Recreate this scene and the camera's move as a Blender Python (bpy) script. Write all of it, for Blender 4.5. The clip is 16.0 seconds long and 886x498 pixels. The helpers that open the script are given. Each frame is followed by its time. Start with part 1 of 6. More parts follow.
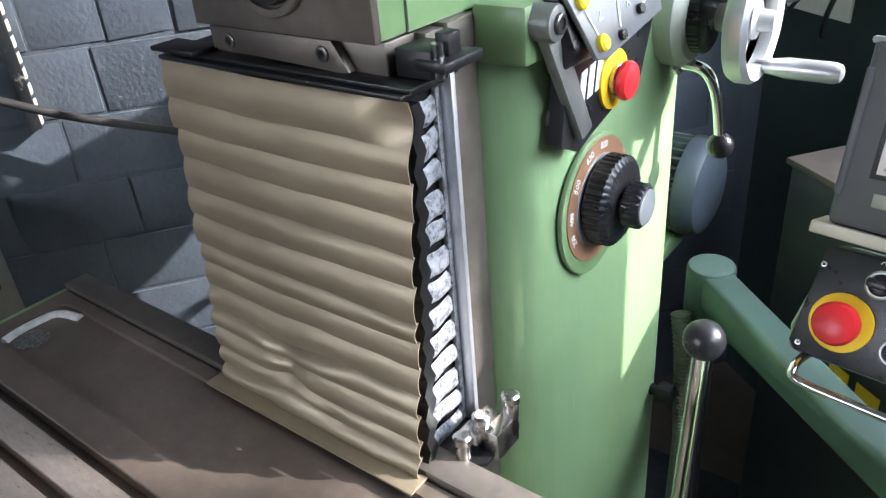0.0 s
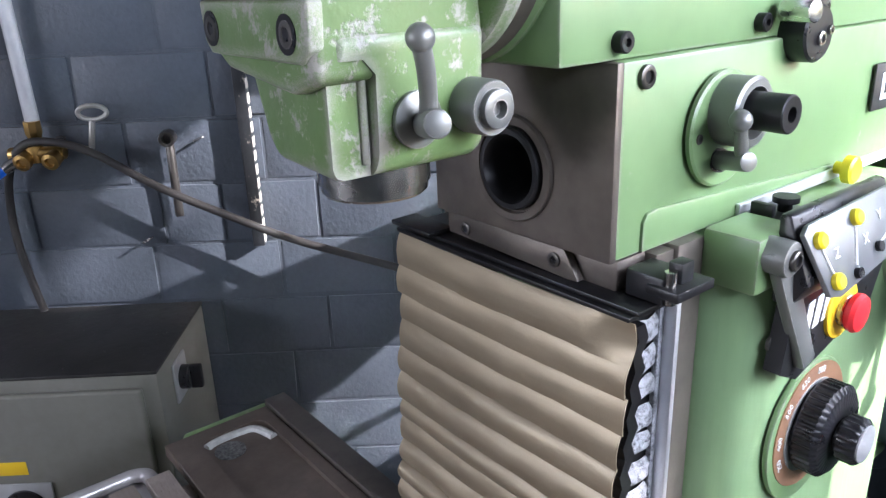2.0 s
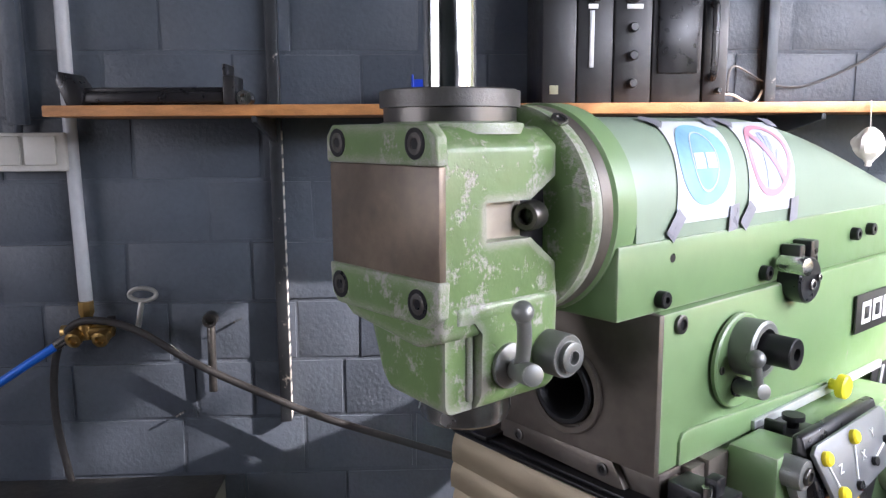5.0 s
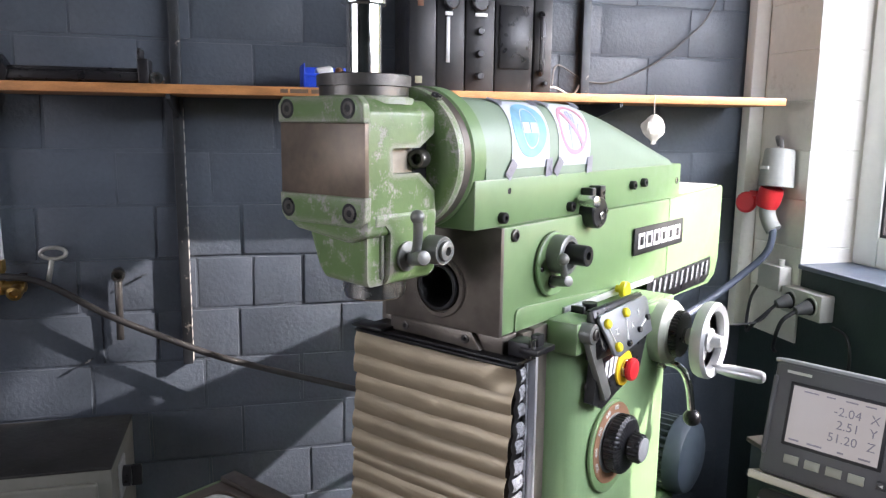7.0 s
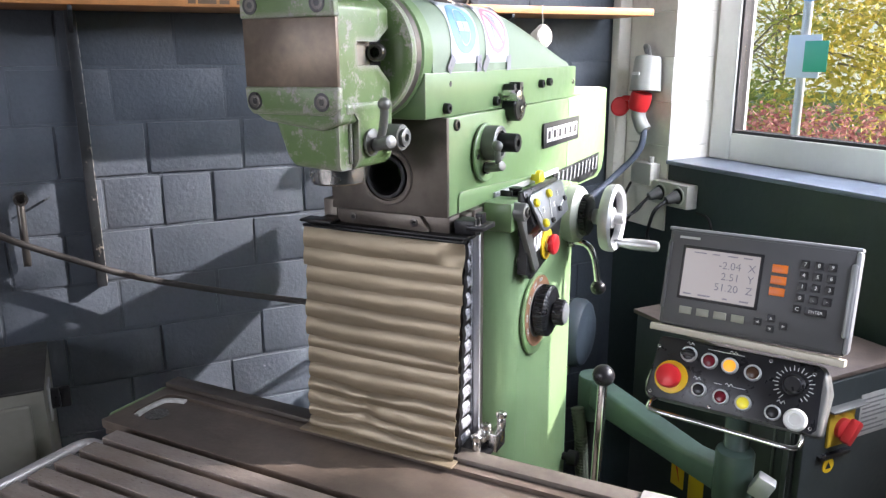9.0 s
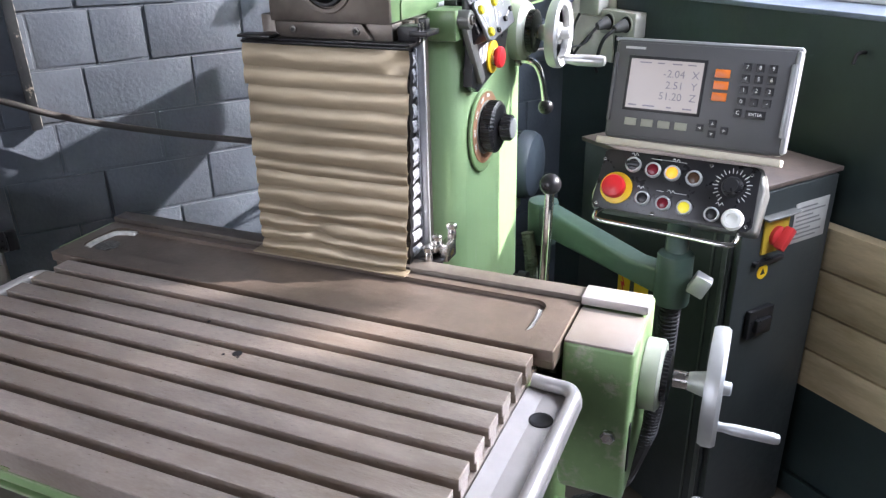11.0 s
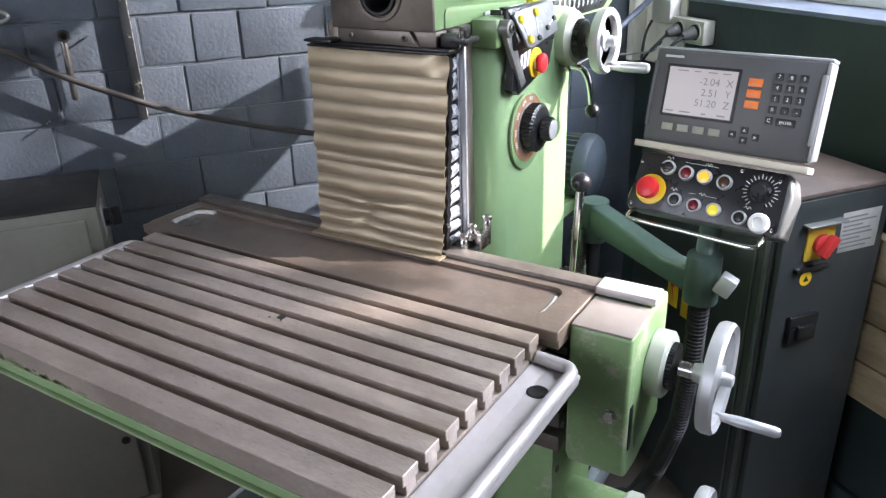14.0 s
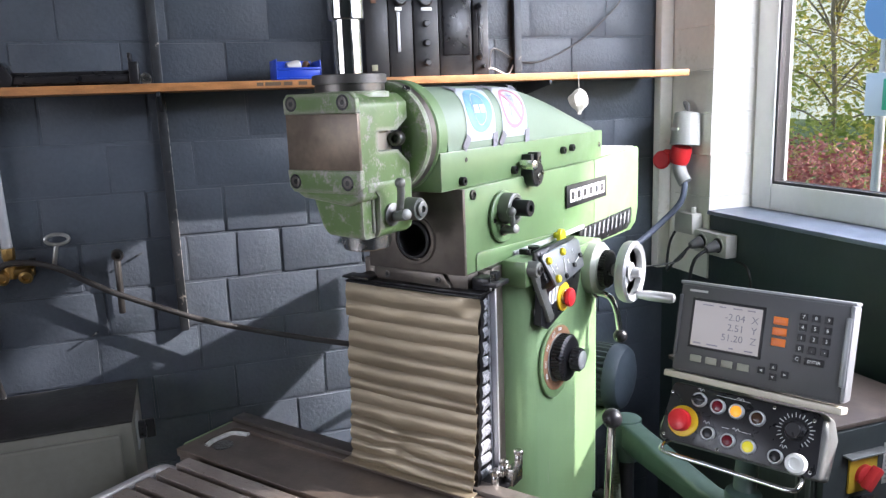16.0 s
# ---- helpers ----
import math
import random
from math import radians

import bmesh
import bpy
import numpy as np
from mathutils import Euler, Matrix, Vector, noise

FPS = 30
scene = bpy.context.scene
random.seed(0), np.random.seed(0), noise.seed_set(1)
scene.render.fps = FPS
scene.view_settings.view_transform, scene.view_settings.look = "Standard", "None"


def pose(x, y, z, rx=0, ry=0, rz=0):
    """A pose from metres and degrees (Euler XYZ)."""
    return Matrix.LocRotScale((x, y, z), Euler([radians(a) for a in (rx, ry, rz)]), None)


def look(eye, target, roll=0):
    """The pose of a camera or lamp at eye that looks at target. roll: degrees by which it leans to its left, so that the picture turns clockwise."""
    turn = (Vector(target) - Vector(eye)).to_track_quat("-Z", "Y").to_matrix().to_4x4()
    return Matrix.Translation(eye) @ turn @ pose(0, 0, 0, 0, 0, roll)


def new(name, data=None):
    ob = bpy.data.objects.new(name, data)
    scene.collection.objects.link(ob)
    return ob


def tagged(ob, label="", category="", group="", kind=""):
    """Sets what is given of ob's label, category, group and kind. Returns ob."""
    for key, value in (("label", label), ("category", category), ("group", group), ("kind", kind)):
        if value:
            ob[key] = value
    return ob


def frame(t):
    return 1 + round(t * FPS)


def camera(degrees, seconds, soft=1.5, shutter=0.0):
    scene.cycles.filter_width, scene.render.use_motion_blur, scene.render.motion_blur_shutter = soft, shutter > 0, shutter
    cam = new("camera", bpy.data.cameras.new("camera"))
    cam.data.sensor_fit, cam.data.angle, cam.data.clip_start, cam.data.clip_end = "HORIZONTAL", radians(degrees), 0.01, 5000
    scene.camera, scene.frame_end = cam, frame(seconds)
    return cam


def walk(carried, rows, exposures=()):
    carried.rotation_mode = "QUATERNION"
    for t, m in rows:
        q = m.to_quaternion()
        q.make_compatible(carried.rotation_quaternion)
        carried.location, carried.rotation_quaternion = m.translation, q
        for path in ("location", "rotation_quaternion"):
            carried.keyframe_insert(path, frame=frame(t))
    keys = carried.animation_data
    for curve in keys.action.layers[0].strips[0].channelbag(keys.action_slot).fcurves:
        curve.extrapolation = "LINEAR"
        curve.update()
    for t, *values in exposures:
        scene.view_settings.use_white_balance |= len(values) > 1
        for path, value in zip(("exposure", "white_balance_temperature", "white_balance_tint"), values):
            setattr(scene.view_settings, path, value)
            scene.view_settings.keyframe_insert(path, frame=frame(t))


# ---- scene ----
cam = camera(60.7, 16.0, soft=1.3)
METRES, EYE, TILT, LEAN, TURN = 1.254, 1.368, 0.0, 0.0, 39.6
ROWS = [
    (0.0, 0.0, 0.0, 0.0, -2.56, -29.75, 4.48),
    (0.5, -0.0216, 0.0006, 0.0195, 3.2, -26.96, 3.64),
    (1.0, -0.0252, 0.0034, 0.0388, 7.37, -24.59, 2.96),
    (1.5, -0.0289, 0.0042, 0.0491, 9.92, -22.47, 2.48),
    (2.0, -0.0341, 0.0012, 0.0578, 11.58, -20.27, 2.02),
    (2.5, -0.0331, -0.0037, 0.0734, 12.78, -17.89, 1.69),
    (3.0, -0.0316, -0.0086, 0.0888, 13.74, -15.44, 1.46),
    (3.5, -0.0302, -0.0212, 0.1089, 14.6, -12.96, 1.18),
    (4.0, -0.0324, -0.0257, 0.1258, 14.6, -10.77, 0.8),
    (6.5, -0.143, -0.2592, 0.1319, 1.49, -8.68, -0.48),
    (7.0, -0.1002, -0.3389, 0.112, -0.92, -9.37, -0.68),
    (7.5, -0.1253, -0.3763, 0.1048, -3.92, -10.0, -0.66),
    (8.0, -0.1857, -0.3903, 0.0962, -7.3, -11.08, -0.56),
    (10.5, -0.2237, -0.4267, 0.0321, -15.86, -21.54, 1.29),
    (11.0, -0.2139, -0.4438, 0.01, -16.25, -24.16, 1.24),
    (11.5, -0.1826, -0.4855, -0.0062, -15.35, -26.37, 1.25),
    (12.0, -0.1635, -0.5222, -0.0165, -13.66, -27.88, 1.46),
    (12.5, -0.1592, -0.5423, -0.0183, -11.67, -28.56, 1.65),
    (13.0, -0.1558, -0.547, -0.0135, -10.14, -28.3, 1.84),
    (13.5, -0.1497, -0.5462, -0.0025, -9.03, -26.7, 1.77),
    (14.0, -0.148, -0.5493, 0.0276, -8.07, -23.84, 1.73),
    (14.5, -0.1463, -0.5498, 0.0585, -7.31, -20.34, 1.79),
    (15.0, -0.1459, -0.547, 0.081, -6.68, -16.85, 1.98),
    (15.5, -0.1474, -0.5422, 0.1069, -6.06, -13.75, 2.07),
    (16.0, -0.1475, -0.5446, 0.1262, -5.88, -11.35, 2.06),
]
walk(cam, [(t, pose(0, 0, EYE, TILT, LEAN, TURN) @ pose(METRES * x, METRES * y, METRES * z, 90 + pitch, roll, yaw)) for t, x, y, z, yaw, pitch, roll in ROWS],
     exposures=[(0.0, 1.75, 5950, 15), (2.0, 1.9, 5850, 21), (4.0, 1.58, 6050, 24), (7.5, 1.38, 6250, 21), (12.5, 2.02, 6100, 20), (14.0, 1.85, 6100, 19), (16.0, 1.42, 6050, 20)])

# The room stands turned against the machine: u runs along the back wall, v into it.
ROOM = pose(0, 0, 0, 0, 0, 53)


def room(u, v, z=0.0):
    return ROOM @ Vector((u, v, z))


# ---- world, sun and daylight ----
SUN_U, SUN_V, SUN_Z = 1.0, -0.41, 0.587
sun_way = ROOM.to_3x3() @ Vector((SUN_U, SUN_V, SUN_Z))
world = bpy.data.worlds.new("world")
scene.world = world
world.use_nodes = True
wn = world.node_tree
sky = wn.nodes.new("ShaderNodeTexSky")
sky.sky_type = "NISHITA"
sky.sun_disc = False
sky.sun_elevation = math.atan2(sun_way.z, math.hypot(sun_way.x, sun_way.y))
sky.sun_rotation = math.atan2(sun_way.x, sun_way.y)
wn.links.new(sky.outputs[0], wn.nodes["Background"].inputs[0])
wn.nodes["Background"].inputs[1].default_value = 0.15

sun_data = bpy.data.lights.new("sun", "SUN")
sun_data.energy = 4.2
sun_data.angle = radians(0.6)
sun_data.color = (1.0, 0.93, 0.83)
sun = new("sun", sun_data)
sun.matrix_world = look(sun_way * 8, (0, 0, 0))


def window_light(name, centre, target, width, height, watts, colour):
    data = bpy.data.lights.new(name, "AREA")
    data.shape, data.size, data.size_y, data.energy, data.color = "RECTANGLE", width, height, watts, colour
    ob = new(name, data)
    ob.matrix_world = look(centre, target)
    return ob


# lamps for sky light: in the seen window, and in an assumed, unseen one
window_light("window_daylight", room(1.24, -0.3, 1.98), room(0.25, 0.1, 0.75), 1.95, 0.36, 19, (0.88, 0.95, 1.0))
window_light("assumed_west_daylight", room(-3.12, -0.7, 1.7), room(0, 0.0, 1.1), 2.2, 1.3, 11.5, (1.0, 0.98, 0.96))


# ---- helpers for building ----
class Solid:
    """A bmesh with the few shapes that the parts are made of."""

    def __init__(self):
        self.bm = bmesh.new()

    def _finish(self, verts, bevel, segments=2, m=None, angle=30):
        if bevel > 0:
            edges = [e for e in {e for v in verts for e in v.link_edges} if len(e.link_faces) == 2 and e.calc_face_angle(0) > radians(angle)]
            made = bmesh.ops.bevel(self.bm, geom=edges, offset=bevel, segments=segments, profile=0.5, affect="EDGES", clamp_overlap=True)
            verts = list({v for f in made["faces"] for v in f.verts} | {v for v in verts if v.is_valid})
        if m is not None:
            bmesh.ops.transform(self.bm, matrix=m, verts=verts)
        return self

    def box(self, x0, x1, y0, y1, z0, z1, bevel=0.0, m=None, segments=2):
        made = bmesh.ops.create_cube(self.bm, size=1, matrix=Matrix.LocRotScale(((x0 + x1) / 2, (y0 + y1) / 2, (z0 + z1) / 2), None, (abs(x1 - x0), abs(y1 - y0), abs(z1 - z0))))
        return self._finish(made["verts"], bevel, segments, m)

    def prism(self, points, axis, a, b, bevel=0.0, m=None, segments=2, angle=30):
        """A polygon drawn in the two other axes (in the order x, y, z), drawn out from a to b along the axis."""
        def place(p, d):
            return {"x": (d, p[0], p[1]), "y": (p[0], d, p[1]), "z": (p[0], p[1], d)}[axis]
        low = [self.bm.verts.new(place(p, a)) for p in points]
        high = [self.bm.verts.new(place(p, b)) for p in points]
        n = len(points)
        faces = [self.bm.faces.new(low), self.bm.faces.new(high)]
        for i in range(n):
            faces.append(self.bm.faces.new((low[i], low[(i + 1) % n], high[(i + 1) % n], high[i])))
        bmesh.ops.recalc_face_normals(self.bm, faces=faces)
        return self._finish(low + high, bevel, segments, m, angle)

    def lathe(self, profile, origin, way, seg=32):
        """Rings of (radius, distance along the way), capped at both ends."""
        q = Vector(way).to_track_quat("Z", "Y").to_matrix()
        rings = []
        for r, d in profile:
            rings.append([self.bm.verts.new(Vector(origin) + q @ Vector((r * math.cos(2 * math.pi * i / seg), r * math.sin(2 * math.pi * i / seg), d))) for i in range(seg)])
        faces = []
        for a, b in zip(rings, rings[1:]):
            for i in range(seg):
                faces.append(self.bm.faces.new((a[i], a[(i + 1) % seg], b[(i + 1) % seg], b[i])))
        faces.append(self.bm.faces.new(rings[0]))
        faces.append(self.bm.faces.new(rings[-1]))
        bmesh.ops.recalc_face_normals(self.bm, faces=faces)
        return self

    def rod(self, p0, p1, r, r2=None, seg=24, soft=0.0):
        p0, p1 = Vector(p0), Vector(p1)
        r2 = r if r2 is None else r2
        n = (p1 - p0).length
        if soft:
            return self.lathe([(r - soft, 0), (r - soft * 0.3, soft * 0.3), (r, soft), (r2, n - soft), (r2 - soft * 0.3, n - soft * 0.3), (r2 - soft, n)], p0, p1 - p0, seg)
        return self.lathe([(r, 0), (r2, n)], p0, p1 - p0, seg)

    def ball(self, c, r, seg=24):
        bmesh.ops.create_uvsphere(self.bm, u_segments=seg, v_segments=seg // 2, radius=r, matrix=Matrix.Translation(c))
        return self

    def tube(self, points, r, seg=12, steps=6, closed=False):
        """A round tube along a smooth line through the points."""
        pts = [Vector(p) for p in points]
        line = []
        n = len(pts)
        if n > 2:
            for i in range(n if closed else n - 1):
                a, b = pts[(i - 1) % n] if (closed or i) else pts[0], pts[i]
                c, d = pts[(i + 1) % n], pts[(i + 2) % n] if (closed or i + 2 < n) else pts[-1]
                for k in range(steps):
                    t = k / steps
                    line.append(0.5 * (2 * b + (c - a) * t + (2 * a - 5 * b + 4 * c - d) * t * t + (3 * b - a - 3 * c + d) * t ** 3))
            if not closed:
                line.append(pts[-1])
        else:
            line = pts
        rings, side = [], None
        for i, p in enumerate(line):
            if closed:
                way = line[(i + 1) % len(line)] - line[i - 1]
            else:
                way = line[min(i + 1, len(line) - 1)] - line[max(i - 1, 0)]
            way.normalize()
            if side is None:
                side = way.orthogonal().normalized()
            side = (side - way * side.dot(way)).normalized()
            up = way.cross(side)
            rings.append([self.bm.verts.new(p + r * (math.cos(2 * math.pi * k / seg) * side + math.sin(2 * math.pi * k / seg) * up)) for k in range(seg)])
        faces = []
        pairs = list(zip(rings, rings[1:])) + ([(rings[-1], rings[0])] if closed else [])
        for a, b in pairs:
            for k in range(seg):
                faces.append(self.bm.faces.new((a[k], a[(k + 1) % seg], b[(k + 1) % seg], b[k])))
        if not closed:
            faces += [self.bm.faces.new(rings[0]), self.bm.faces.new(rings[-1])]
        bmesh.ops.recalc_face_normals(self.bm, faces=faces)
        return self

    def grid(self, nu, nv, place, thick=0.0):
        """A sheet: place(i, j) with i, j from 0 to 1."""
        rows = [[self.bm.verts.new(place(i / nu, j / nv)) for i in range(nu + 1)] for j in range(nv + 1)]
        faces = []
        for j in range(nv):
            for i in range(nu):
                faces.append(self.bm.faces.new((rows[j][i], rows[j][i + 1], rows[j + 1][i + 1], rows[j + 1][i])))
        if thick:
            bmesh.ops.recalc_face_normals(self.bm, faces=faces)
            bmesh.ops.solidify(self.bm, geom=faces, thickness=thick)
        return self


def mesh_of(name, solid, material, m=None):
    bm = solid.bm
    if m is not None:
        bm.transform(m)
    me = bpy.data.meshes.new(name)
    bm.to_mesh(me)
    bm.free()
    me.materials.append(material)
    for p in me.polygons:
        p.use_smooth = True
    me.set_sharp_from_angle(angle=radians(35))
    return me


def part(name, solid, material, parent, label="", m=None):
    """One mesh under a thing or under a part."""
    ob = new(name, mesh_of(name, solid, material, m))
    if parent.parent and parent.parent.parent:
        parent = parent.parent
    ob.parent = parent
    if parent.type == "EMPTY":
        ob.matrix_parent_inverse = parent.matrix_basis.inverted()
    return tagged(ob, label)


def single(name, solid, material, label, category, kind="", group="", m=None):
    return tagged(new(name, mesh_of(name, solid, material, m)), label, category, group, kind)


def thing(name, base, label, category, group="", kind=""):
    ob = new(name)
    ob.matrix_basis = Matrix.Translation(base)
    ob.empty_display_size = 0.05
    return tagged(ob, label, category, group, kind)


def cutter(target, solid):
    """Cuts the solid out of a mesh object, for good."""
    me = bpy.data.meshes.new("cut")
    bmesh.ops.recalc_face_normals(solid.bm, faces=solid.bm.faces)
    solid.bm.to_mesh(me)
    solid.bm.free()
    tool = new("cut", me)
    mod = target.modifiers.new("cut", "BOOLEAN")
    mod.operation, mod.object, mod.solver = "DIFFERENCE", tool, "EXACT"
    dg = bpy.context.evaluated_depsgraph_get()
    made = bpy.data.meshes.new_from_object(target.evaluated_get(dg))
    target.modifiers.clear()
    target.data = made
    for p in made.polygons:
        p.use_smooth = True
    made.set_sharp_from_angle(angle=radians(35))
    bpy.data.objects.remove(tool)


def lettering(name, words, size, material, parent, m, depth=0.0004, align="CENTER"):
    """Raised writing; m places its plane, x to the right and y up."""
    data = bpy.data.curves.new(name, "FONT")
    data.body, data.size, data.extrude, data.align_x, data.align_y = words, size, depth, align, "CENTER"
    data.resolution_u = 3
    tmp = new(name, data)
    dg = bpy.context.evaluated_depsgraph_get()
    me = bpy.data.meshes.new_from_object(tmp.evaluated_get(dg))
    bpy.data.objects.remove(tmp)
    me.transform(m)
    me.materials.clear()
    me.materials.append(material)
    ob = new(name, me)
    ob.parent = parent
    if parent.type == "EMPTY":
        ob.matrix_parent_inverse = parent.matrix_basis.inverted()
    return ob


def plane_at(origin, right, up):
    """The pose of a drawing plane: x along right, y along up."""
    right, up = Vector(right).normalized(), Vector(up)
    out = right.cross(up).normalized()
    up = out.cross(right)
    m = Matrix((right, up, out)).transposed().to_4x4()
    m.translation = origin
    return m


# ---- materials ----
def mat(name, base, rough=0.5, metal=0.0, vary=0.12, scale=6.0, fine=60.0, bump=0.02, second=None, second_at=0.6, second_scale=9.0,
        second_soft=0.04, second_rough=None, second_metal=None, edge=None, edge_size=0.004, edge_at=0.35, coat=0.0, stretch=None, spec=0.5, per_object=0.0):
    """Paint or metal with broad and fine variation, patches of a second colour, and worn edges."""
    ma = bpy.data.materials.new(name)
    ma.use_nodes = True
    nt = ma.node_tree
    nodes, link = nt.nodes, nt.links.new
    bsdf = nodes["Principled BSDF"]
    tc = nodes.new("ShaderNodeNewGeometry")
    src = tc.outputs["Position"]
    if stretch:
        mp = nodes.new("ShaderNodeMapping")
        mp.inputs["Scale"].default_value = stretch
        link(src, mp.inputs["Vector"])
        src = mp.outputs[0]

    def noise_at(s, detail=4.0, rough_=0.55):
        nz = nodes.new("ShaderNodeTexNoise")
        nz.inputs["Scale"].default_value, nz.inputs["Detail"].default_value, nz.inputs["Roughness"].default_value = s, detail, rough_
        link(src, nz.inputs["Vector"])
        return nz.outputs["Fac"]

    def maths(op, a, b=None, c=None):
        mn = nodes.new("ShaderNodeMath")
        mn.operation = op
        for k, v in enumerate((a, b, c)):
            if v is None:
                continue
            if isinstance(v, (int, float)):
                mn.inputs[k].default_value = v
            else:
                link(v, mn.inputs[k])
        return mn.outputs[0]

    def mix(fac, a, b):
        mx = nodes.new("ShaderNodeMix")
        mx.data_type = "RGBA"
        for sock, v in ((mx.inputs[0], fac), (mx.inputs[6], a), (mx.inputs[7], b)):
            if isinstance(v, tuple):
                sock.default_value = (*v, 1) if len(v) == 3 else v
            elif isinstance(v, (int, float)):
                sock.default_value = v
            else:
                link(v, sock)
        return mx.outputs[2]

    broad, grain = noise_at(scale), noise_at(fine, 3.0)
    dark = tuple(c * (1 - vary * 2.2) for c in base)
    light = tuple(min(1, c * (1 + vary * 1.6)) for c in base)
    tone = maths("ADD", maths("MULTIPLY", broad, 0.7), maths("MULTIPLY", grain, 0.3))
    ramp = nodes.new("ShaderNodeMapRange")
    ramp.inputs["From Min"].default_value, ramp.inputs["From Max"].default_value = 0.3, 0.7
    link(tone, ramp.inputs["Value"])
    colour = mix(ramp.outputs[0], dark, light)
    if per_object:
        info = nodes.new("ShaderNodeObjectInfo")
        colour = mix(maths("MULTIPLY", info.outputs["Random"], per_object), colour, tuple(c * 0.55 for c in base))
    roughness = maths("ADD", maths("MULTIPLY", grain, 0.22), rough - 0.11)
    metallic = metal

    def step(value, at, soft):
        r = nodes.new("ShaderNodeMapRange")
        r.inputs["From Min"].default_value, r.inputs["From Max"].default_value = at - soft, at + soft
        link(value, r.inputs["Value"])
        return r.outputs[0]

    masks = None
    if second:
        masks = step(maths("ADD", maths("MULTIPLY", noise_at(second_scale, 6.0, 0.65), 0.75), maths("MULTIPLY", noise_at(second_scale * 7, 3.0), 0.25)), second_at, second_soft)
    if edge:
        bv = nodes.new("ShaderNodeBevel")
        bv.samples = 4
        bv.inputs["Radius"].default_value = edge_size
        dot = nodes.new("ShaderNodeVectorMath")
        dot.operation = "DOT_PRODUCT"
        link(bv.outputs[0], dot.inputs[0])
        link(tc.outputs["Normal"], dot.inputs[1])
        rim = maths("SUBTRACT", 1.0, dot.outputs["Value"])
        rim = maths("MULTIPLY", maths("MULTIPLY", rim, 6.0), maths("ADD", maths("MULTIPLY", noise_at(26.0, 6.0, 0.75), 3.4), -1.15))
        worn = step(rim, edge_at, 0.12)
        if masks is None:
            masks, second = worn, edge
        else:
            masks = maths("MAXIMUM", masks, worn)
    height = grain
    if masks is not None:
        colour = mix(masks, colour, second)
        if second_rough is not None:
            roughness = maths("ADD", roughness, maths("MULTIPLY", masks, second_rough - rough))
        if second_metal is not None:
            metallic = maths("ADD", maths("MULTIPLY", masks, second_metal - metal), metal)
        height = maths("SUBTRACT", grain, maths("MULTIPLY", masks, 0.8))
    link(colour, bsdf.inputs["Base Color"])
    link(roughness, bsdf.inputs["Roughness"])
    if isinstance(metallic, (int, float)):
        bsdf.inputs["Metallic"].default_value = metallic
    else:
        link(metallic, bsdf.inputs["Metallic"])
    bsdf.inputs["Coat Weight"].default_value = coat
    bsdf.inputs["Specular IOR Level"].default_value = spec
    bp = nodes.new("ShaderNodeBump")
    bp.inputs["Strength"].default_value, bp.inputs["Distance"].default_value = min(1.0, bump * 10), 0.002
    link(height, bp.inputs["Height"])
    link(bp.outputs[0], bsdf.inputs["Normal"])
    return ma


def plain(name, base, rough=0.4, metal=0.0, emit=None, power=1.0):
    ma = bpy.data.materials.new(name)
    ma.use_nodes = True
    b = ma.node_tree.nodes["Principled BSDF"]
    b.inputs["Base Color"].default_value = (*base, 1)
    b.inputs["Roughness"].default_value, b.inputs["Metallic"].default_value = rough, metal
    if emit:
        b.inputs["Emission Color"].default_value = (*emit, 1)
        b.inputs["Emission Strength"].default_value = power
    return ma


PRIMER = (0.33, 0.32, 0.28)
green = mat("green_paint", (0.175, 0.285, 0.125), 0.38, vary=0.05, scale=3, bump=0.006, second=PRIMER, second_at=0.69, second_scale=14, second_rough=0.6, edge=PRIMER, edge_size=0.004, edge_at=0.42, coat=0.15)
green_worn = mat("worn_green_paint", (0.145, 0.235, 0.085), 0.36, vary=0.08, scale=5, bump=0.03, second=(0.36, 0.35, 0.31), second_at=0.58, second_scale=48, second_rough=0.6, edge=(0.36, 0.35, 0.31), edge_size=0.014, edge_at=0.2, coat=0.1)
green_chipped = mat("chipped_green_paint", (0.21, 0.33, 0.145), 0.42, vary=0.08, scale=5, bump=0.03, second=(0.38, 0.39, 0.28), second_at=0.585, second_scale=13, second_rough=0.6, edge=PRIMER, edge_size=0.006, edge_at=0.3)
cast_grey = mat("bare_cast_iron", (0.15, 0.13, 0.11), 0.42, 0.5, vary=0.16, scale=7, bump=0.012, second=(0.07, 0.06, 0.05), second_at=0.62, second_scale=6, second_soft=0.12)
table_steel = mat("ground_table_iron", (0.41, 0.35, 0.305), 0.32, 0.36, vary=0.2, scale=9, fine=240, bump=0.03, second=(0.29, 0.235, 0.19), second_at=0.54, second_scale=6, second_soft=0.1, stretch=(0.5, 1.6, 1))
dark_steel = mat("blackened_steel", (0.03, 0.03, 0.032), 0.4, 0.6, vary=0.15, bump=0.01)
steel = mat("turned_steel", (0.55, 0.54, 0.52), 0.25, 1.0, vary=0.08, scale=20, bump=0.006)
chrome = mat("chromed_steel", (0.75, 0.75, 0.74), 0.12, 1.0, vary=0.04, bump=0.003)
alu = mat("cast_aluminium", (0.56, 0.57, 0.57), 0.45, 0.55, vary=0.07, scale=14, bump=0.012)
alu_bright = mat("polished_aluminium", (0.68, 0.69, 0.71), 0.36, 0.8, vary=0.05, bump=0.008)
grey_lever = mat("grey_enamel", (0.2, 0.205, 0.195), 0.4, 0.45, vary=0.08, bump=0.008, edge=(0.45, 0.45, 0.43), edge_size=0.002)
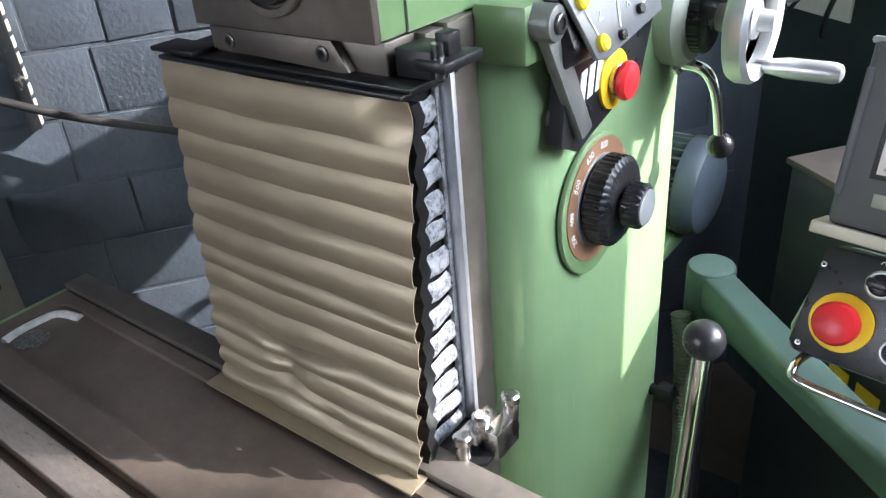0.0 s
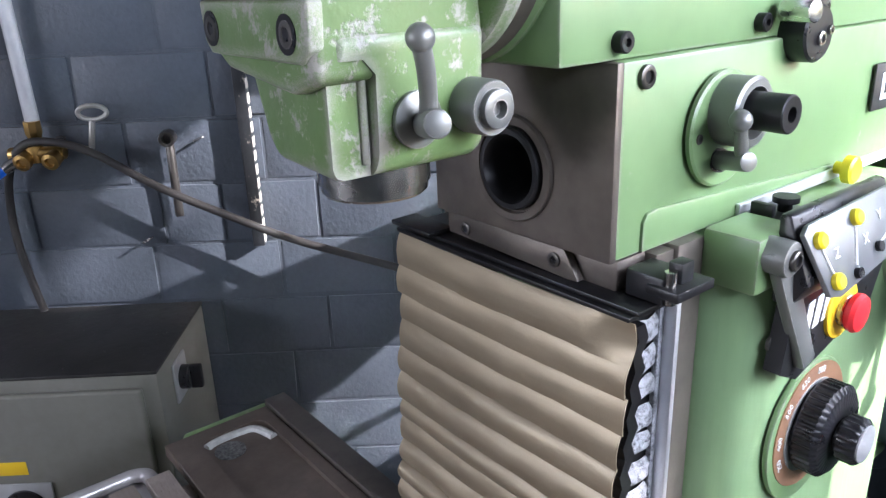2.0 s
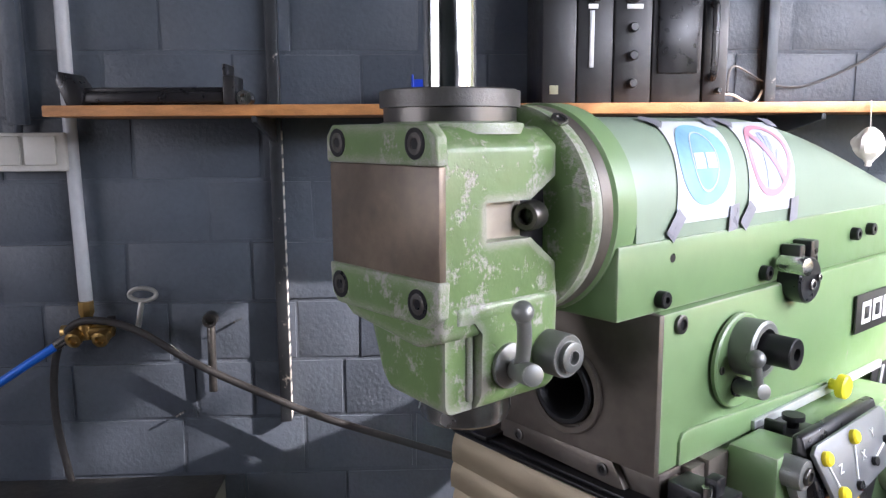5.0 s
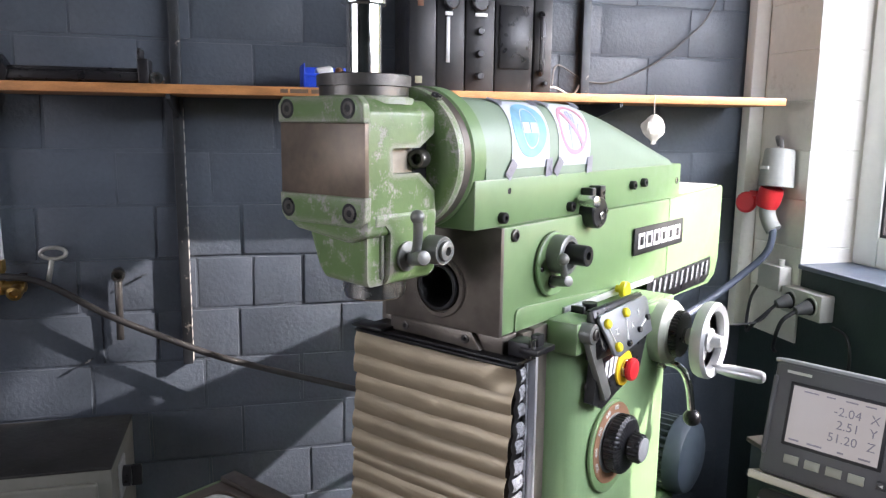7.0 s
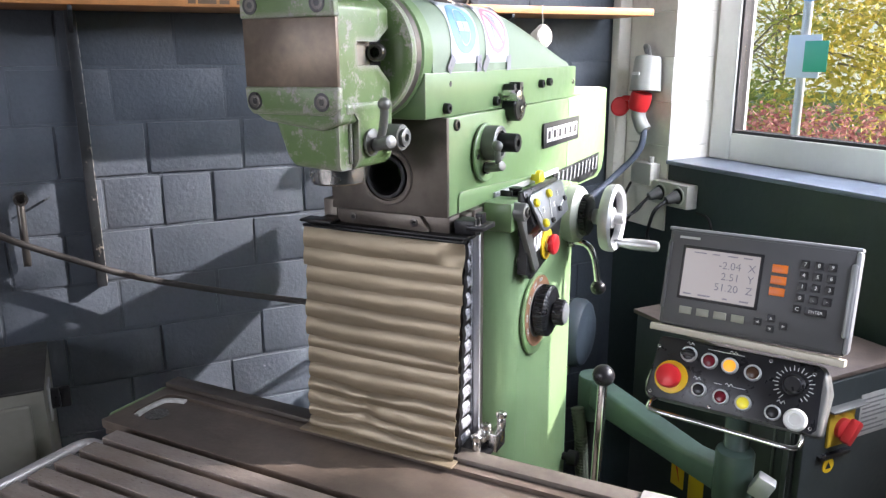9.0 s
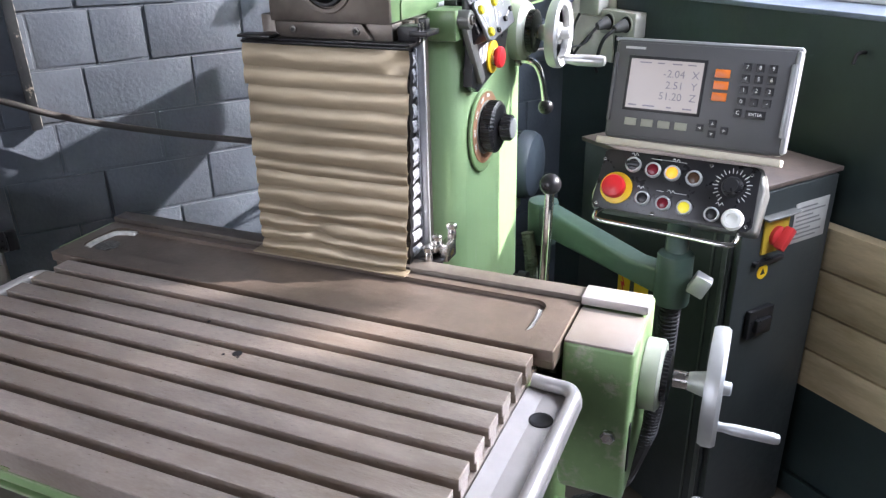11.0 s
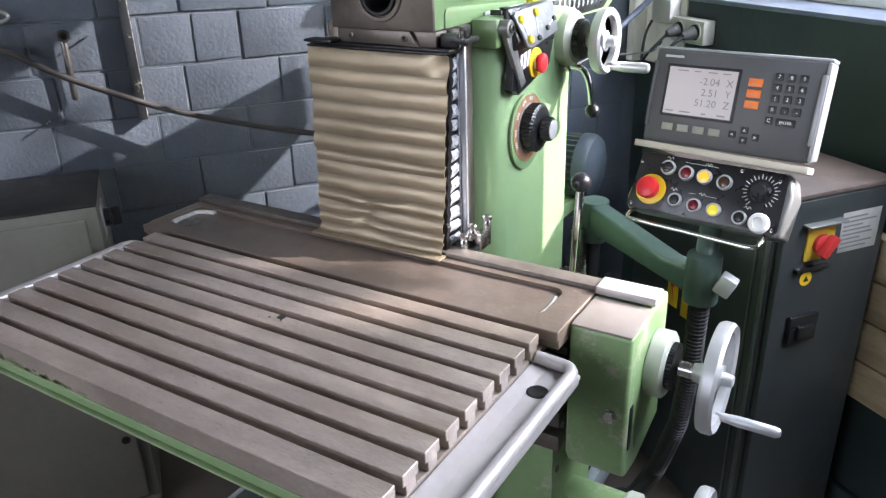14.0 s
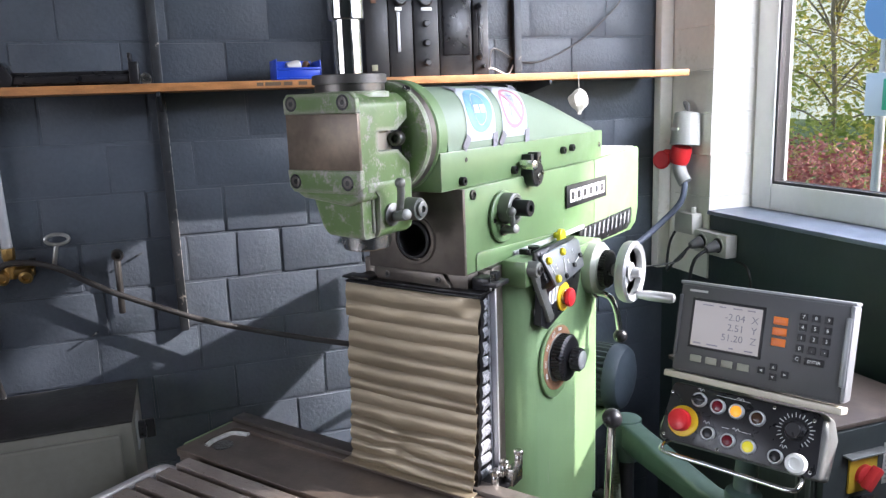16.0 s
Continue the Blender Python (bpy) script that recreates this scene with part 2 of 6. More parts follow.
brass_sheet = mat("bronzed_bellows_sheet", (0.34, 0.28, 0.19), 0.42, 0.55, vary=0.1, scale=7, fine=45, bump=0.002, stretch=(0.6, 1, 3))
fabric_grey = mat("grey_bellows_fabric", (0.27, 0.28, 0.3), 0.6, vary=0.22, scale=60, fine=420, bump=0.05, second=(0.05, 0.05, 0.055), second_at=0.56, second_scale=190, second_soft=0.08)
rubber = mat("black_rubber", (0.018, 0.018, 0.02), 0.55, vary=0.2, bump=0.02)
black = mat("black_plastic", (0.015, 0.015, 0.017), 0.3, vary=0.15, bump=0.004)
wall_paint = mat("slate_masonry_paint", (0.078, 0.094, 0.116), 0.42, vary=0.12, scale=4, fine=110, bump=0.06, per_object=0.12)
mortar_paint = mat("slate_mortar_paint", (0.078, 0.094, 0.116), 0.6, vary=0.12, scale=5, fine=120, bump=0.08)
green_wall = mat("dark_green_wall_paint", (0.024, 0.04, 0.04), 0.5, vary=0.12, scale=3, fine=60, bump=0.04)
white_wall = mat("white_masonry_paint", (0.82, 0.8, 0.74), 0.6, vary=0.05, scale=4, fine=70, bump=0.04, second=(0.5, 0.46, 0.38), second_at=0.68, second_scale=6, second_soft=0.08)
floor_mat = mat("worn_concrete_floor", (0.115, 0.096, 0.08), 0.55, vary=0.2, scale=2.5, fine=35, bump=0.02, second=(0.09, 0.075, 0.065), second_at=0.58, second_scale=3, second_soft=0.12)
ceiling_mat = mat("grey_ceiling_paint", (0.2, 0.2, 0.2), 0.8, vary=0.05, bump=0.02)
sill_paint = mat("blue_grey_sill_paint", (0.15, 0.18, 0.235), 0.45, vary=0.15, bump=0.03, second=(0.3, 0.29, 0.27), second_at=0.66, second_scale=20)
pvc = mat("white_window_plastic", (0.78, 0.78, 0.76), 0.35, vary=0.03, bump=0.004)
seal = plain("window_seal", (0.02, 0.02, 0.022), 0.5)

# floor; unseen ceiling and rear walls, kept dark to hold down bounced light
single("floor", Solid().box(-3.3, 1.4, -3.1, 1.65, -0.2, 0.0), floor_mat, "worn brown-grey concrete workshop floor", "floor", "structure", m=ROOM)
single("ceiling", Solid().box(-3.3, 1.4, -3.1, 1.65, 2.75, 2.9), ceiling_mat, "plain grey painted workshop ceiling", "ceiling", "structure", m=ROOM)
single("wall_south", Solid().box(-3.15, 1.11, -3.1, -2.95, 0, 2.75), green_wall, "plain dark painted workshop wall", "wall", "structure", m=ROOM)
WEST_V0, WEST_V1, WEST_Z0, WEST_Z1 = -1.9, 0.5, 0.95, 2.45
single("wall_west", Solid().box(-3.3, -3.15, -3.1, 1.41, 0, WEST_Z0).box(-3.3, -3.15, -3.1, 1.41, WEST_Z1, 2.75).box(-3.3, -3.15, -3.1, WEST_V0, WEST_Z0, WEST_Z1).box(-3.3, -3.15, WEST_V1, 1.41, WEST_Z0, WEST_Z1),
       green_wall, "unseen dark painted wall with an assumed wide window opening", "wall", "structure", m=ROOM)

# back wall: backing of joints, then blocks laid in courses
wall_north = single("wall_north", Solid().box(-3.15, 1.11, 1.4165, 1.65, 0, 2.75), mortar_paint, "slate grey painted block wall with recessed joints", "wall", "structure", m=ROOM)

# window wall
WIN_V0, WIN_V1, SILL_Z, HEAD_Z = -1.35, 1.19, 1.175, 2.30
wall_east = single("wall_east", Solid().box(1.11, 1.38, -3.1, 1.65, 0, SILL_Z - 0.012).box(1.112, 1.38, -3.1, WIN_V0, SILL_Z, 2.75), green_wall, "dark green painted wall below the window", "wall", "structure", m=ROOM)
pier = single("wall_east_pier", Solid().box(1.1075, 1.38, WIN_V1 + 0.003, 1.41, 0.97, 2.75).box(1.114, 1.38, WIN_V0, WIN_V1, HEAD_Z, 2.75).box(1.06, 1.104, 1.375, 1.409, 0.97, 2.75, 0.004), white_wall, "white painted masonry pier beside the window", "wall", "structure", m=ROOM)
for k in range(14):
    part("block", Solid().box(1.104 + 0.0008 * (k % 3), 1.249, WIN_V1 + 0.0006 * (k % 2), 1.374, 0.9705 + 0.1212 * k, 0.9705 + 0.1212 * (k + 1) - 0.0012, 0.0016, segments=1), white_wall, pier, m=ROOM)
single("window_sill", Solid().box(1.10, 1.262, WIN_V0, WIN_V1 + 0.004, SILL_Z - 0.012, SILL_Z, 0.003), sill_paint, "blue-grey painted window sill with worn edge", "window sill", "structure", m=ROOM)


def window(name, u0, sashes, z0, z1, along_v=True):
    win = thing(name, room(u0, (sashes[0][0] + sashes[-1][1]) / 2, z0), "white plastic window with black seals, shut", "window", kind="structure")
    for a, b in sashes:
        s = Solid()
        w = 0.075
        s.box(u0, u0 + 0.06, a, a + w, z0, z1, 0.004).box(u0, u0 + 0.06, b - w, b, z0, z1, 0.004)
        s.box(u0 + 0.001, u0 + 0.06, a + w, b - w, z0, z0 + w, 0.004).box(u0 + 0.001, u0 + 0.06, a + w, b - w, z1 - w, z1, 0.004)
        fr = part("window_frame", s, pvc, win, m=ROOM)
        g = Solid()
        k, d = 0.008, w
        g.box(u0 + 0.006, u0 + 0.04, a + d, a + d + k, z0 + d, z1 - d).box(u0 + 0.006, u0 + 0.04, b - d - k, b - d, z0 + d, z1 - d)
        g.box(u0 + 0.006, u0 + 0.04, a + d + k, b - d - k, z0 + d, z0 + d + k).box(u0 + 0.006, u0 + 0.04, a + d + k, b - d - k, z1 - d - k, z1 - d)
        part("seal", g, seal, fr, "black rubber seal", m=ROOM)
        pane = part("pane", Solid().box(u0 + 0.022, u0 + 0.028, a + d + k, b - d - k, z0 + d + k, z1 - d - k), glass, fr, "clear glass pane", m=ROOM)
        pane.visible_shadow = False
    return win


glass = bpy.data.materials.new("window_glass")
glass.use_nodes = True
gb = glass.node_tree.nodes["Principled BSDF"]
gb.inputs["Transmission Weight"].default_value, gb.inputs["Roughness"].default_value, gb.inputs["IOR"].default_value = 1.0, 0.0, 1.1
window("window_1", 1.25, [(0.2, 1.185), (-1.35, 0.195)], SILL_Z, HEAD_Z)
# unseen second window, assumed so that light reaches the machine's front
window("assumed_window_2", -3.25, [(WEST_V0 + 0.004, -0.702), (-0.698, WEST_V1 - 0.004)], WEST_Z0 + 0.004, WEST_Z1 - 0.004)


# ---- outdoors, seen through the window ----
grass_mat = mat("autumn_grass", (0.16, 0.22, 0.06), 0.8, vary=0.3, scale=1.5, fine=25, bump=0.1)
single("ground", Solid().box(1.5, 60, -40, 60, -0.4, -0.25), grass_mat, "flat autumn lawn outside the workshop", "lawn", "structure", m=ROOM)


def leaf_cloud(name, centres, count, size, material, label, category, seed, m, kind="stuff"):
    rng = random.Random(seed)
    s = Solid()
    for _ in range(count):
        c, r = rng.choice(centres)
        d = Vector((rng.gauss(0, 1), rng.gauss(0, 1), rng.gauss(0, 1))).normalized() * (rng.random() ** 0.4)
        p = Vector(c) + Vector((d.x * r[0], d.y * r[1], d.z * r[2]))
        if p.z < -0.25:
            p.z = -0.25 + rng.random() * 0.15
        a = Vector((rng.gauss(0, 1), rng.gauss(0, 1), rng.gauss(0, 1))).normalized()
        b = a.orthogonal().normalized()
        k = size * (0.6 + rng.random() * 0.8)
        vs = [s.bm.verts.new(p + v) for v in (a * k, b * k * 0.6, -a * k, -b * k * 0.6)]
        s.bm.faces.new(vs)
    return s


def leafy(name, dark, light, third):
    ma = bpy.data.materials.new(name)
    ma.use_nodes = True
    nt = ma.node_tree
    geo = nt.nodes.new("ShaderNodeNewGeometry")
    ramp = nt.nodes.new("ShaderNodeValToRGB")
    ramp.color_ramp.elements[0].color, ramp.color_ramp.elements[1].color = (*dark, 1), (*light, 1)
    ramp.color_ramp.elements.new(0.55).color = (*third, 1)
    nt.links.new(geo.outputs["Random Per Island"], ramp.inputs[0])
    b = nt.nodes["Principled BSDF"]
    nt.links.new(ramp.outputs[0], b.inputs["Base Color"])
    b.inputs["Roughness"].default_value = 0.6
    tr = nt.nodes.new("ShaderNodeBsdfTranslucent")
    nt.links.new(ramp.outputs[0], tr.inputs["Color"])
    mx = nt.nodes.new("ShaderNodeMixShader")
    mx.inputs[0].default_value = 0.8
    nt.links.new(b.outputs[0], mx.inputs[1])
    nt.links.new(tr.outputs[0], mx.inputs[2])
    nt.links.new(mx.outputs[0], nt.nodes["Material Output"].inputs["Surface"])
    return ma


yellow_leaf = leafy("yellow_autumn_leaves", (0.42, 0.42, 0.12), (0.9, 0.72, 0.2), (0.78, 0.66, 0.18))
green_leaf = leafy("green_autumn_leaves", (0.26, 0.34, 0.12), (0.66, 0.64, 0.2), (0.46, 0.52, 0.16))
red_leaf = leafy("red_hedge_leaves", (0.34, 0.13, 0.13), (0.6, 0.36, 0.3), (0.48, 0.24, 0.22))
bark = mat("tree_bark", (0.3, 0.25, 0.17), 0.9, vary=0.3, bump=0.1)


def tree(u, v, h, spread, leaf, label, seed):
    rng = random.Random(seed)
    t = thing("tree", room(u, v, -0.25), label, "tree", "trees beyond the lawn")
    s = Solid()
    s.tube([(u, v, -0.3), (u + 0.05, v, h * 0.3), (u, v + 0.08, h * 0.6), (u, v, h * 0.9)], 0.03, 8, 3)
    cs = []
    for k in range(22):
        a, z = rng.random() * 6.28, h * (0.1 + 0.8 * rng.random())
        q = (u + math.cos(a) * spread * (0.3 + rng.random() * 0.6), v + math.sin(a) * spread * (0.3 + rng.random() * 0.6), z)
        s.tube([(u, v, z * 0.7), ((u + q[0]) / 2, (v + q[1]) / 2, z * 0.92), q], 0.015, 6, 2)
        cs.append((q, (spread * 0.45, spread * 0.45, h * 0.13)))
    part("trunk", s, bark, t, m=ROOM)
    part("crown", leaf_cloud("crown", cs, 5200, 0.05, leaf, "", "", seed, None), leaf, t, m=ROOM)


tree(10.5, 6.6, 7.0, 2.2, yellow_leaf, "tall autumn tree with golden leaves", 2)
tree(8.6, 8.0, 4.2, 1.5, green_leaf, "small tree with green turning leaves", 3)
tree(16.5, 14.4, 7.5, 2.4, yellow_leaf, "broad autumn tree with bright yellow leaves", 4)
tree(11.0, 4.2, 7.0, 2.3, green_leaf, "autumn tree with green and yellow leaves", 5)
tree(9.5, 12.0, 7.0, 2.2, yellow_leaf, "autumn tree with thin yellow leaves", 6)
tree(13.5, 11.5, 8.0, 2.8, yellow_leaf, "autumn tree with pale golden leaves", 7)
tree(14.0, 6.5, 8.0, 2.8, green_leaf, "autumn tree with yellow-green leaves", 8)
tree(8.8, 5.6, 4.5, 1.5, yellow_leaf, "young autumn tree with yellow leaves", 10)


def shade_tree(u, v, centre_z, radii, label, seed):
    """An unseen leafy tree, added close to the house so that its crown keeps the sun off the machine."""
    rng = random.Random(seed)
    t = thing("tree", room(u, v, -0.25), label, "tree", "trees beyond the lawn")
    s = Solid()
    s.tube([(u, v, -0.3), (u + 0.06, v - 0.04, 1.2), (u - 0.04, v + 0.05, 2.6), (u, v, centre_z)], 0.11, 10, 4)
    cs = []
    for _ in range(46):
        d = Vector((rng.gauss(0, 1), rng.gauss(0, 1), rng.gauss(0, 1))).normalized() * (0.25 + 0.6 * rng.random() ** 0.5)
        q = (u + d.x * radii[0], v + d.y * radii[1], centre_z + d.z * radii[2])
        s.tube([(u, v, centre_z - 0.9), ((u + q[0]) / 2, (v + q[1]) / 2, (centre_z - 0.6 + q[2]) / 2), q], 0.025, 6, 2)
        cs.append((q, (radii[0] * 0.3, radii[1] * 0.24, radii[2] * 0.26)))
    part("trunk", s, bark, t, m=ROOM)
    part("crown", leaf_cloud("crown", cs, 9000, 0.1, green_leaf, "", "", seed, None), green_leaf, t, m=ROOM)


shade_tree(5.0, -2.95, 4.7, (1.5, 2.05, 1.65), "added tree out of view whose dense crown blocks the sun", 14)
hedge_c = [((5.4, 1.5 + 0.28 * k, 0.45), (0.45, 0.3, 0.62)) for k in range(28)]
single("hedge", leaf_cloud("hedge", hedge_c, 36000, 0.024, red_leaf, "", "", 9, None), red_leaf, "low red-leaved autumn hedge", "hedge", "stuff", m=ROOM)
# The wood beyond is a glowing sheet: its daylight is emitted, not received.
far = bpy.data.materials.new("glowing_far_wood")
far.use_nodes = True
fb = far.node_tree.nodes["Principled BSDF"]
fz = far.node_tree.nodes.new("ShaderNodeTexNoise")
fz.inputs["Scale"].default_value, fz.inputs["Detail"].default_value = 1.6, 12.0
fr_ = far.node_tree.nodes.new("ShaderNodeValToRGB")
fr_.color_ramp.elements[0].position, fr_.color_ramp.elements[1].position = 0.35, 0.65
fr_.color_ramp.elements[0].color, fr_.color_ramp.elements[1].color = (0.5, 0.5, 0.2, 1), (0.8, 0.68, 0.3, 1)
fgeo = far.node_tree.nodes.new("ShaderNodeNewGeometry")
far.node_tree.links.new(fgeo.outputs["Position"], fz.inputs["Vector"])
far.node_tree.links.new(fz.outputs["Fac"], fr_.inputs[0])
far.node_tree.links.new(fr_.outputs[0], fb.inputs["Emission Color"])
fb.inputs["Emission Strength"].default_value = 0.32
single("backdrop", Solid().box(30, 30.2, 3, 60, -1, 14), far, "glowing backdrop of distant autumn wood beyond the lawn", "distant wood", "structure", m=ROOM)
sign = thing("road_sign", room(4.1, 3.25, -0.25), "grey sign post with blue and green signs", "sign")
part("pole", Solid().rod((4.1, 3.25, -0.25), (4.1, 3.25, 2.9), 0.03), alu, sign, m=ROOM)
part("sign_disc", Solid().rod((4.06, 3.2, 1.98), (4.05, 3.2, 1.98), 0.19), plain("blue_sign", (0.2, 0.42, 0.72), 0.4), sign, "round blue sign", m=ROOM)
part("sign_plate", Solid().box(4.05, 4.06, 3.08, 3.34, 1.3, 1.58, 0.003), plain("pale_sign", (0.75, 0.8, 0.83), 0.4), sign, "pale square sign plate", m=ROOM)
part("sign_plate", Solid().box(4.045, 4.049, 3.02, 3.2, 1.34, 1.54, 0.001), plain("green_sign", (0.05, 0.45, 0.25), 0.4), sign, "small green sign plate", m=ROOM)


# ---- the milling machine ----
mill = thing("milling_machine", (-0.47, 0.7, 0.0), "green universal milling machine with worn paint and slotted table", "milling machine")
green_column = mat("streaked_green_paint", (0.2, 0.31, 0.155), 0.36, vary=0.05, scale=2, bump=0.006, second=(0.38, 0.37, 0.33), second_at=0.67, second_scale=5, second_soft=0.05, second_rough=0.5, edge=PRIMER, edge_size=0.004, edge_at=0.4, coat=0.15, stretch=(4, 4, 0.45))
sheet_black = mat("black_sheet", (0.012, 0.012, 0.013), 0.35, 0.3, vary=0.2, bump=0.01)
oil_pan = mat("oily_dark_tray", (0.085, 0.095, 0.11), 0.2, 0.3, vary=0.25, scale=5, bump=0.01)
pan_paint = mat("pale_blue_grey_paint", (0.42, 0.48, 0.5), 0.45, vary=0.08, bump=0.02, second=(0.06, 0.065, 0.07), second_at=0.6, second_scale=14, edge=(0.08, 0.08, 0.08), edge_size=0.006, edge_at=0.5)
red_plastic = plain("red_button_plastic", (0.75, 0.03, 0.035), 0.3)
yellow_plastic = plain("yellow_plastic", (0.85, 0.55, 0.02), 0.35)
yellow_knob_mat = plain("yellow_knob", (0.85, 0.68, 0.02), 0.35)
white_print = plain("white_print", (0.8, 0.8, 0.78), 0.5)
black_print = plain("black_print", (0.02, 0.02, 0.02), 0.5)
grey_print = plain("grey_print", (0.45, 0.45, 0.43), 0.5)
cream = mat("cream_enamel", (0.47, 0.5, 0.42), 0.4, vary=0.06, bump=0.01, edge=(0.4, 0.4, 0.36), edge_size=0.003)
panel_grey = mat("brushed_panel_plate", (0.22, 0.23, 0.24), 0.35, 0.5, vary=0.05, bump=0.006)
# hood green paled so that the sky's reflection sits in the colour
sheen_hood = mat("sheen_green_hood", (0.25, 0.33, 0.24), 0.42, vary=0.05, scale=3, bump=0.004)


screw_steel = mat("oiled_screw_steel", (0.125, 0.118, 0.11), 0.35, 0.8, vary=0.15, bump=0.01)


def cap_screw(parent, c, way, r=0.008, h=0.006, material=None, label=""):
    """A socket-head screw: rim, hollow and hexagonal floor."""
    s = Solid().lathe([(r, 0), (r, h * 0.8), (r * 0.86, h), (r * 0.56, h), (r * 0.54, h * 0.5)], c, way, 20)
    ob = part("screw", s, material or screw_steel, parent, label)
    part("socket", Solid().lathe([(r * 0.54, 0), (r * 0.54, h * 0.55)], c, way, 6), black, ob)
    return ob


# base tray and column
tray = Solid()
outline = [(-0.93, 0.165), (-0.27, 0.165), (-0.225, 0.21), (-0.225, 1.3), (-0.96, 1.3), (-0.96, 0.195)]
tray.prism(outline, "z", 0.004, 0.028, 0.004)
part("base_tray", tray, oil_pan, mill, "oily dark drip tray")
rim = Solid()
rim.box(-0.975, -0.955, 0.2, 1.3, 0.004, 0.085, 0.006).box(-0.235, -0.205, 0.2, 1.3, 0.004, 0.075, 0.006).box(-0.93, -0.26, 0.15, 0.166, 0.004, 0.08, 0.005)
for cx, sgn in ((-0.925, -1), (-0.26, 1)):
    rim.prism([(cx + sgn * 0.05 * math.sin(a), 0.2 - 0.05 * math.cos(a)) for a in [radians(k * 15) for k in range(7)]] + [(cx + sgn * 0.032 * math.sin(a), 0.2 - 0.034 * math.cos(a)) for a in [radians(k * 15) for k in range(6, -1, -1)]], "z", 0.004, 0.082, 0.003)
part("tray_rim", rim, pan_paint, mill, "pale blue-grey flaking tray rim")

col = Solid()
col.prism([(-0.635, 0.51), (-0.61, 0.488), (-0.352, 0.488), (-0.335, 0.492), (-0.316, 0.505), (-0.306, 0.525), (-0.304, 0.8), (-0.33, 0.86), (-0.62, 0.86)], "z", 0.1, 1.205, 0.008, angle=20)
col.prism([(-0.66, 0.44), (-0.3, 0.44), (-0.29, 0.95), (-0.66, 0.95)], "z", 0.028, 0.13, 0.02)
column = part("column", col, green_column, mill)
part("column_web", Solid().prism([(0.2, 0.03), (0.45, 0.03), (0.45, 0.36), (0.4, 0.36)], "x", -0.42, -0.36, 0.006), green_chipped, mill, "chipped green web under the knee")
part("column_head", Solid().box(-0.625, -0.304, 0.488, 0.83, 1.207, 1.226, 0.004).box(-0.62, -0.31, 0.49, 0.80, 1.2255, 1.232, 0.002), green, mill)
part("clamp_block", Solid().box(-0.352, -0.302, 0.484, 0.545, 1.196, 1.243, 0.005), green, mill)
part("slideway", Solid().box(-0.378, -0.35, 0.452, 0.4875, 0.62, 1.235, 0.0015).box(-0.375, -0.354, 0.43, 0.452, 0.62, 1.232, 0.001), cast_grey, mill, "bare iron vertical slideway")
part("slideway", Solid().box(-0.62, -0.594, 0.437, 0.4875, 0.62, 1.235, 0.0015), cast_grey, mill)

# feed dial on the column's side
dial = Solid()
ring_pts = [(0.6 + 0.068 * math.cos(a), 1.034 + (0.068 if math.sin(a) > 0 else 0.075) * math.sin(a)) for a in [2 * math.pi * i / 40 for i in range(40)]]
dial.prism(ring_pts, "x", -0.3045, -0.2985, 0.002)
dial_plate = part("dial_plate", dial, green, mill)
copper = mat("copper_dial_ring", (0.5, 0.27, 0.16), 0.35, 0.5, vary=0.08, bump=0.006)
part("scale_ring", Solid().lathe([(0.062, 0), (0.062, 0.0014), (0.03, 0.0014)], (-0.2988, 0.602, 1.036), (1, 0, 0), 40), copper, dial_plate, "copper-coloured scale ring")
part("inner_scale", Solid().lathe([(0.046, 0), (0.046, 0.0024), (0.028, 0.0024)], (-0.2988, 0.602, 1.036), (1, 0, 0), 40), alu, dial_plate)
for word, ang in (("250", 205), ("400", 178), ("500", 145), ("630", 112), ("800", 82)):
    a = radians(ang)
    # seen from the +x side, y runs to the right
    c = Vector((-0.2971, 0.602 + 0.054 * math.cos(a), 1.036 + 0.054 * math.sin(a)))
    out = Vector((0, math.cos(a), math.sin(a)))
    lettering("numeral", word, 0.0095, white_print, dial_plate, plane_at(c, Vector((0, math.sin(a), -math.cos(a))), out))


def ribbed(profile, ribs, depth, origin, seg=4):
    """A turned knob along x whose rim is cut into ribs: rings of (radius, distance, share of the rib depth)."""
    s = Solid()
    n = ribs * seg
    rings = []
    for r, d, share in profile:
        rings.append([s.bm.verts.new((origin[0] + d, origin[1] + (r - (depth * share if i % seg < seg // 2 else 0)) * math.cos(2 * math.pi * i / n),
                                      origin[2] + (r - (depth * share if i % seg < seg // 2 else 0)) * math.sin(2 * math.pi * i / n))) for i in range(n)])
    faces = [s.bm.faces.new((a[i], a[(i + 1) % n], b[(i + 1) % n], b[i])) for a, b in zip(rings, rings[1:]) for i in range(n)]
    faces += [s.bm.faces.new(rings[0]), s.bm.faces.new(rings[-1])]
    bmesh.ops.recalc_face_normals(s.bm, faces=faces)
    return s


knob = ribbed([(0.04, 0, 0), (0.0445, 0.004, 0), (0.0445, 0.0045, 1), (0.0445, 0.02, 1), (0.039, 0.024, 0.4), (0.022, 0.026, 0)], 40, 0.0018, (-0.2964, 0.603, 1.038))
speed_dial = part("selector_dial", knob, black, mill, "ribbed black selector dial")
small = ribbed([(0.016, 0, 0), (0.016, 0.004, 0), (0.0222, 0.005, 0.6), (0.0222, 0.018, 1), (0.019, 0.021, 0)], 18, 0.002, (-0.2705, 0.603, 1.038))
sk = part("selector_knob", small, black, mill)
part("knob_cap", Solid().lathe([(0.0175, 0), (0.0175, 0.0015), (0.015, 0.002)], (-0.2494, 0.603, 1.038), (1, 0, 0), 28), alu, sk, "pale metal knob cap")

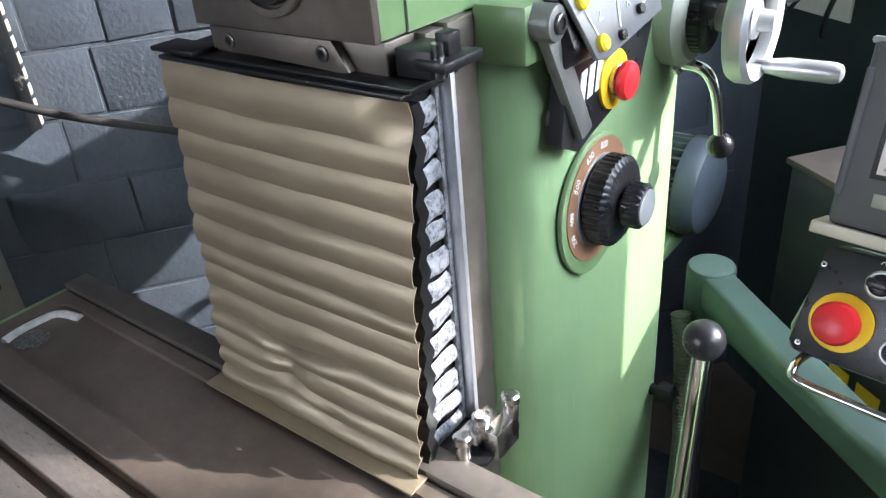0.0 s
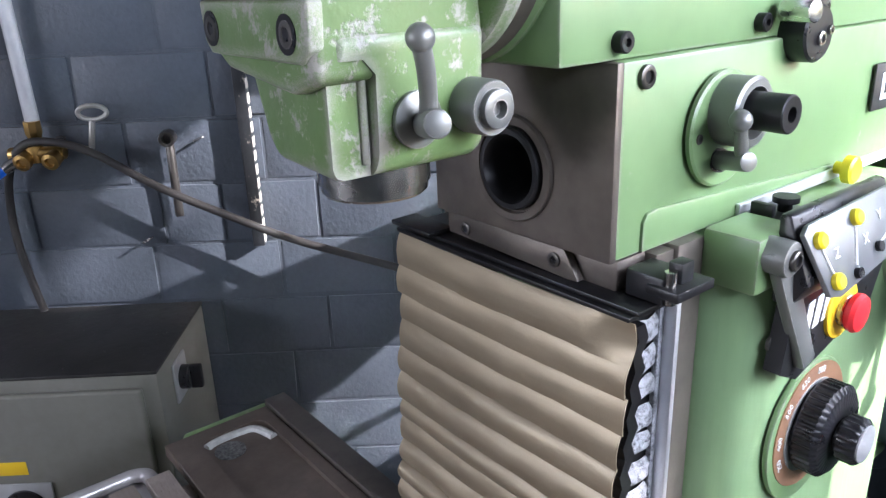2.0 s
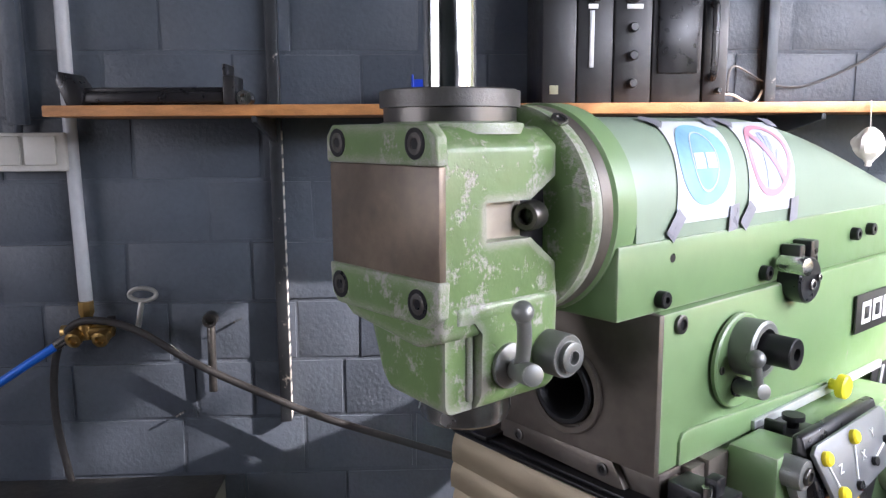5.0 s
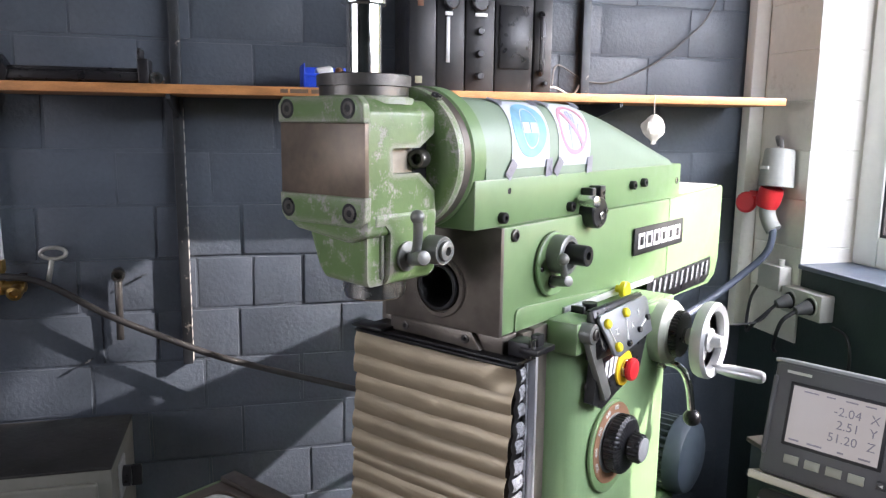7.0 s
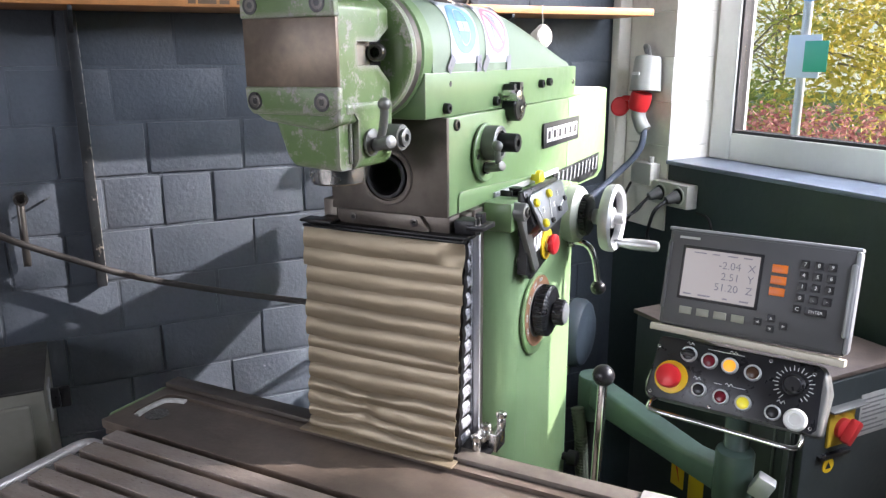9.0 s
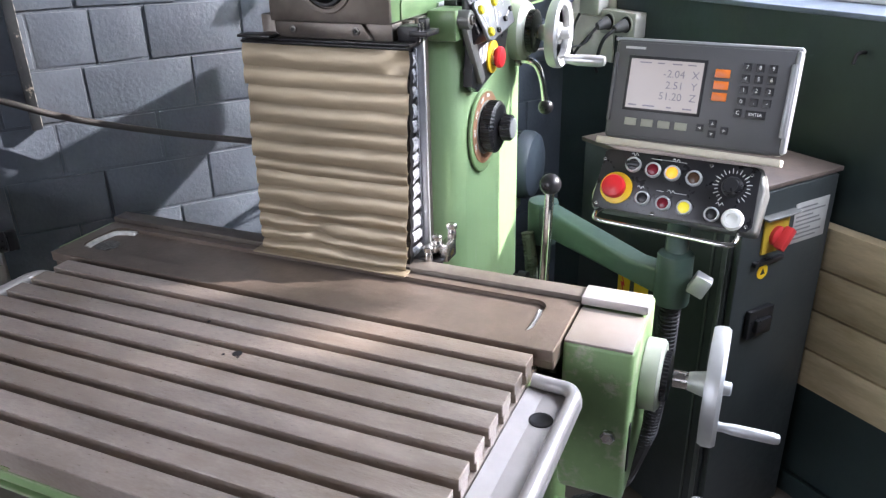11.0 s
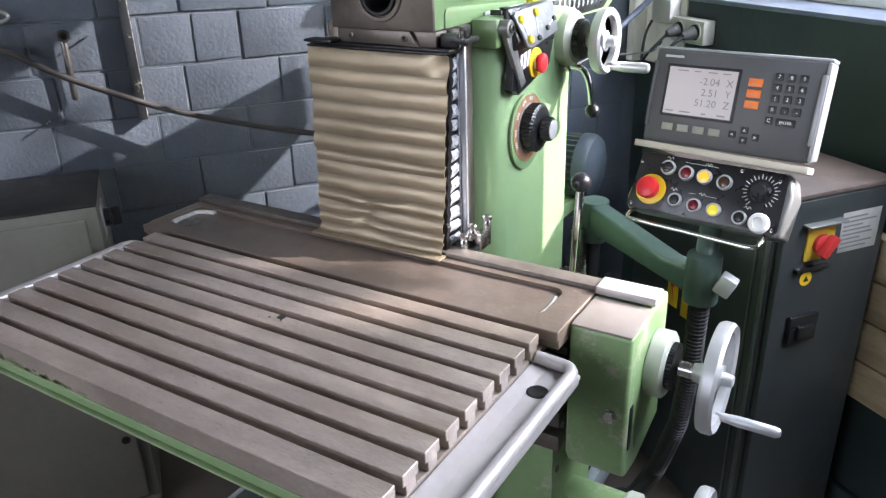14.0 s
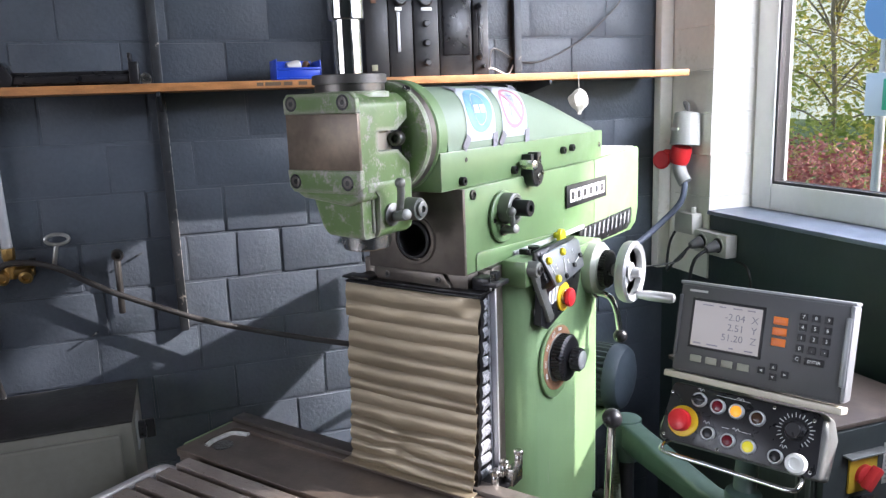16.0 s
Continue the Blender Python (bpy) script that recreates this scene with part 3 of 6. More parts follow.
# black control panel, silver plate, stop button, lever
part("switch_panel", Solid().prism([(0.513, 1.124), (0.54, 1.11), (0.665, 1.142), (0.69, 1.2), (0.53, 1.222)], "x", -0.3035, -0.2885, 0.0), black, mill, "black switch panel")
# the model mark is a plain pale bar
for k in range(3):
    y = 0.541 + 0.0145 * k
    part("model_mark", Solid().prism([(y, 1.15 + 0.002 * k), (y + 0.01, 1.1515 + 0.002 * k), (y + 0.015, 1.1785 + 0.002 * k), (y + 0.005, 1.177 + 0.002 * k)], "x", -0.2885, -0.2877), white_print, mill, "plain pale mark")
part("panel_housing", Solid().prism([(-0.304, 1.185), (-0.288, 1.185), (-0.2755, 1.205), (-0.295, 1.258), (-0.305, 1.258)], "y", 0.512, 0.672, 0.003), black, mill)
plate_m = plane_at((-0.278, 0.588, 1.228), (0.03, 1, 0.02), (-0.3, 0, 0.95))
plate_s = Solid().prism([(-0.08, 0.02), (-0.06, -0.034), (-0.045, -0.038), (0.06, -0.024), (0.068, 0.024), (0.06, 0.03), (-0.072, 0.026)], "z", 0.0, 0.005, 0.0015)
mode_plate = part("mode_plate", plate_s, panel_grey, mill, "brushed metal axis plate", m=plate_m)
for px_, py_ in ((-0.064, 0.012), (-0.05, -0.024), (-0.008, 0.017)):
    part("push_button", Solid().lathe([(0.0068, 0), (0.0068, 0.004), (0.005, 0.006)], (0, 0, 0), (0, 0, 1), 20), yellow_knob_mat, mode_plate, "yellow push button", m=plate_m @ Matrix.Translation((px_, py_, 0.005)))
for px_, py_ in ((-0.018, -0.026), (0.02, -0.014), (0.052, -0.002)):
    part("switch", Solid().lathe([(0.0045, 0), (0.0045, 0.004), (0.003, 0.004)], (0, 0, 0), (0, 0, 1), 14), black, mode_plate, m=plate_m @ Matrix.Translation((px_, py_, 0.005)))
for a, b in (((-0.062, 0.005), (-0.052, -0.017)), ((-0.009, 0.009), (-0.017, -0.02)), ((0.025, -0.012), (0.047, -0.004))):
    part("printed_line", Solid().rod((*a, 0.0055), (*b, 0.0055), 0.0011, seg=6), white_print, mode_plate, m=plate_m)
for word, px_, py_ in (("Z", -0.042, -0.004), ("X", 0.004, -0.004), ("Y", 0.03, 0.01)):
    lettering("axis_letter", word, 0.012, white_print, mode_plate, plate_m @ Matrix.Translation((px_, py_, 0.0054)))
stop = part("emergency_stop", Solid().lathe([(0.0265, 0), (0.0265, 0.003), (0.0245, 0.004)], (-0.2884, 0.603, 1.156), (1, 0, 0), 32), yellow_plastic, mill, "yellow disc with red mushroom stop button")
part("collar", Solid().lathe([(0.0145, 0), (0.0145, 0.004), (0.0135, 0.005)], (-0.2846, 0.603, 1.156), (1, 0, 0), 28), steel, stop)
part("red_button", Solid().lathe([(0.012, 0), (0.012, 0.002), (0.017, 0.0035), (0.0175, 0.0075), (0.0155, 0.011), (0.010, 0.013), (0.003, 0.0137)], (-0.2802, 0.603, 1.156), (1, 0, 0), 32), red_plastic, stop, "red mushroom button")
lev = part("clamp_lever", Solid().prism([(-0.012, 0.01), (0.012, 0.01), (0.0095, -0.11), (-0.0095, -0.11)], "x", 0, 0.011, 0.003, m=Matrix.Translation((-0.301, 0.502, 1.228)) @ Matrix.Rotation(radians(22), 4, "X") @ Matrix.Rotation(radians(-6), 4, "Y")), grey_lever, mill, "grey enamelled clamping lever")
part("lever_hub", Solid().rod((-0.315, 0.502, 1.228), (-0.284, 0.502, 1.228), 0.0145, soft=0.003), grey_lever, lev)
cap_screw(lev, (-0.2845, 0.502, 1.228), (1, 0, 0), 0.008, 0.004)
cap_screw(mill, (-0.3045, 0.522, 1.145), (1, 0, 0), 0.008, 0.003)

# upper crank: housing, scale, wheel with handle, curved lever
crank = part("crank_housing", Solid().lathe([(0.05, 0), (0.053, 0.006), (0.053, 0.026), (0.046, 0.034), (0.036, 0.036)], (-0.312, 0.776, 1.174), (1, 0, 0), 36), cream, mill, "cream enamelled crank housing")


def scale_ring(parent, x, y, z, r, w, n=40):
    s = ribbed([(r * 0.9, 0, 0), (r + 0.0015, 0.002, 0.5), (r + 0.0015, w - 0.002, 1), (r * 0.9, w, 0)], n, 0.002, (x, y, z))
    return part("scale_drum", s, black, parent, "ribbed black scale drum")


def handwheel(parent, x, y, z, r, angle, grip_len, grip_r, tube_x):
    """Spoked wheel on an axis along x, with a grip at the angle."""
    w = part("handwheel", Solid().lathe([(r - 0.013, 0.0), (r - 0.003, -0.006), (r, 0.0), (r, 0.012), (r - 0.004, 0.017), (r - 0.014, 0.013), (r - 0.013, 0.0)], (x, y, z), (1, 0, 0), 48), alu, parent, "cast aluminium handwheel")
    part("hub", Solid().lathe([(0.013, -0.03), (0.017, -0.014), (0.019, -0.004), (0.019, 0.008), (0.011, 0.011), (0.0095, 0.026), (0.007, 0.028)], (x, y, z), (1, 0, 0), 28), alu, w)
    for k in range(3):
        a = angle + 2 * math.pi * k / 3 + math.pi / 3
        s = Solid().prism([(-0.011, 0.012), (0.011, 0.012), (0.007, r - 0.008), (-0.007, r - 0.008)], "x", x - 0.004, x + 0.005, 0.003, m=None)
        bmesh.ops.transform(s.bm, matrix=Matrix.Translation((0, y, z)) @ Matrix.Rotation(a, 4, "X"), verts=s.bm.verts)
        part("spoke", s, alu, w)
    a = angle
    gy, gz = y - (r - 0.009) * math.sin(a), z + (r - 0.009) * math.cos(a)
    part("grip", Solid().lathe([(0.006, 0), (0.0075, 0.008), (grip_r * 0.8, 0.016), (grip_r, 0.03), (grip_r, grip_len - 0.008), (grip_r * 0.8, grip_len - 0.002), (grip_r * 0.4, grip_len)], (x + 0.008, gy, gz), (1, 0, 0), 24), alu_bright, w, "polished turned grip")
    part("shaft", Solid().lathe([(0.0125, 0), (0.0125, x - tube_x - 0.012)], (tube_x, y, z), (1, 0, 0), 24), steel, w)
    return w


scale_ring(crank, -0.278, 0.776, 1.174, 0.037, 0.015)
handwheel(mill, -0.228, 0.778, 1.172, 0.062, radians(200), 0.082, 0.0105, -0.264)
lever2 = part("feed_lever", Solid().tube([(-0.315, 0.778, 1.118), (-0.285, 0.78, 1.12), (-0.265, 0.782, 1.112), (-0.253, 0.785, 1.085), (-0.246, 0.786, 1.04)], 0.0062, 14), chrome, mill, "chromed curved feed lever")
part("lever_ball", Solid().ball((-0.245, 0.786, 1.033), 0.0145), black, lever2, "glossy black ball")
part("lever_hub", Solid().rod((-0.318, 0.778, 1.118), (-0.293, 0.779, 1.119), 0.0105, soft=0.002), steel, lever2)

# motor behind the column
motor_paint = mat("blue_grey_motor_paint", (0.055, 0.07, 0.085), 0.4, vary=0.08, bump=0.01)
ms = ribbed([(0.06, 0, 0), (0.086, 0.002, 1), (0.086, 0.15, 1), (0.078, 0.155, 0)], 30, 0.011, (-0.57, 1.2, 0.775))
motor = part("motor", ms, mat("dark_motor_body", (0.05, 0.065, 0.07), 0.45, vary=0.15, bump=0.02), mill, "finned electric motor")
part("fan_cowl", Solid().lathe([(0.088, 0), (0.088, 0.022), (0.08, 0.036), (0.062, 0.044), (0.02, 0.046)], (-0.42, 1.2, 0.775), (1, 0, 0), 40), motor_paint, motor, "blue-grey fan cowl")
part("motor_bracket", Solid().box(-0.58, -0.42, 0.86, 1.2, 0.66, 0.7, 0.008), green, mill)

# ram
ram = Solid()
ram.box(-0.565, -0.3635, 0.393, 1.0, 1.2335, 1.378, 0.003)
ramo = part("ram", ram, green, mill)
part("ledge", Solid().prism([(0.42, 1.2345), (0.4205, 1.258), (0.425, 1.2645), (0.437, 1.2662), (0.84, 1.2412), (0.84, 1.2345)], "x", -0.3655, -0.3606, 0.0018), green, ramo)
rear = part("ram_cover", Solid().prism([(0.93, 1.24), (0.84, 1.19), (1.16, 1.185), (1.195, 1.2), (1.21, 1.235), (1.21, 1.385), (1.2, 1.389), (0.93, 1.379)], "x", -0.56, -0.3615, 0.003), green, ramo)
part("cover_lining", Solid().box(-0.55, -0.372, 0.99, 1.2, 1.383, 1.3905, 0.001), mat("pale_cover", (0.6, 0.6, 0.55), 0.5, vary=0.1), ramo)
part("bellows_slot", Solid().prism([(0.845, 1.192), (1.13, 1.192), (1.155, 1.202), (1.165, 1.225), (1.16, 1.243), (0.845, 1.238)], "x", -0.363, -0.3607, 0.001), black, ramo, "dark slot with pleated strip")
for i in range(11):
    y = 0.862 + i * 0.0265
    part("pleat", Solid().prism([(y, 1.208), (y + 0.009, 1.209), (y + 0.015, 1.236), (y + 0.006, 1.235)], "x", -0.3608, -0.358, 0.0008), fabric_grey, ramo)
front = part("ram_front", Solid().box(-0.565, -0.3625, 0.385, 0.3925, 1.2335, 1.378, 0.0015), cast_grey, ramo, "bare iron ram face with spindle bore")
cutter(front, Solid().rod((-0.463, 0.36, 1.2895), (-0.463, 0.45, 1.2895), 0.034, seg=40))
cutter(ramo, Solid().rod((-0.463, 0.36, 1.2895), (-0.463, 0.47, 1.2895), 0.034, seg=40))


def pipe_ring(profile, origin, way, seg=40):
    """A turned ring with an open bore: its rings of (radius, distance) close on themselves."""
    q = Vector(way).to_track_quat("Z", "Y").to_matrix()
    s = Solid()
    rings = [[s.bm.verts.new(Vector(origin) + q @ Vector((r * math.cos(2 * math.pi * i / seg), r * math.sin(2 * math.pi * i / seg), d))) for i in range(seg)] for r, d in profile]
    faces = [s.bm.faces.new((a[i], a[(i + 1) % seg], b[(i + 1) % seg], b[i])) for a, b in zip(rings, rings[1:] + rings[:1]) for i in range(seg)]
    bmesh.ops.recalc_face_normals(s.bm, faces=faces)
    return s


spindle = part("spindle_ring", pipe_ring([(0.0435, -0.002), (0.0435, 0.0035), (0.0425, 0.0045), (0.037, 0.0045), (0.0362, 0.001), (0.0362, -0.002)], (-0.463, 0.385, 1.2895), (0, -1, 0)), cast_grey, front, "bare iron seat ring of the horizontal spindle")
part("spindle_mouth", pipe_ring([(0.0336, -0.07), (0.0336, 0.006), (0.0325, 0.0075), (0.0285, 0.0075), (0.0272, 0.0055), (0.0225, -0.06), (0.0225, -0.07)], (-0.463, 0.385, 1.2895), (0, -1, 0)), dark_steel, spindle, "dark tapered spindle mouth")
part("gib_plate", Solid().prism([(-0.552, 1.2135), (-0.405, 1.2085), (-0.395, 1.2095), (-0.41, 1.2325), (-0.552, 1.2325)], "y", 0.388, 0.396, 0.001), cast_grey, mill)
part("gib_body", Solid().box(-0.565, -0.365, 0.397, 0.62, 1.205, 1.2325, 0.002).box(-0.371, -0.355, 0.41, 0.425, 1.215, 1.225, 0.001), cast_grey, mill)
for x in (-0.528, -0.42):
    cap_screw(mill, (x, 0.388, 1.2215), (0, -1, 0), 0.0062, 0.002)
cap_screw(ramo, (-0.3635, 0.416, 1.366), (1, 0, 0), 0.0085, 0.004)
flange = part("flange", Solid().lathe([(0.046, 0), (0.046, 0.0035), (0.044, 0.005)], (-0.3606, 0.511, 1.316), (1, 0, 0), 40), green, mill)
part("bearing", Solid().lathe([(0.027, 0), (0.0275, 0.022), (0.025, 0.024), (0.02, 0.024), (0.019, 0.012)], (-0.356, 0.511, 1.331), (1, 0, 0), 32), grey_lever, flange)
part("shaft_stub", Solid().lathe([(0.0145, 0), (0.0145, 0.046), (0.0135, 0.047), (0.006, 0.047), (0.0055, 0.04)], (-0.351, 0.511, 1.333), (1, 0, 0), 28), dark_steel, flange)
lv = part("lock_lever", Solid().lathe([(0.0042, 0), (0.0052, 0.01), (0.0046, 0.03)], (-0.327, 0.489, 1.2985), (0.05, -0.3, 1), 14), grey_lever, mill, "small grey lock lever")
part("lever_ball", Solid().ball((-0.3255, 0.4795, 1.3305), 0.0085, 18), grey_lever, lv)
part("lever_base", Solid().rod((-0.357, 0.5035, 1.2925), (-0.319, 0.4855, 1.3), 0.0075, soft=0.0015), grey_lever, lv)
part("lever_socket", Solid().rod((-0.3565, 0.5035, 1.2925), (-0.352, 0.5015, 1.293), 0.0095), black, lv)
cap_screw(flange, (-0.3565, 0.476, 1.313), (1, 0, 0), 0.004, 0.002)
# name plate: a black plate with six plain pale shapes
namep = part("name_plate", Solid().box(-0.3612, -0.3585, 0.777, 0.991, 1.292, 1.339, 0.001), black_print, mill, "black plate with plain white blocks")
for i in range(6):
    y = 0.792 + i * 0.0315
    part("block", Solid().box(-0.3584, -0.3578, y, y + 0.026, 1.302, 1.329, 0.0003), white_print, namep)
    part("block", Solid().box(-0.3577, -0.3574, y + 0.006, y + 0.02, 1.308, 1.323, 0.0002), black_print, namep)
part("scale_rail", Solid().box(-0.3605, -0.356, 0.545, 0.86, 1.2365, 1.2465, 0.001), alu, ramo, "narrow aluminium scale rail")
part("yellow_knob", Solid().lathe([(0.006, 0), (0.006, 0.008), (0.0135, 0.01), (0.0135, 0.018), (0.011, 0.02)], (-0.356, 0.712, 1.248), (1, 0, 0), 24), yellow_knob_mat, ramo, "yellow turned knob")
part("stop_block", Solid().box(-0.356, -0.318, 0.545, 0.6, 1.233, 1.239, 0.001).box(-0.35, -0.33, 0.55, 0.556, 1.239, 1.25, 0.001), dark_steel, mill)
part("thumb_screw", Solid().lathe([(0.006, 0), (0.006, 0.008), (0.011, 0.009), (0.011, 0.014)], (-0.334, 0.578, 1.238), (0, 0, 1), 18), dark_steel, mill)

# slide on the ram, hood, and the swivel flange
slide = part("ram_slide", Solid().box(-0.565, -0.369, 0.335, 0.99, 1.3785, 1.441, 0.003), green, mill)
HOOD_X, HOOD_W, HOOD_Z, HOOD_P = -0.458, 0.087, 1.4405, 2.6


def hood_height(y):
    return 0.104 * (1 - 0.86 * max(0.0, (y - 0.62) / 0.335) ** 1.5)


def hood_at(y, a):
    """A point on the arched hood: a runs from the base on the near side (0) over the ridge (90) to the far base (180)."""
    c, k = math.cos(radians(a)), math.sin(radians(a))
    return Vector((HOOD_X + HOOD_W * math.copysign(abs(c) ** (2 / HOOD_P), c), y, HOOD_Z + hood_height(y) * max(0.0, k) ** (2 / HOOD_P)))


hood = Solid()
hood_rows = [[hood.bm.verts.new(hood_at(0.36 + 0.582 * j / 40, 180 * i / 48)) for i in range(49)] for j in range(41)]
hood_rows.append([hood.bm.verts.new(hood_at(0.953, 180 * i / 48) * 1.0 - Vector((0, 0, (hood_at(0.953, 180 * i / 48).z - HOOD_Z) * 0.75))) for i in range(49)])
hood_faces = [hood.bm.faces.new((a[i], a[i + 1], b[i + 1], b[i])) for a, b in zip(hood_rows, hood_rows[1:]) for i in range(48)]
hood_faces += [hood.bm.faces.new(hood_rows[0]), hood.bm.faces.new(hood_rows[-1])]
bmesh.ops.recalc_face_normals(hood.bm, faces=hood_faces)
hood_o = part("hood", hood, sheen_hood, mill, "glossy green hood, paled for sky sheen")
# arc lengths up the near side of the hood, from which the taped papers take their bend
hood_arc = [(0.0, hood_at(0.5, 0))]
for k in range(1, 181):
    here = hood_at(0.5, k * 0.5)
    hood_arc.append((hood_arc[-1][0] + (here - hood_arc[-1][1]).length, here))


def on_hood(y, q, off):
    """A point a little off the hood's skin, q metres up along it from the base."""
    k = min(range(1, len(hood_arc)), key=lambda n: abs(hood_arc[n][0] - q))
    (d0, a), (d1, b) = hood_arc[k - 1], hood_arc[k]
    t = (q - d0) / max(1e-6, d1 - d0)
    way = (b - a).normalized()
    return a.lerp(b, t) + Vector((way.z, 0, -way.x)) * off + Vector((0, y - 0.5, 0))


PAPER_LEAN = 0.24


def taped_sign(y0, width, high, gloves):
    q0 = 0.012
    paper = thing("safety_sign", on_hood(y0 + width / 2, q0, 0), "red no-gloves paper sign taped on the hood, paled for glare" if gloves else "blue eye-protection paper sign taped on the hood, paled for glare", "safety sign")

    def sheet(name, material, u0, u1, v0, v1, off, label="", turn=0.0, nu=8, nv=12):
        c, k = math.cos(radians(turn)), math.sin(radians(turn))
        cu, cv = (u0 + u1) / 2, (v0 + v1) / 2

        def place(i, j):
            du, dv = (i - 0.5) * (u1 - u0), (j - 0.5) * (v1 - v0)
            pu, pv = cu + du * c - dv * k, cv + du * k + dv * c
            return on_hood(y0 + pu + PAPER_LEAN * pv, q0 + pv, off)
        part(name, Solid().grid(nu, nv, place, 0.0002), material, paper, label)

    def disc(name, material, cu, cv, r0, r1, off, label="", ry=1.0):
        def place(i, j):
            r, a = r0 + (r1 - r0) * j, 2 * math.pi * i
            pu, pv = cu + r * math.cos(a), cv + ry * r * math.sin(a)
            return on_hood(y0 + pu + PAPER_LEAN * pv, q0 + pv, off)
        part(name, Solid().grid(48, 5, place, 0.0002), material, paper, label)

    mid, up, r = width / 2, high * 0.52, width * 0.44
    sheet("paper", sign_white, 0, width, 0, high, 0.0012)
    if gloves:
        disc("ring", glare_red, mid, up, r * 0.84, r, 0.0018, "red ring paled for glare")
        for k, (a, b, c, d, turn) in enumerate(((-0.012, 0.011, -0.034, 0.005, 6), (-0.013, -0.008, 0.004, 0.023, 14), (-0.007, -0.002, 0.005, 0.028, 6), (-0.001, 0.004, 0.005, 0.029, 0), (0.005, 0.01, 0.003, 0.024, -8), (0.011, 0.017, -0.012, 0.007, -28))):
            sheet("glove_print", glare_violet, mid + a, mid + b, up + c, up + d, 0.0018 + 0.00005 * k, turn=turn, nu=2, nv=4)
        sheet("bar", glare_red, mid - r * 0.84, mid + r * 0.84, up - 0.0035, up + 0.0035, 0.0024, turn=-48)
    else:
        disc("disc", glare_blue, mid, up, 0.001, r, 0.0018, "blue disc paled for glare")
        disc("outline", sign_white, mid, up, r * 0.47, r * 0.5, 0.0022, ry=1.45)
        for k in (-1, 1):
            sheet("goggles", sign_white, mid + k * 0.0095 - 0.008, mid + k * 0.0095 + 0.008, up - 0.009, up + 0.006, 0.0024, "white goggles print", nu=3, nv=3)
    for tu, tv, turn in ((0.0, high, 40), (width, high, -25), (0.0, 0.0, -35), (width, 0.0, 8)):
        sheet("tape", grey_tape, tu - 0.008, tu + 0.008, tv - 0.013, tv + 0.011, 0.0028, "grey adhesive tape", turn, 3, 5)


# print colours are paled to put the glare on the signs into them
sign_white = mat("bluish_sign_paper", (0.62, 0.66, 0.7), 0.55, vary=0.05, scale=14, bump=0.002)
glare_blue = mat("glare_blue_print", (0.22, 0.47, 0.63), 0.55, vary=0.16, scale=16, bump=0.002)
glare_red = mat("glare_red_print", (0.62, 0.28, 0.36), 0.55, vary=0.08, scale=16, bump=0.002)
glare_violet = mat("glare_violet_print", (0.36, 0.41, 0.58), 0.55, vary=0.08, scale=16, bump=0.002)
grey_tape = mat("grey_tape", (0.27, 0.27, 0.31), 0.3, vary=0.1, scale=30, bump=0.004)
taped_sign(0.413, 0.094, 0.105, False)
taped_sign(0.533, 0.092, 0.105, True)
for y, z in ((0.392, 1.391), (0.567, 1.392), (0.775, 1.412), (0.818, 1.414)):
    part("slide_pin", Solid().lathe([(0.0075, 0), (0.0075, 0.008), (0.0065, 0.009), (0.003, 0.009), (0.0025, 0.006)], (-0.3695, y, z), (1, 0, 0), 20), dark_steel, slide)
part("slide_hole", Solid().rod((-0.3692, 0.41, 1.424), (-0.3688, 0.41, 1.424), 0.004, seg=14), black, slide)
cap_screw(slide, (-0.369, 0.97, 1.41), (1, 0, 0), 0.006, 0.002, steel)
clampb = Solid().lathe([(0.024, 0), (0.024, 0.022), (0.022, 0.024)], (-0.369, 0.567 + 0.055, 1.38), (1, 0, 0), 28)
clampb.box(-0.3685, -0.348, 0.6, 0.612, 1.385, 1.418, 0.002).box(-0.3685, -0.348, 0.625, 0.642, 1.385, 1.42, 0.002)
cb = part("trip_clamp", clampb, black, mill, "black trip clamp with knurled nut")
part("clamp_nut", Solid().rod((-0.36, 0.588, 1.4), (-0.332, 0.584, 1.4), 0.009, soft=0.001), steel, cb)
cap_screw(cb, (-0.3445, 0.622, 1.376), (1, 0, 0), 0.006, 0.003, steel)
cap_screw(cb, (-0.3445, 0.636, 1.382), (1, 0, 0), 0.004, 0.003, steel)

swivel = part("swivel_flange", Solid().lathe([(0.086, 0), (0.09, 0.004), (0.09, 0.028), (0.084, 0.036), (0.07, 0.05)], (-0.458, 0.328, 1.466), (0, 1, 0), 64), green, mill)
part("graduated_ring", Solid().lathe([(0.088, 0), (0.088, 0.0125)], (-0.458, 0.3155, 1.466), (0, 1, 0), 64), cast_grey, swivel, "bare metal graduated ring")

# vertical head
knurl = mat("dark_turned_ring", (0.12, 0.115, 0.11), 0.42, 0.6, vary=0.12, scale=30, fine=500, bump=0.02)
head = Solid()
head.prism([(-0.54, 1.4), (-0.54, 1.522), (-0.53, 1.536), (-0.42, 1.536), (-0.402, 1.522), (-0.4, 1.385), (-0.43, 1.375), (-0.515, 1.385)], "y", 0.1785, 0.3, 0.005, segments=3, angle=25)
low = Solid().prism([(-0.518, 1.41), (-0.492, 1.34), (-0.482, 1.328), (-0.41, 1.324), (-0.4, 1.334), (-0.398, 1.41)], "y", 0.19, 0.3, 0.009, segments=3, angle=25)
headp = part("vertical_head", head, green_worn, mill, "worn green vertical milling head")
part("head_flange", Solid().lathe([(0.075, 0), (0.084, 0.004), (0.088, 0.007), (0.088, 0.019)], (-0.458, 0.296, 1.466), (0, 1, 0), 64), green_worn, headp)
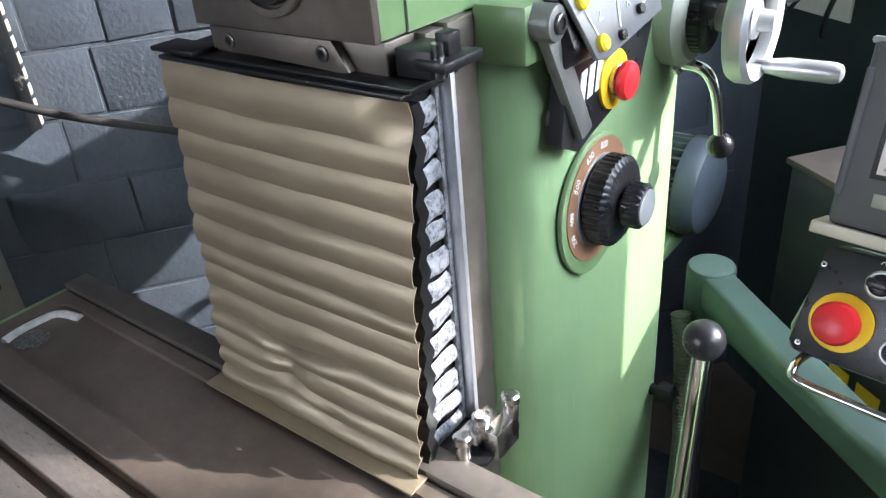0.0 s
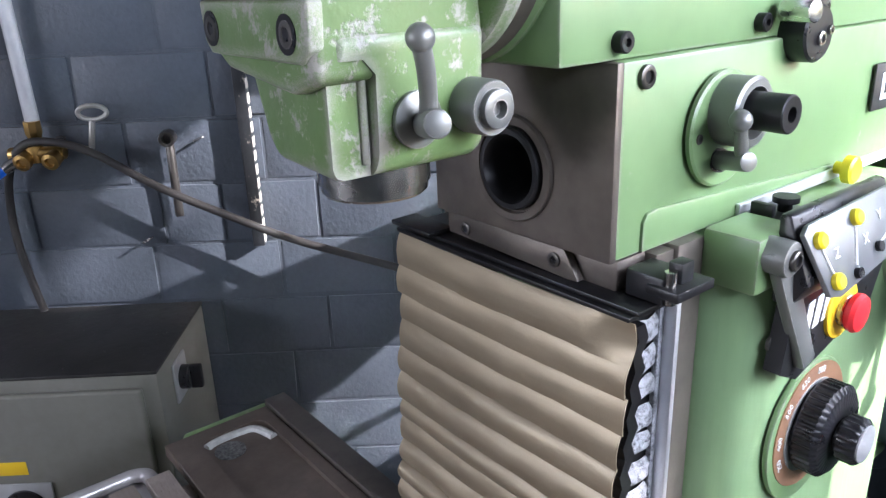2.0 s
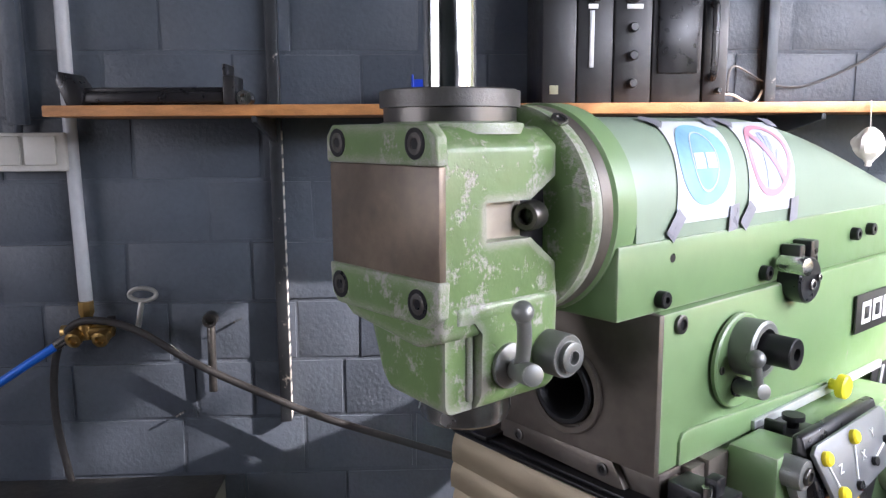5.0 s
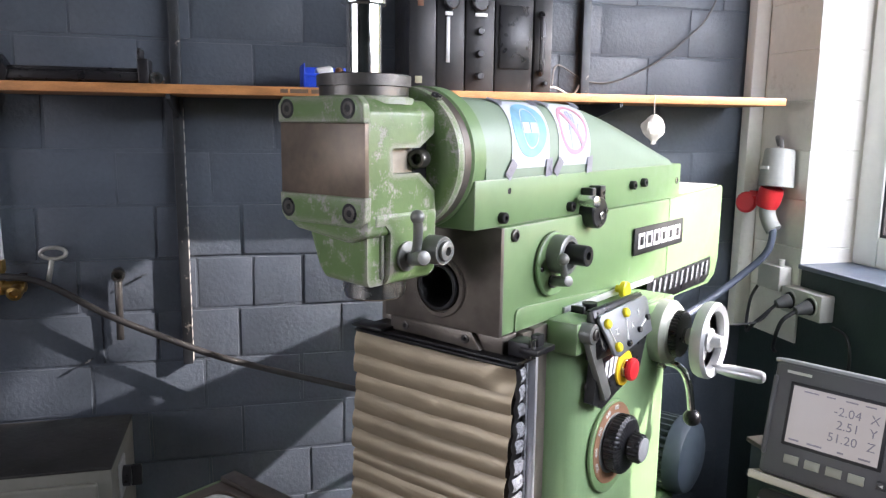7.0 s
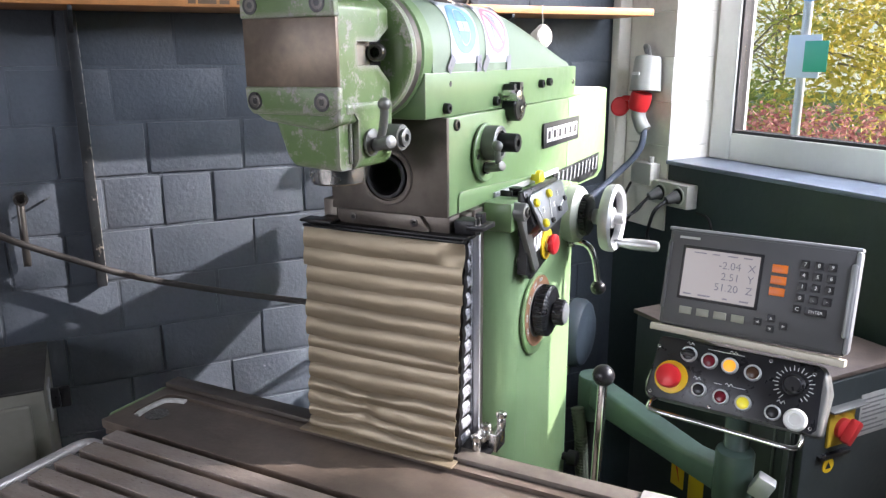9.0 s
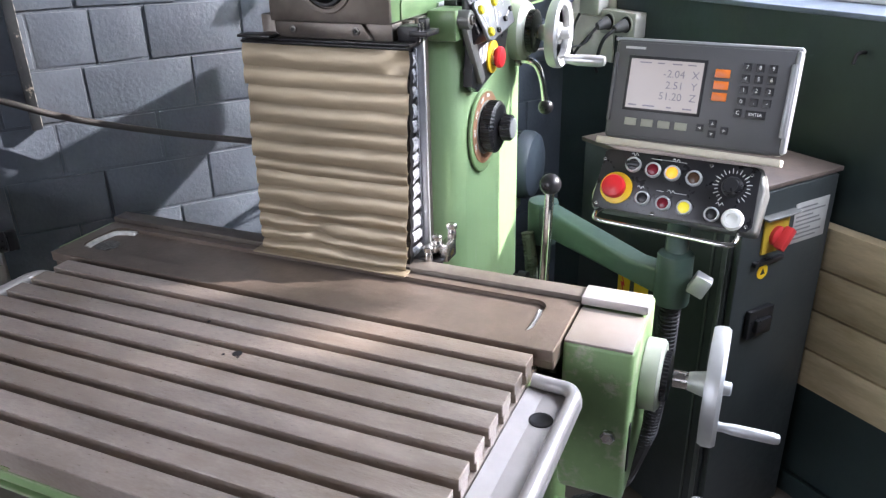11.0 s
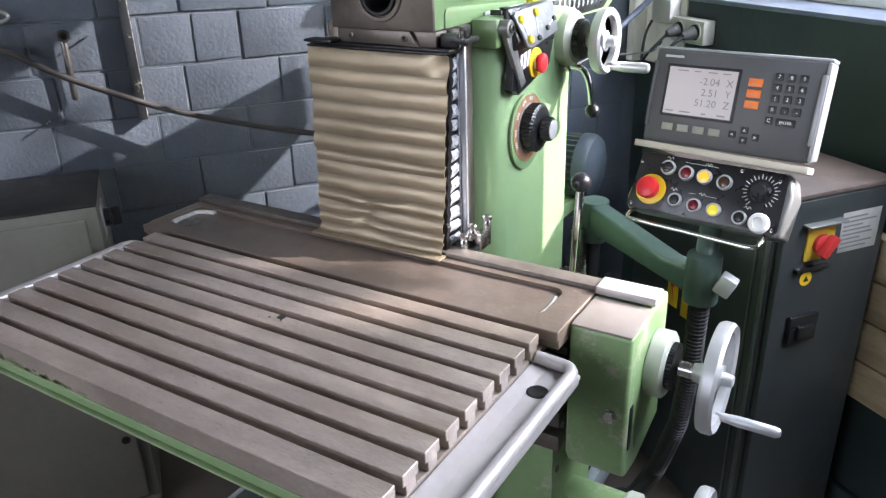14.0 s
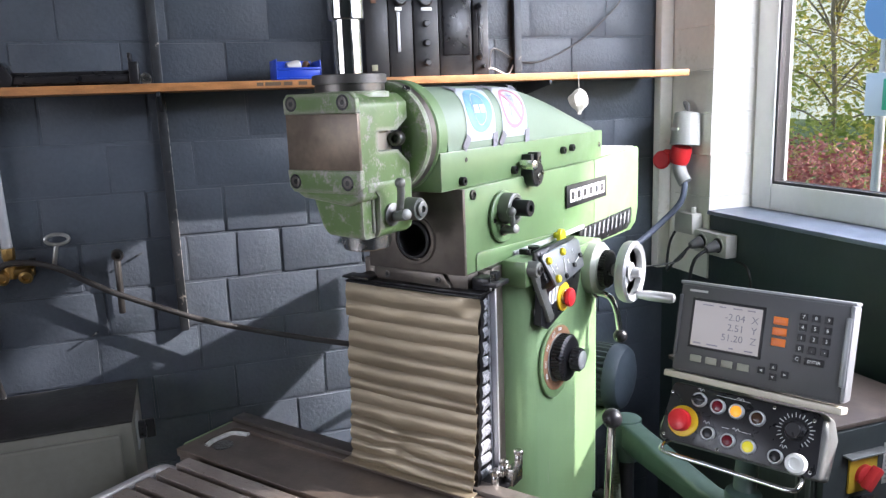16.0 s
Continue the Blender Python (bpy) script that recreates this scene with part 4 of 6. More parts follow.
cutter(headp, Solid().box(-0.415, -0.36, 0.222, 0.276, 1.452, 1.481))
cutter(headp, Solid().prism([(0.268, 1.481), (0.268, 1.452), (0.302, 1.425), (0.302, 1.502)], "x", -0.415, -0.35))
lowp = part("head_lower", low, green_worn, headp)
cutter(lowp, Solid().prism([(0.17, 1.3), (0.216, 1.3), (0.216, 1.386), (0.208, 1.395), (0.17, 1.395)], "x", -0.4105, -0.36))
part("rib", Solid().rod((-0.4095, 0.2125, 1.333), (-0.4095, 0.2125, 1.39), 0.0028, seg=12), green_worn, headp)
plate = part("front_pad", Solid().prism([(-0.541, 1.5085), (-0.541, 1.529), (-0.533, 1.538), (-0.411, 1.538), (-0.401, 1.529), (-0.4, 1.5085)], "y", 0.1752, 0.186, 0.0022, segments=3), green_worn, headp, "green pad with two socket screws")
part("front_pad", Solid().prism([(-0.541, 1.427), (-0.538, 1.402), (-0.53, 1.394), (-0.41, 1.394), (-0.4, 1.402), (-0.3985, 1.4285)], "y", 0.1752, 0.186, 0.0022, segments=3), green_worn, headp, "green pad with two socket screws")
bare_iron = mat("worn_bare_iron", (0.25, 0.195, 0.145), 0.38, 0.4, vary=0.16, scale=14, bump=0.01, second=(0.11, 0.085, 0.065), second_at=0.52, second_scale=9, second_soft=0.16)
part("bare_panel", Solid().box(-0.5395, -0.4005, 0.1772, 0.184, 1.427, 1.5085, 0.0014), bare_iron, headp, "bare rubbed iron panel")
slot_metal = mat("scraped_slot_metal", (0.42, 0.38, 0.32), 0.4, 0.4, vary=0.12, scale=20, bump=0.01)
part("slot_floor", Solid().box(-0.4165, -0.4145, 0.2225, 0.272, 1.4525, 1.4805), slot_metal, headp, "bare metal floor of the recess")
# dark piece over the flared end of the recess
part("slot_floor", Solid().prism([(0.27, 1.4805), (0.27, 1.4525), (0.3, 1.427), (0.3, 1.5)], "x", -0.4165, -0.4144), dark_steel, headp, "dark end of the recess")
for x, z in ((-0.524, 1.524), (-0.424, 1.524), (-0.525, 1.41), (-0.423, 1.41)):
    cap_screw(plate, (x, 0.1752, z), (0, -1, 0), 0.0078, 0.0009)
    part("counterbore", pipe_ring([(0.0112, 0.0), (0.0112, 0.0005), (0.0078, 0.0005), (0.0078, 0.0)], (x, 0.1752, z), (0, -1, 0), 24), black, plate)
cap_screw(headp, (-0.409, 0.281, 1.468), (0.35, -1, 0), 0.0115, 0.018)
cap_screw(headp, (-0.408, 0.306, 1.54), (0.6, -0.2, 0.8), 0.007, 0.003, steel)
part("ring_neck", Solid().lathe([(0.06, -0.005), (0.058, 0.003), (0.053, 0.0045)], (-0.468, 0.245, 1.535), (0, 0, 1), 72), green_worn, headp)
part("ring_band", Solid().lathe([(0.0525, 0.0), (0.0525, 0.015)], (-0.468, 0.245, 1.535), (0, 0, 1), 72), screw_steel, headp, "turned steel band")
knurled = Solid()
knurl_rows = []
for j in range(9):
    knurl_rows.append([knurled.bm.verts.new((-0.468 + (0.0555 - 0.0007 * ((i + j) % 2)) * math.cos(math.pi * i / 120), 0.245 + (0.0555 - 0.0007 * ((i + j) % 2)) * math.sin(math.pi * i / 120), 1.5505 + 0.0125 * j / 8)) for i in range(240)])
knurl_faces = [knurled.bm.faces.new((a[i], a[(i + 1) % 240], b[(i + 1) % 240], b[i])) for a, b in zip(knurl_rows, knurl_rows[1:]) for i in range(240)]
knurl_faces += [knurled.bm.faces.new(knurl_rows[0]), knurled.bm.faces.new(knurl_rows[-1])]
bmesh.ops.recalc_face_normals(knurled.bm, faces=knurl_faces)
kr = part("knurled_ring", knurled, knurl, headp, "dark knurled steel ring")
part("ring_top", Solid().lathe([(0.0535, 0), (0.0525, 0.0012), (0.03, 0.0014)], (-0.468, 0.245, 1.563), (0, 0, 1), 72), knurl, headp)
part("drawbar_tube", Solid().lathe([(0.021, 0), (0.021, 0.078), (0.0265, 0.08), (0.0265, 0.3)], (-0.468, 0.245, 1.564), (0, 0, 1), 40), chrome, headp, "bright steel drawbar tube")
part("spindle_nose", Solid().lathe([(0.044, 0.012), (0.044, 0.006), (0.038, 0.005), (0.038, -0.012), (0.036, -0.0125), (0.036, -0.018), (0.034, -0.02), (0.02, -0.02)], (-0.452, 0.245, 1.322), (0, 0, 1), 40), steel, headp, "bright spindle nose")
ql = part("quill_lever", Solid().tube([(-0.386, 0.241, 1.357), (-0.378, 0.237, 1.37), (-0.37, 0.23, 1.39), (-0.366, 0.224, 1.405)], 0.0055, 12), grey_lever, mill, "worn grey quill lever")
part("lever_ball", Solid().ball((-0.366, 0.224, 1.407), 0.0082, 18), grey_lever, ql)
part("lever_boss", Solid().lathe([(0.0175, 0), (0.0175, 0.003), (0.016, 0.004)], (-0.3985, 0.243, 1.357), (1, 0, 0), 28), grey_lever, ql)
part("lever_foot", Solid().rod((-0.395, 0.247, 1.354), (-0.36, 0.229, 1.361), 0.0085, soft=0.002), grey_lever, ql)
cap = part("clamp_cylinder", Solid().lathe([(0.0175, 0), (0.0175, 0.02), (0.0165, 0.022), (0.012, 0.022), (0.012, 0.027), (0.0105, 0.028), (0.0055, 0.028), (0.005, 0.022)], (-0.3985, 0.286, 1.36), (1, 0, 0), 32), grey_lever, headp, "turned clamp cylinder")

# bellows cover over the vertical slideway
bellows = part("bellows_top", Solid().box(-0.617, -0.334, 0.3735, 0.436, 1.2005, 1.2045, 0.001).box(-0.612, -0.33, 0.379, 0.436, 1.2047, 1.2085, 0.001), sheet_black, mill, "black top plate of the way cover")
part("cover_frame", Solid().box(-0.62, -0.56, 0.37, 0.40, 1.2087, 1.213, 0.001), sheet_black, bellows)
N_SLATS = 13
rng = random.Random(5)
COVER_H = 0.331
heights = [(1.25 if k == 0 else 1.0 if k < 8 else 0.86) * rng.uniform(0.78, 1.22) for k in range(N_SLATS)]
creases = [1.2]
for hgt in heights:
    creases.append(creases[-1] - COVER_H * hgt / sum(heights))


def cover_depth(x, z):
    """Depth of the folded cover behind its ripples: it leans out downwards and is dented low in the middle."""
    f = max(0.0, (1.2 - z) / COVER_H)
    i = (x + 0.61) / 0.28
    bow = 0.003 * math.sin(max(0.0, min(1.0, i)) * math.pi)
    dent = 0.006 * math.exp(-((i - 0.42) / 0.06) ** 2 - ((z - 0.925) / 0.02) ** 2)
    return 0.376 - 0.03 * f ** 1.2 - bow + dent + 0.0012 * noise.noise(Vector((x * 5, 0.4, z * 6)))


def crease(k, x):
    """Height of a crease: it wanders, and the low ones are pulled together at the dent."""
    if k in (0, N_SLATS):
        return creases[k]
    i = (x + 0.61) / 0.28
    pull = math.exp(-((i - 0.42) / 0.1) ** 2) * math.exp(-((creases[k] - 0.925) / 0.03) ** 2)
    wander = 0.0028 * noise.noise(Vector((x * 9, k * 3.1, 0.7))) + 0.0009 * noise.noise(Vector((x * 34, k * 5.3, 1.9)))
    return creases[k] + wander + pull * (0.926 - creases[k]) * 0.55


for k in range(N_SLATS):
    f = k / (N_SLATS - 1)
    left, right = -0.614 + 0.016 * f + rng.uniform(-0.0022, 0.0022), -0.331 + rng.uniform(-0.0014, 0.0014)
    swell = (0.0042 if k < 9 else 0.0085) * rng.uniform(0.7, 1.25)

    def place(i, j, left=left, right=right, k=k, swell=swell):
        x = left + (right - left) * i
        top, foot = crease(k, x), crease(k + 1, x) - 0.001
        # a short upper facet under the crease, then a long flank that falls back inwards
        rise = math.sin(math.pi * 0.84 * j ** 0.85)
        fold = swell * rise * (1.0 + 0.3 * noise.noise(Vector((x * 8, k * 1.7, 0))))
        crumple = (0.0024 if k > 8 else 0.0007) * noise.noise(Vector((x * 22, k * 2.3, j * 1.4))) * math.sin(math.pi * j)
        lift = (i - 0.84) * 0.05 * math.sin(math.pi * j) if k == 0 and i > 0.84 else 0.0
        return (x, cover_depth(x, top + (foot - top) * j) - fold + crumple + lift, top + (foot - top) * j)

    part("slat", Solid().grid(56, 14, place, 0.0008), brass_sheet, bellows)
part("bottom_lip", Solid().box(-0.605, -0.326, 0.322, 0.346, 0.8695, 0.8725, 0.0008), brass_sheet, bellows, "thin bottom lip")
# zigzag edge with a dark backing that puts shade between the pleats, and pleated side
zig = Solid()
pts_l, pts_r = [], []
for k in range(27):
    z = 1.196 - k * 0.01235
    pts_l.append((0.38 + (0.0045 if k % 2 else 0.0) - 0.001 * k, z))
    pts_r.append((0.393 + (0.003 if k % 2 else -0.003) - 0.001 * k, z))
zig.prism(pts_l + pts_r[::-1], "x", -0.345, -0.3318, 0)
zig.box(-0.352, -0.3455, 0.392, 0.423, 0.875, 1.197)
part("bellows_edge", zig, sheet_black, bellows, "black zigzag bellows edge with dark backing for the pleat gaps")
for k in range(13):
    z = 1.192 - k * 0.0252

    def pleat(i, j, z=z, k=k):
        y = 0.391 + (0.4165 - 0.391) * i - 0.0021 * k * (1 - i) + 0.002 * (0.5 - j) * math.sin(k * 1.7)
        puff = min(1.0, 5 * j, 5 * (1 - j)) * (0.8 + 0.2 * math.sin(k * 2.1 + i * 3)) + 0.25 * noise.noise(Vector((i * 3, j * 3, k * 1.9)))
        return (-0.3425 + 0.004 * puff, y, z - (0.0205 + 0.002 * math.sin(k * 2.7)) * j - 0.002 * (1 - i) + 0.0012 * math.sin(i * 7 + k))
    part("pleat", Solid().grid(10, 8, pleat, 0.001), fabric_grey, bellows, "grey folded bellows fabric")
part("pleat_strip", Solid().box(-0.3435, -0.3385, 0.4168, 0.4222, 0.876, 1.197, 0.0008), fabric_grey, bellows, "pale grey fabric strip")
part("guide_strip", Solid().box(-0.345, -0.328, 0.4225, 0.428, 0.875, 1.215, 0.0008), alu_bright, mill, "bright aluminium guide strip")
part("cover_clamp", Solid().box(-0.358, -0.325, 0.398, 0.43, 1.2087, 1.23, 0.002).box(-0.338, -0.31, 0.395, 0.44, 1.216, 1.224, 0.0015).box(-0.33, -0.318, 0.41, 0.425, 1.224, 1.24, 0.0015), dark_steel, mill)
part("clamp_pin", Solid().rod((-0.323, 0.404, 1.21), (-0.323, 0.404, 1.235), 0.0045), steel, mill)
part("bellows_foot", Solid().prism([(-0.345, 0.34), (-0.32, 0.35), (-0.29, 0.385), (-0.29, 0.41), (-0.345, 0.43)], "z", 0.871, 0.876, 0.001), sheet_black, mill)
foot = part("foot_clamp", Solid().box(-0.325, -0.288, 0.405, 0.436, 0.876, 0.888, 0.0015).box(-0.32, -0.3, 0.385, 0.41, 0.888, 0.898, 0.0015).box(-0.3, -0.285, 0.395, 0.43, 0.87, 0.9, 0.0015), steel, mill, "steel hose clamp fitting")
for p in ((-0.305, 0.4, 0.888), (-0.29, 0.425, 0.9), (-0.312, 0.38, 0.876)):
    part("fitting", Solid().lathe([(0.007, 0), (0.007, 0.012), (0.005, 0.016), (0.0085, 0.017), (0.0085, 0.023), (0.006, 0.025)], p, (0, 0, 1), 16), steel, foot)

# table
top_z = 0.869
pitch, slot0, slot_w = 0.0435, -0.1545, 0.0135
tbl = part("table_body", Solid().box(-0.875, -0.082, -0.196, 0.345, 0.8262, 0.8385, 0.003), table_steel, mill, "slotted cast iron work table")
for k in range(9):
    a = -0.198 if k == 0 else slot0 + pitch * (k - 1) + slot_w / 2
    b = slot0 + pitch * k - slot_w / 2
    part("table_strip", Solid().prism([(a, top_z), (a, top_z - 0.016), (a + (0.0 if k == 0 else 0.0055), top_z - 0.016), (a + (0.0 if k == 0 else 0.0055), 0.8387), (b - 0.0055, 0.8387), (b - 0.0055, top_z - 0.016), (b, top_z - 0.016), (b, top_z)], "x", -0.875, -0.08, 0.0009, segments=1), table_steel, tbl)
rear_y = slot0 + pitch * 8 + slot_w / 2
oily_deck = mat("oily_brown_table_iron", (0.2, 0.16, 0.13), 0.36, 0.35, vary=0.14, scale=7, fine=110, bump=0.02, second=(0.12, 0.095, 0.075), second_at=0.52, second_scale=5, second_soft=0.14)
deck = part("table_deck", Solid().prism([(rear_y, top_z), (rear_y, top_z - 0.016), (rear_y + 0.0055, top_z - 0.016), (rear_y + 0.0055, 0.8387), (0.345, 0.8387), (0.345, top_z)], "x", -0.93, -0.058, 0.0012, segments=1), oily_deck, tbl, "oily brown rear deck of the table")
pocket = Solid().box(-0.905, -0.1, 0.236, 0.328, 0.862, 0.88, 0.0)
bmesh.ops.bevel(pocket.bm, geom=[e for e in pocket.bm.edges if abs(e.verts[0].co.z - e.verts[1].co.z) > 0.01], offset=0.018, segments=5, profile=0.5, affect="EDGES")
cutter(deck, pocket)
chalk = mat("dried_coolant", (0.55, 0.55, 0.52), 0.8, vary=0.2, scale=30, bump=0.05)
part("residue", Solid().tube([(-0.895, 0.243, 0.8625), (-0.9, 0.26, 0.8625), (-0.9, 0.29, 0.8625), (-0.893, 0.312, 0.8625), (-0.86, 0.322, 0.8625)], 0.006, 8), chalk, tbl, "dried pale coolant residue")
part("residue", Solid().tube([(-0.107, 0.25, 0.8605), (-0.105, 0.28, 0.8605), (-0.108, 0.31, 0.8605)], 0.004, 6), chalk, tbl, "dried pale coolant residue")
part("drain_sieve", Solid().lathe([(0.02, 0), (0.02, 0.0016), (0.017, 0.002)], (-0.87, 0.265, 0.862), (0, 0, 1), 28), mat("perforated_sieve", (0.2, 0.2, 0.19), 0.5, 0.6, vary=0.4, scale=200, fine=500, bump=0.2), tbl, "perforated drain sieve")
apron = part("table_apron", Solid().box(-0.88, -0.075, -0.12, 0.2, 0.79, 0.826, 0.003), green_chipped, tbl, "chipped green apron under the table edge")
part("apron_lip", Solid().box(-0.9, -0.075, -0.2, -0.1965, 0.8255, 0.84, 0.0012), green_chipped, tbl)
part("apron_bead", Solid().box(-0.9, -0.075, -0.207, -0.1968, 0.822, 0.8254, 0.0015), green_chipped, tbl)
# peeling paint left on the front edge of the table
flake_paint = mat("peeling_green_paint", (0.26, 0.32, 0.15), 0.5, vary=0.12, scale=20, bump=0.02)
frng = random.Random(12)
for k in range(34):
    fx, fz_ = -0.87 + 0.33 * frng.random() ** 0.9, 0.8415 + 0.006 * frng.random()
    if fx > -0.7:
        fz_ -= 0.002
    rx, rz = 0.003 + 0.009 * frng.random(), 0.0016 + 0.003 * frng.random()
    outline = [(fx + rx * (0.6 + 0.6 * frng.random()) * math.cos(a), fz_ + rz * (0.6 + 0.6 * frng.random()) * math.sin(a)) for a in [2 * math.pi * i / 11 for i in range(11)]]
    part("paint_flake", Solid().prism(outline, "y", -0.1988, -0.1979, 0), flake_paint, tbl)
gut = mat("bright_gutter_iron", (0.48, 0.46, 0.45), 0.34, 0.35, vary=0.08, scale=6, bump=0.004)
for s_, x0 in ((1, -0.0805), (-1, -0.8755)):
    g = Solid()
    xa, xb = x0, x0 + s_ * 0.068
    lo, hi = min(xa, xb), max(xa, xb)
    g.box(lo, hi, -0.208, 0.178, 0.821, 0.829, 0.003)
    g.box(min(x0 + s_ * 0.06, x0 + s_ * 0.0715), max(x0 + s_ * 0.06, x0 + s_ * 0.0715), -0.2, 0.165, 0.8205, 0.839, 0.005, segments=3)
    g.box(min(x0, x0 + s_ * 0.064), max(x0, x0 + s_ * 0.064), -0.2145, -0.204, 0.8205, 0.838, 0.005, segments=3)
    ox = x0 + s_ * 0.062
    g.tube([(x0 + s_ * 0.004, -0.207, 0.833), (x0 + s_ * 0.04, -0.209, 0.836), (ox - s_ * 0.008, -0.206, 0.838), (ox, -0.196, 0.838), (ox, -0.17, 0.838), (ox, 0.0, 0.838), (ox, 0.13, 0.838), (ox, 0.155, 0.838), (ox - s_ * 0.01, 0.171, 0.838), (ox - s_ * 0.03, 0.174, 0.838), (x0 + s_ * 0.004, 0.174, 0.84)], 0.0095, 12, 4)
    g.prism([(x0, 0.829), (x0 + s_ * 0.022, 0.829), (x0, 0.833)], "y", -0.2, 0.17, 0)
    gu = part("gutter", g, gut, mill, "bright rounded coolant gutter")
    part("drain_hole", Solid().lathe([(0.0145, 0), (0.0145, 0.0012), (0.011, 0.0013), (0.0095, 0.0006)], (x0 + s_ * 0.034, 0.112, 0.8288), (0, 0, 1), 28), dark_steel, gu)
for x, y, r in ((-0.431, 0.051, 0.0065), (-0.447, 0.043, 0.002), (-0.425, 0.044, 0.002), (-0.52, 0.105, 0.0025)):
    part("table_hole", Solid().lathe([(r, 0), (r, 0.0006), (r * 0.7, 0.0007)], (x, y, top_z - 0.0001), (0, 0, 1), 20), black, tbl)
part("rear_rail", Solid().box(-0.935, -0.057, 0.3465, 0.378, 0.852, 0.8765, 0.0015), cast_grey, tbl, "dark steel rear rail")
part("rear_rail", Solid().box(-0.0565, 0.036, 0.338, 0.378, 0.868, 0.881, 0.0015), gut, tbl, "bright aluminium rail end")

# end gearboxes of the table slide
primer_top = mat("rubbed_primer", (0.27, 0.235, 0.205), 0.4, 0.2, vary=0.08, scale=8, bump=0.01)
gear = part("end_gearbox", Solid().prism([(0.238, 0.864), (0.238, 0.64), (0.25, 0.618), (0.3, 0.612), (0.41, 0.64), (0.41, 0.864)], "x", -0.056, 0.0365, 0.006, segments=3), green_chipped, mill, "chipped green end gearbox")
part("gearbox_cap", Solid().box(-0.055, 0.0345, 0.24, 0.336, 0.8615, 0.8665, 0.002), primer_top, gear)
part("hex_bolt", Solid().lathe([(0.0105, 0), (0.0105, 0.006), (0.008, 0.008)], (0.012, 0.238, 0.732), (0, -1, 0), 6), steel, gear)
part("side_plate", Solid().box(0.0365, 0.0385, 0.25, 0.262, 0.67, 0.745, 0.001), dark_steel, gear)
part("end_gearbox", Solid().box(-0.955, -0.93, 0.23, 0.36, 0.66, 0.862, 0.008), green_chipped, mill)
part("gearbox_dial", Solid().lathe([(0.046, 0), (0.052, 0.004), (0.052, 0.026), (0.047, 0.03)], (0.034, 0.348, 0.772), (1, 0, 0), 40), cream, gear, "cream feed dial")
scale_ring(gear, 0.062, 0.348, 0.772, 0.035, 0.012)
handwheel(mill, 0.128, 0.348, 0.772, 0.084, radians(190), 0.092, 0.0085, 0.078)

# slotted carrier plate, knee and lower crank
cp = Solid().box(-0.93, -0.07, 0.268, 0.35, 0.628, 0.806, 0.002)
carrier = part("carrier_plate", cp, cast_grey, mill, "bare iron slotted carrier plate")
for z in (0.78, 0.735, 0.69, 0.645):
    part("carrier_rib", Solid().prism([(0.242, z + 0.014), (0.2682, z + 0.014), (0.2682, z - 0.014), (0.242, z - 0.014)], "x", -0.92, -0.068, 0.002), cast_grey, carrier)
knee = part("knee", Solid().box(-0.6, -0.088, 0.272, 0.45, 0.365, 0.6275, 0.006).box(-0.3, -0.2, 0.24, 0.2725, 0.4, 0.6, 0.006), green_chipped, mill, "chipped green knee")
part("knee_tube", Solid().lathe([(0.0455, 0), (0.0455, 0.1), (0.044, 0.102)], (-0.09, 0.345, 0.447), (1, 0, 0), 40), green_chipped, knee)
part("knee_dial", Solid().lathe([(0.05, 0), (0.053, 0.004), (0.053, 0.022), (0.048, 0.026)], (0.012, 0.345, 0.447), (1, 0, 0), 40), cream, knee, "cream feed dial")
scale_ring(knee, 0.036, 0.345, 0.447, 0.036, 0.012)
handwheel(mill, 0.128, 0.345, 0.447, 0.1, radians(187), 0.09, 0.0085, 0.046)
cap_screw(knee, (-0.0885, 0.29, 0.556), (1, 0, 0), 0.007, 0.002)
post = part("screw_cover", Solid().box(-0.65, -0.545, 0.4, 0.487, 0.1, 0.6, 0.004).box(-0.643, -0.552, 0.407, 0.487, 0.04, 0.1, 0.003).box(-0.66, -0.535, 0.39, 0.487, 0.026, 0.04, 0.004), primer_top, mill, "grey square telescopic screw cover")

# long ball lever beside the column
bl = part("ball_lever", Solid().rod((-0.157, 0.478, 0.62), (-0.156, 0.513, 0.965), 0.0075), chrome, mill, "chromed lever with black ball")
part("lever_ball", Solid().ball((-0.156, 0.515, 0.977), 0.0175), black, bl, "glossy black ball")
part("lever_boss", Solid().box(-0.31, -0.14, 0.455, 0.495, 0.6, 0.64, 0.006), green, mill)


# ---- control pendant and digital readout ----
grey_case = mat("dark_grey_case_paint", (0.085, 0.085, 0.088), 0.45, vary=0.05, bump=0.01)
case_side = mat("silver_grey_case", (0.3, 0.31, 0.32), 0.4, 0.3, vary=0.05, bump=0.01)
beige = mat("beige_painted_bar", (0.55, 0.5, 0.4), 0.45, vary=0.08, bump=0.01, edge=(0.3, 0.28, 0.22))
arm_green = mat("dark_green_enamel", (0.065, 0.105, 0.088), 0.4, vary=0.08, bump=0.01)
screen_mat = plain("lit_display", (0.2, 0.18, 0.16), 0.2, 0, (0.75, 0.66, 0.58), 0.08)
segment = plain("display_segments", (0.1, 0.085, 0.1), 0.3)
orange = plain("orange_keys", (0.85, 0.2, 0.02), 0.35)
soft_key = plain("khaki_keys", (0.28, 0.28, 0.22), 0.4)
key_black = plain("black_keys", (0.02, 0.02, 0.022), 0.35)

DRO_C = Vector((0.033, 0.705, 1.092))
dro_m = plane_at(DRO_C, (0.993, -0.115, 0), (0.03, 0.24, 0.97))
dro = thing("digital_readout", dro_m @ Vector((0, -0.084, -0.03)), "grey digital readout with lit screen and keypad", "digital readout")
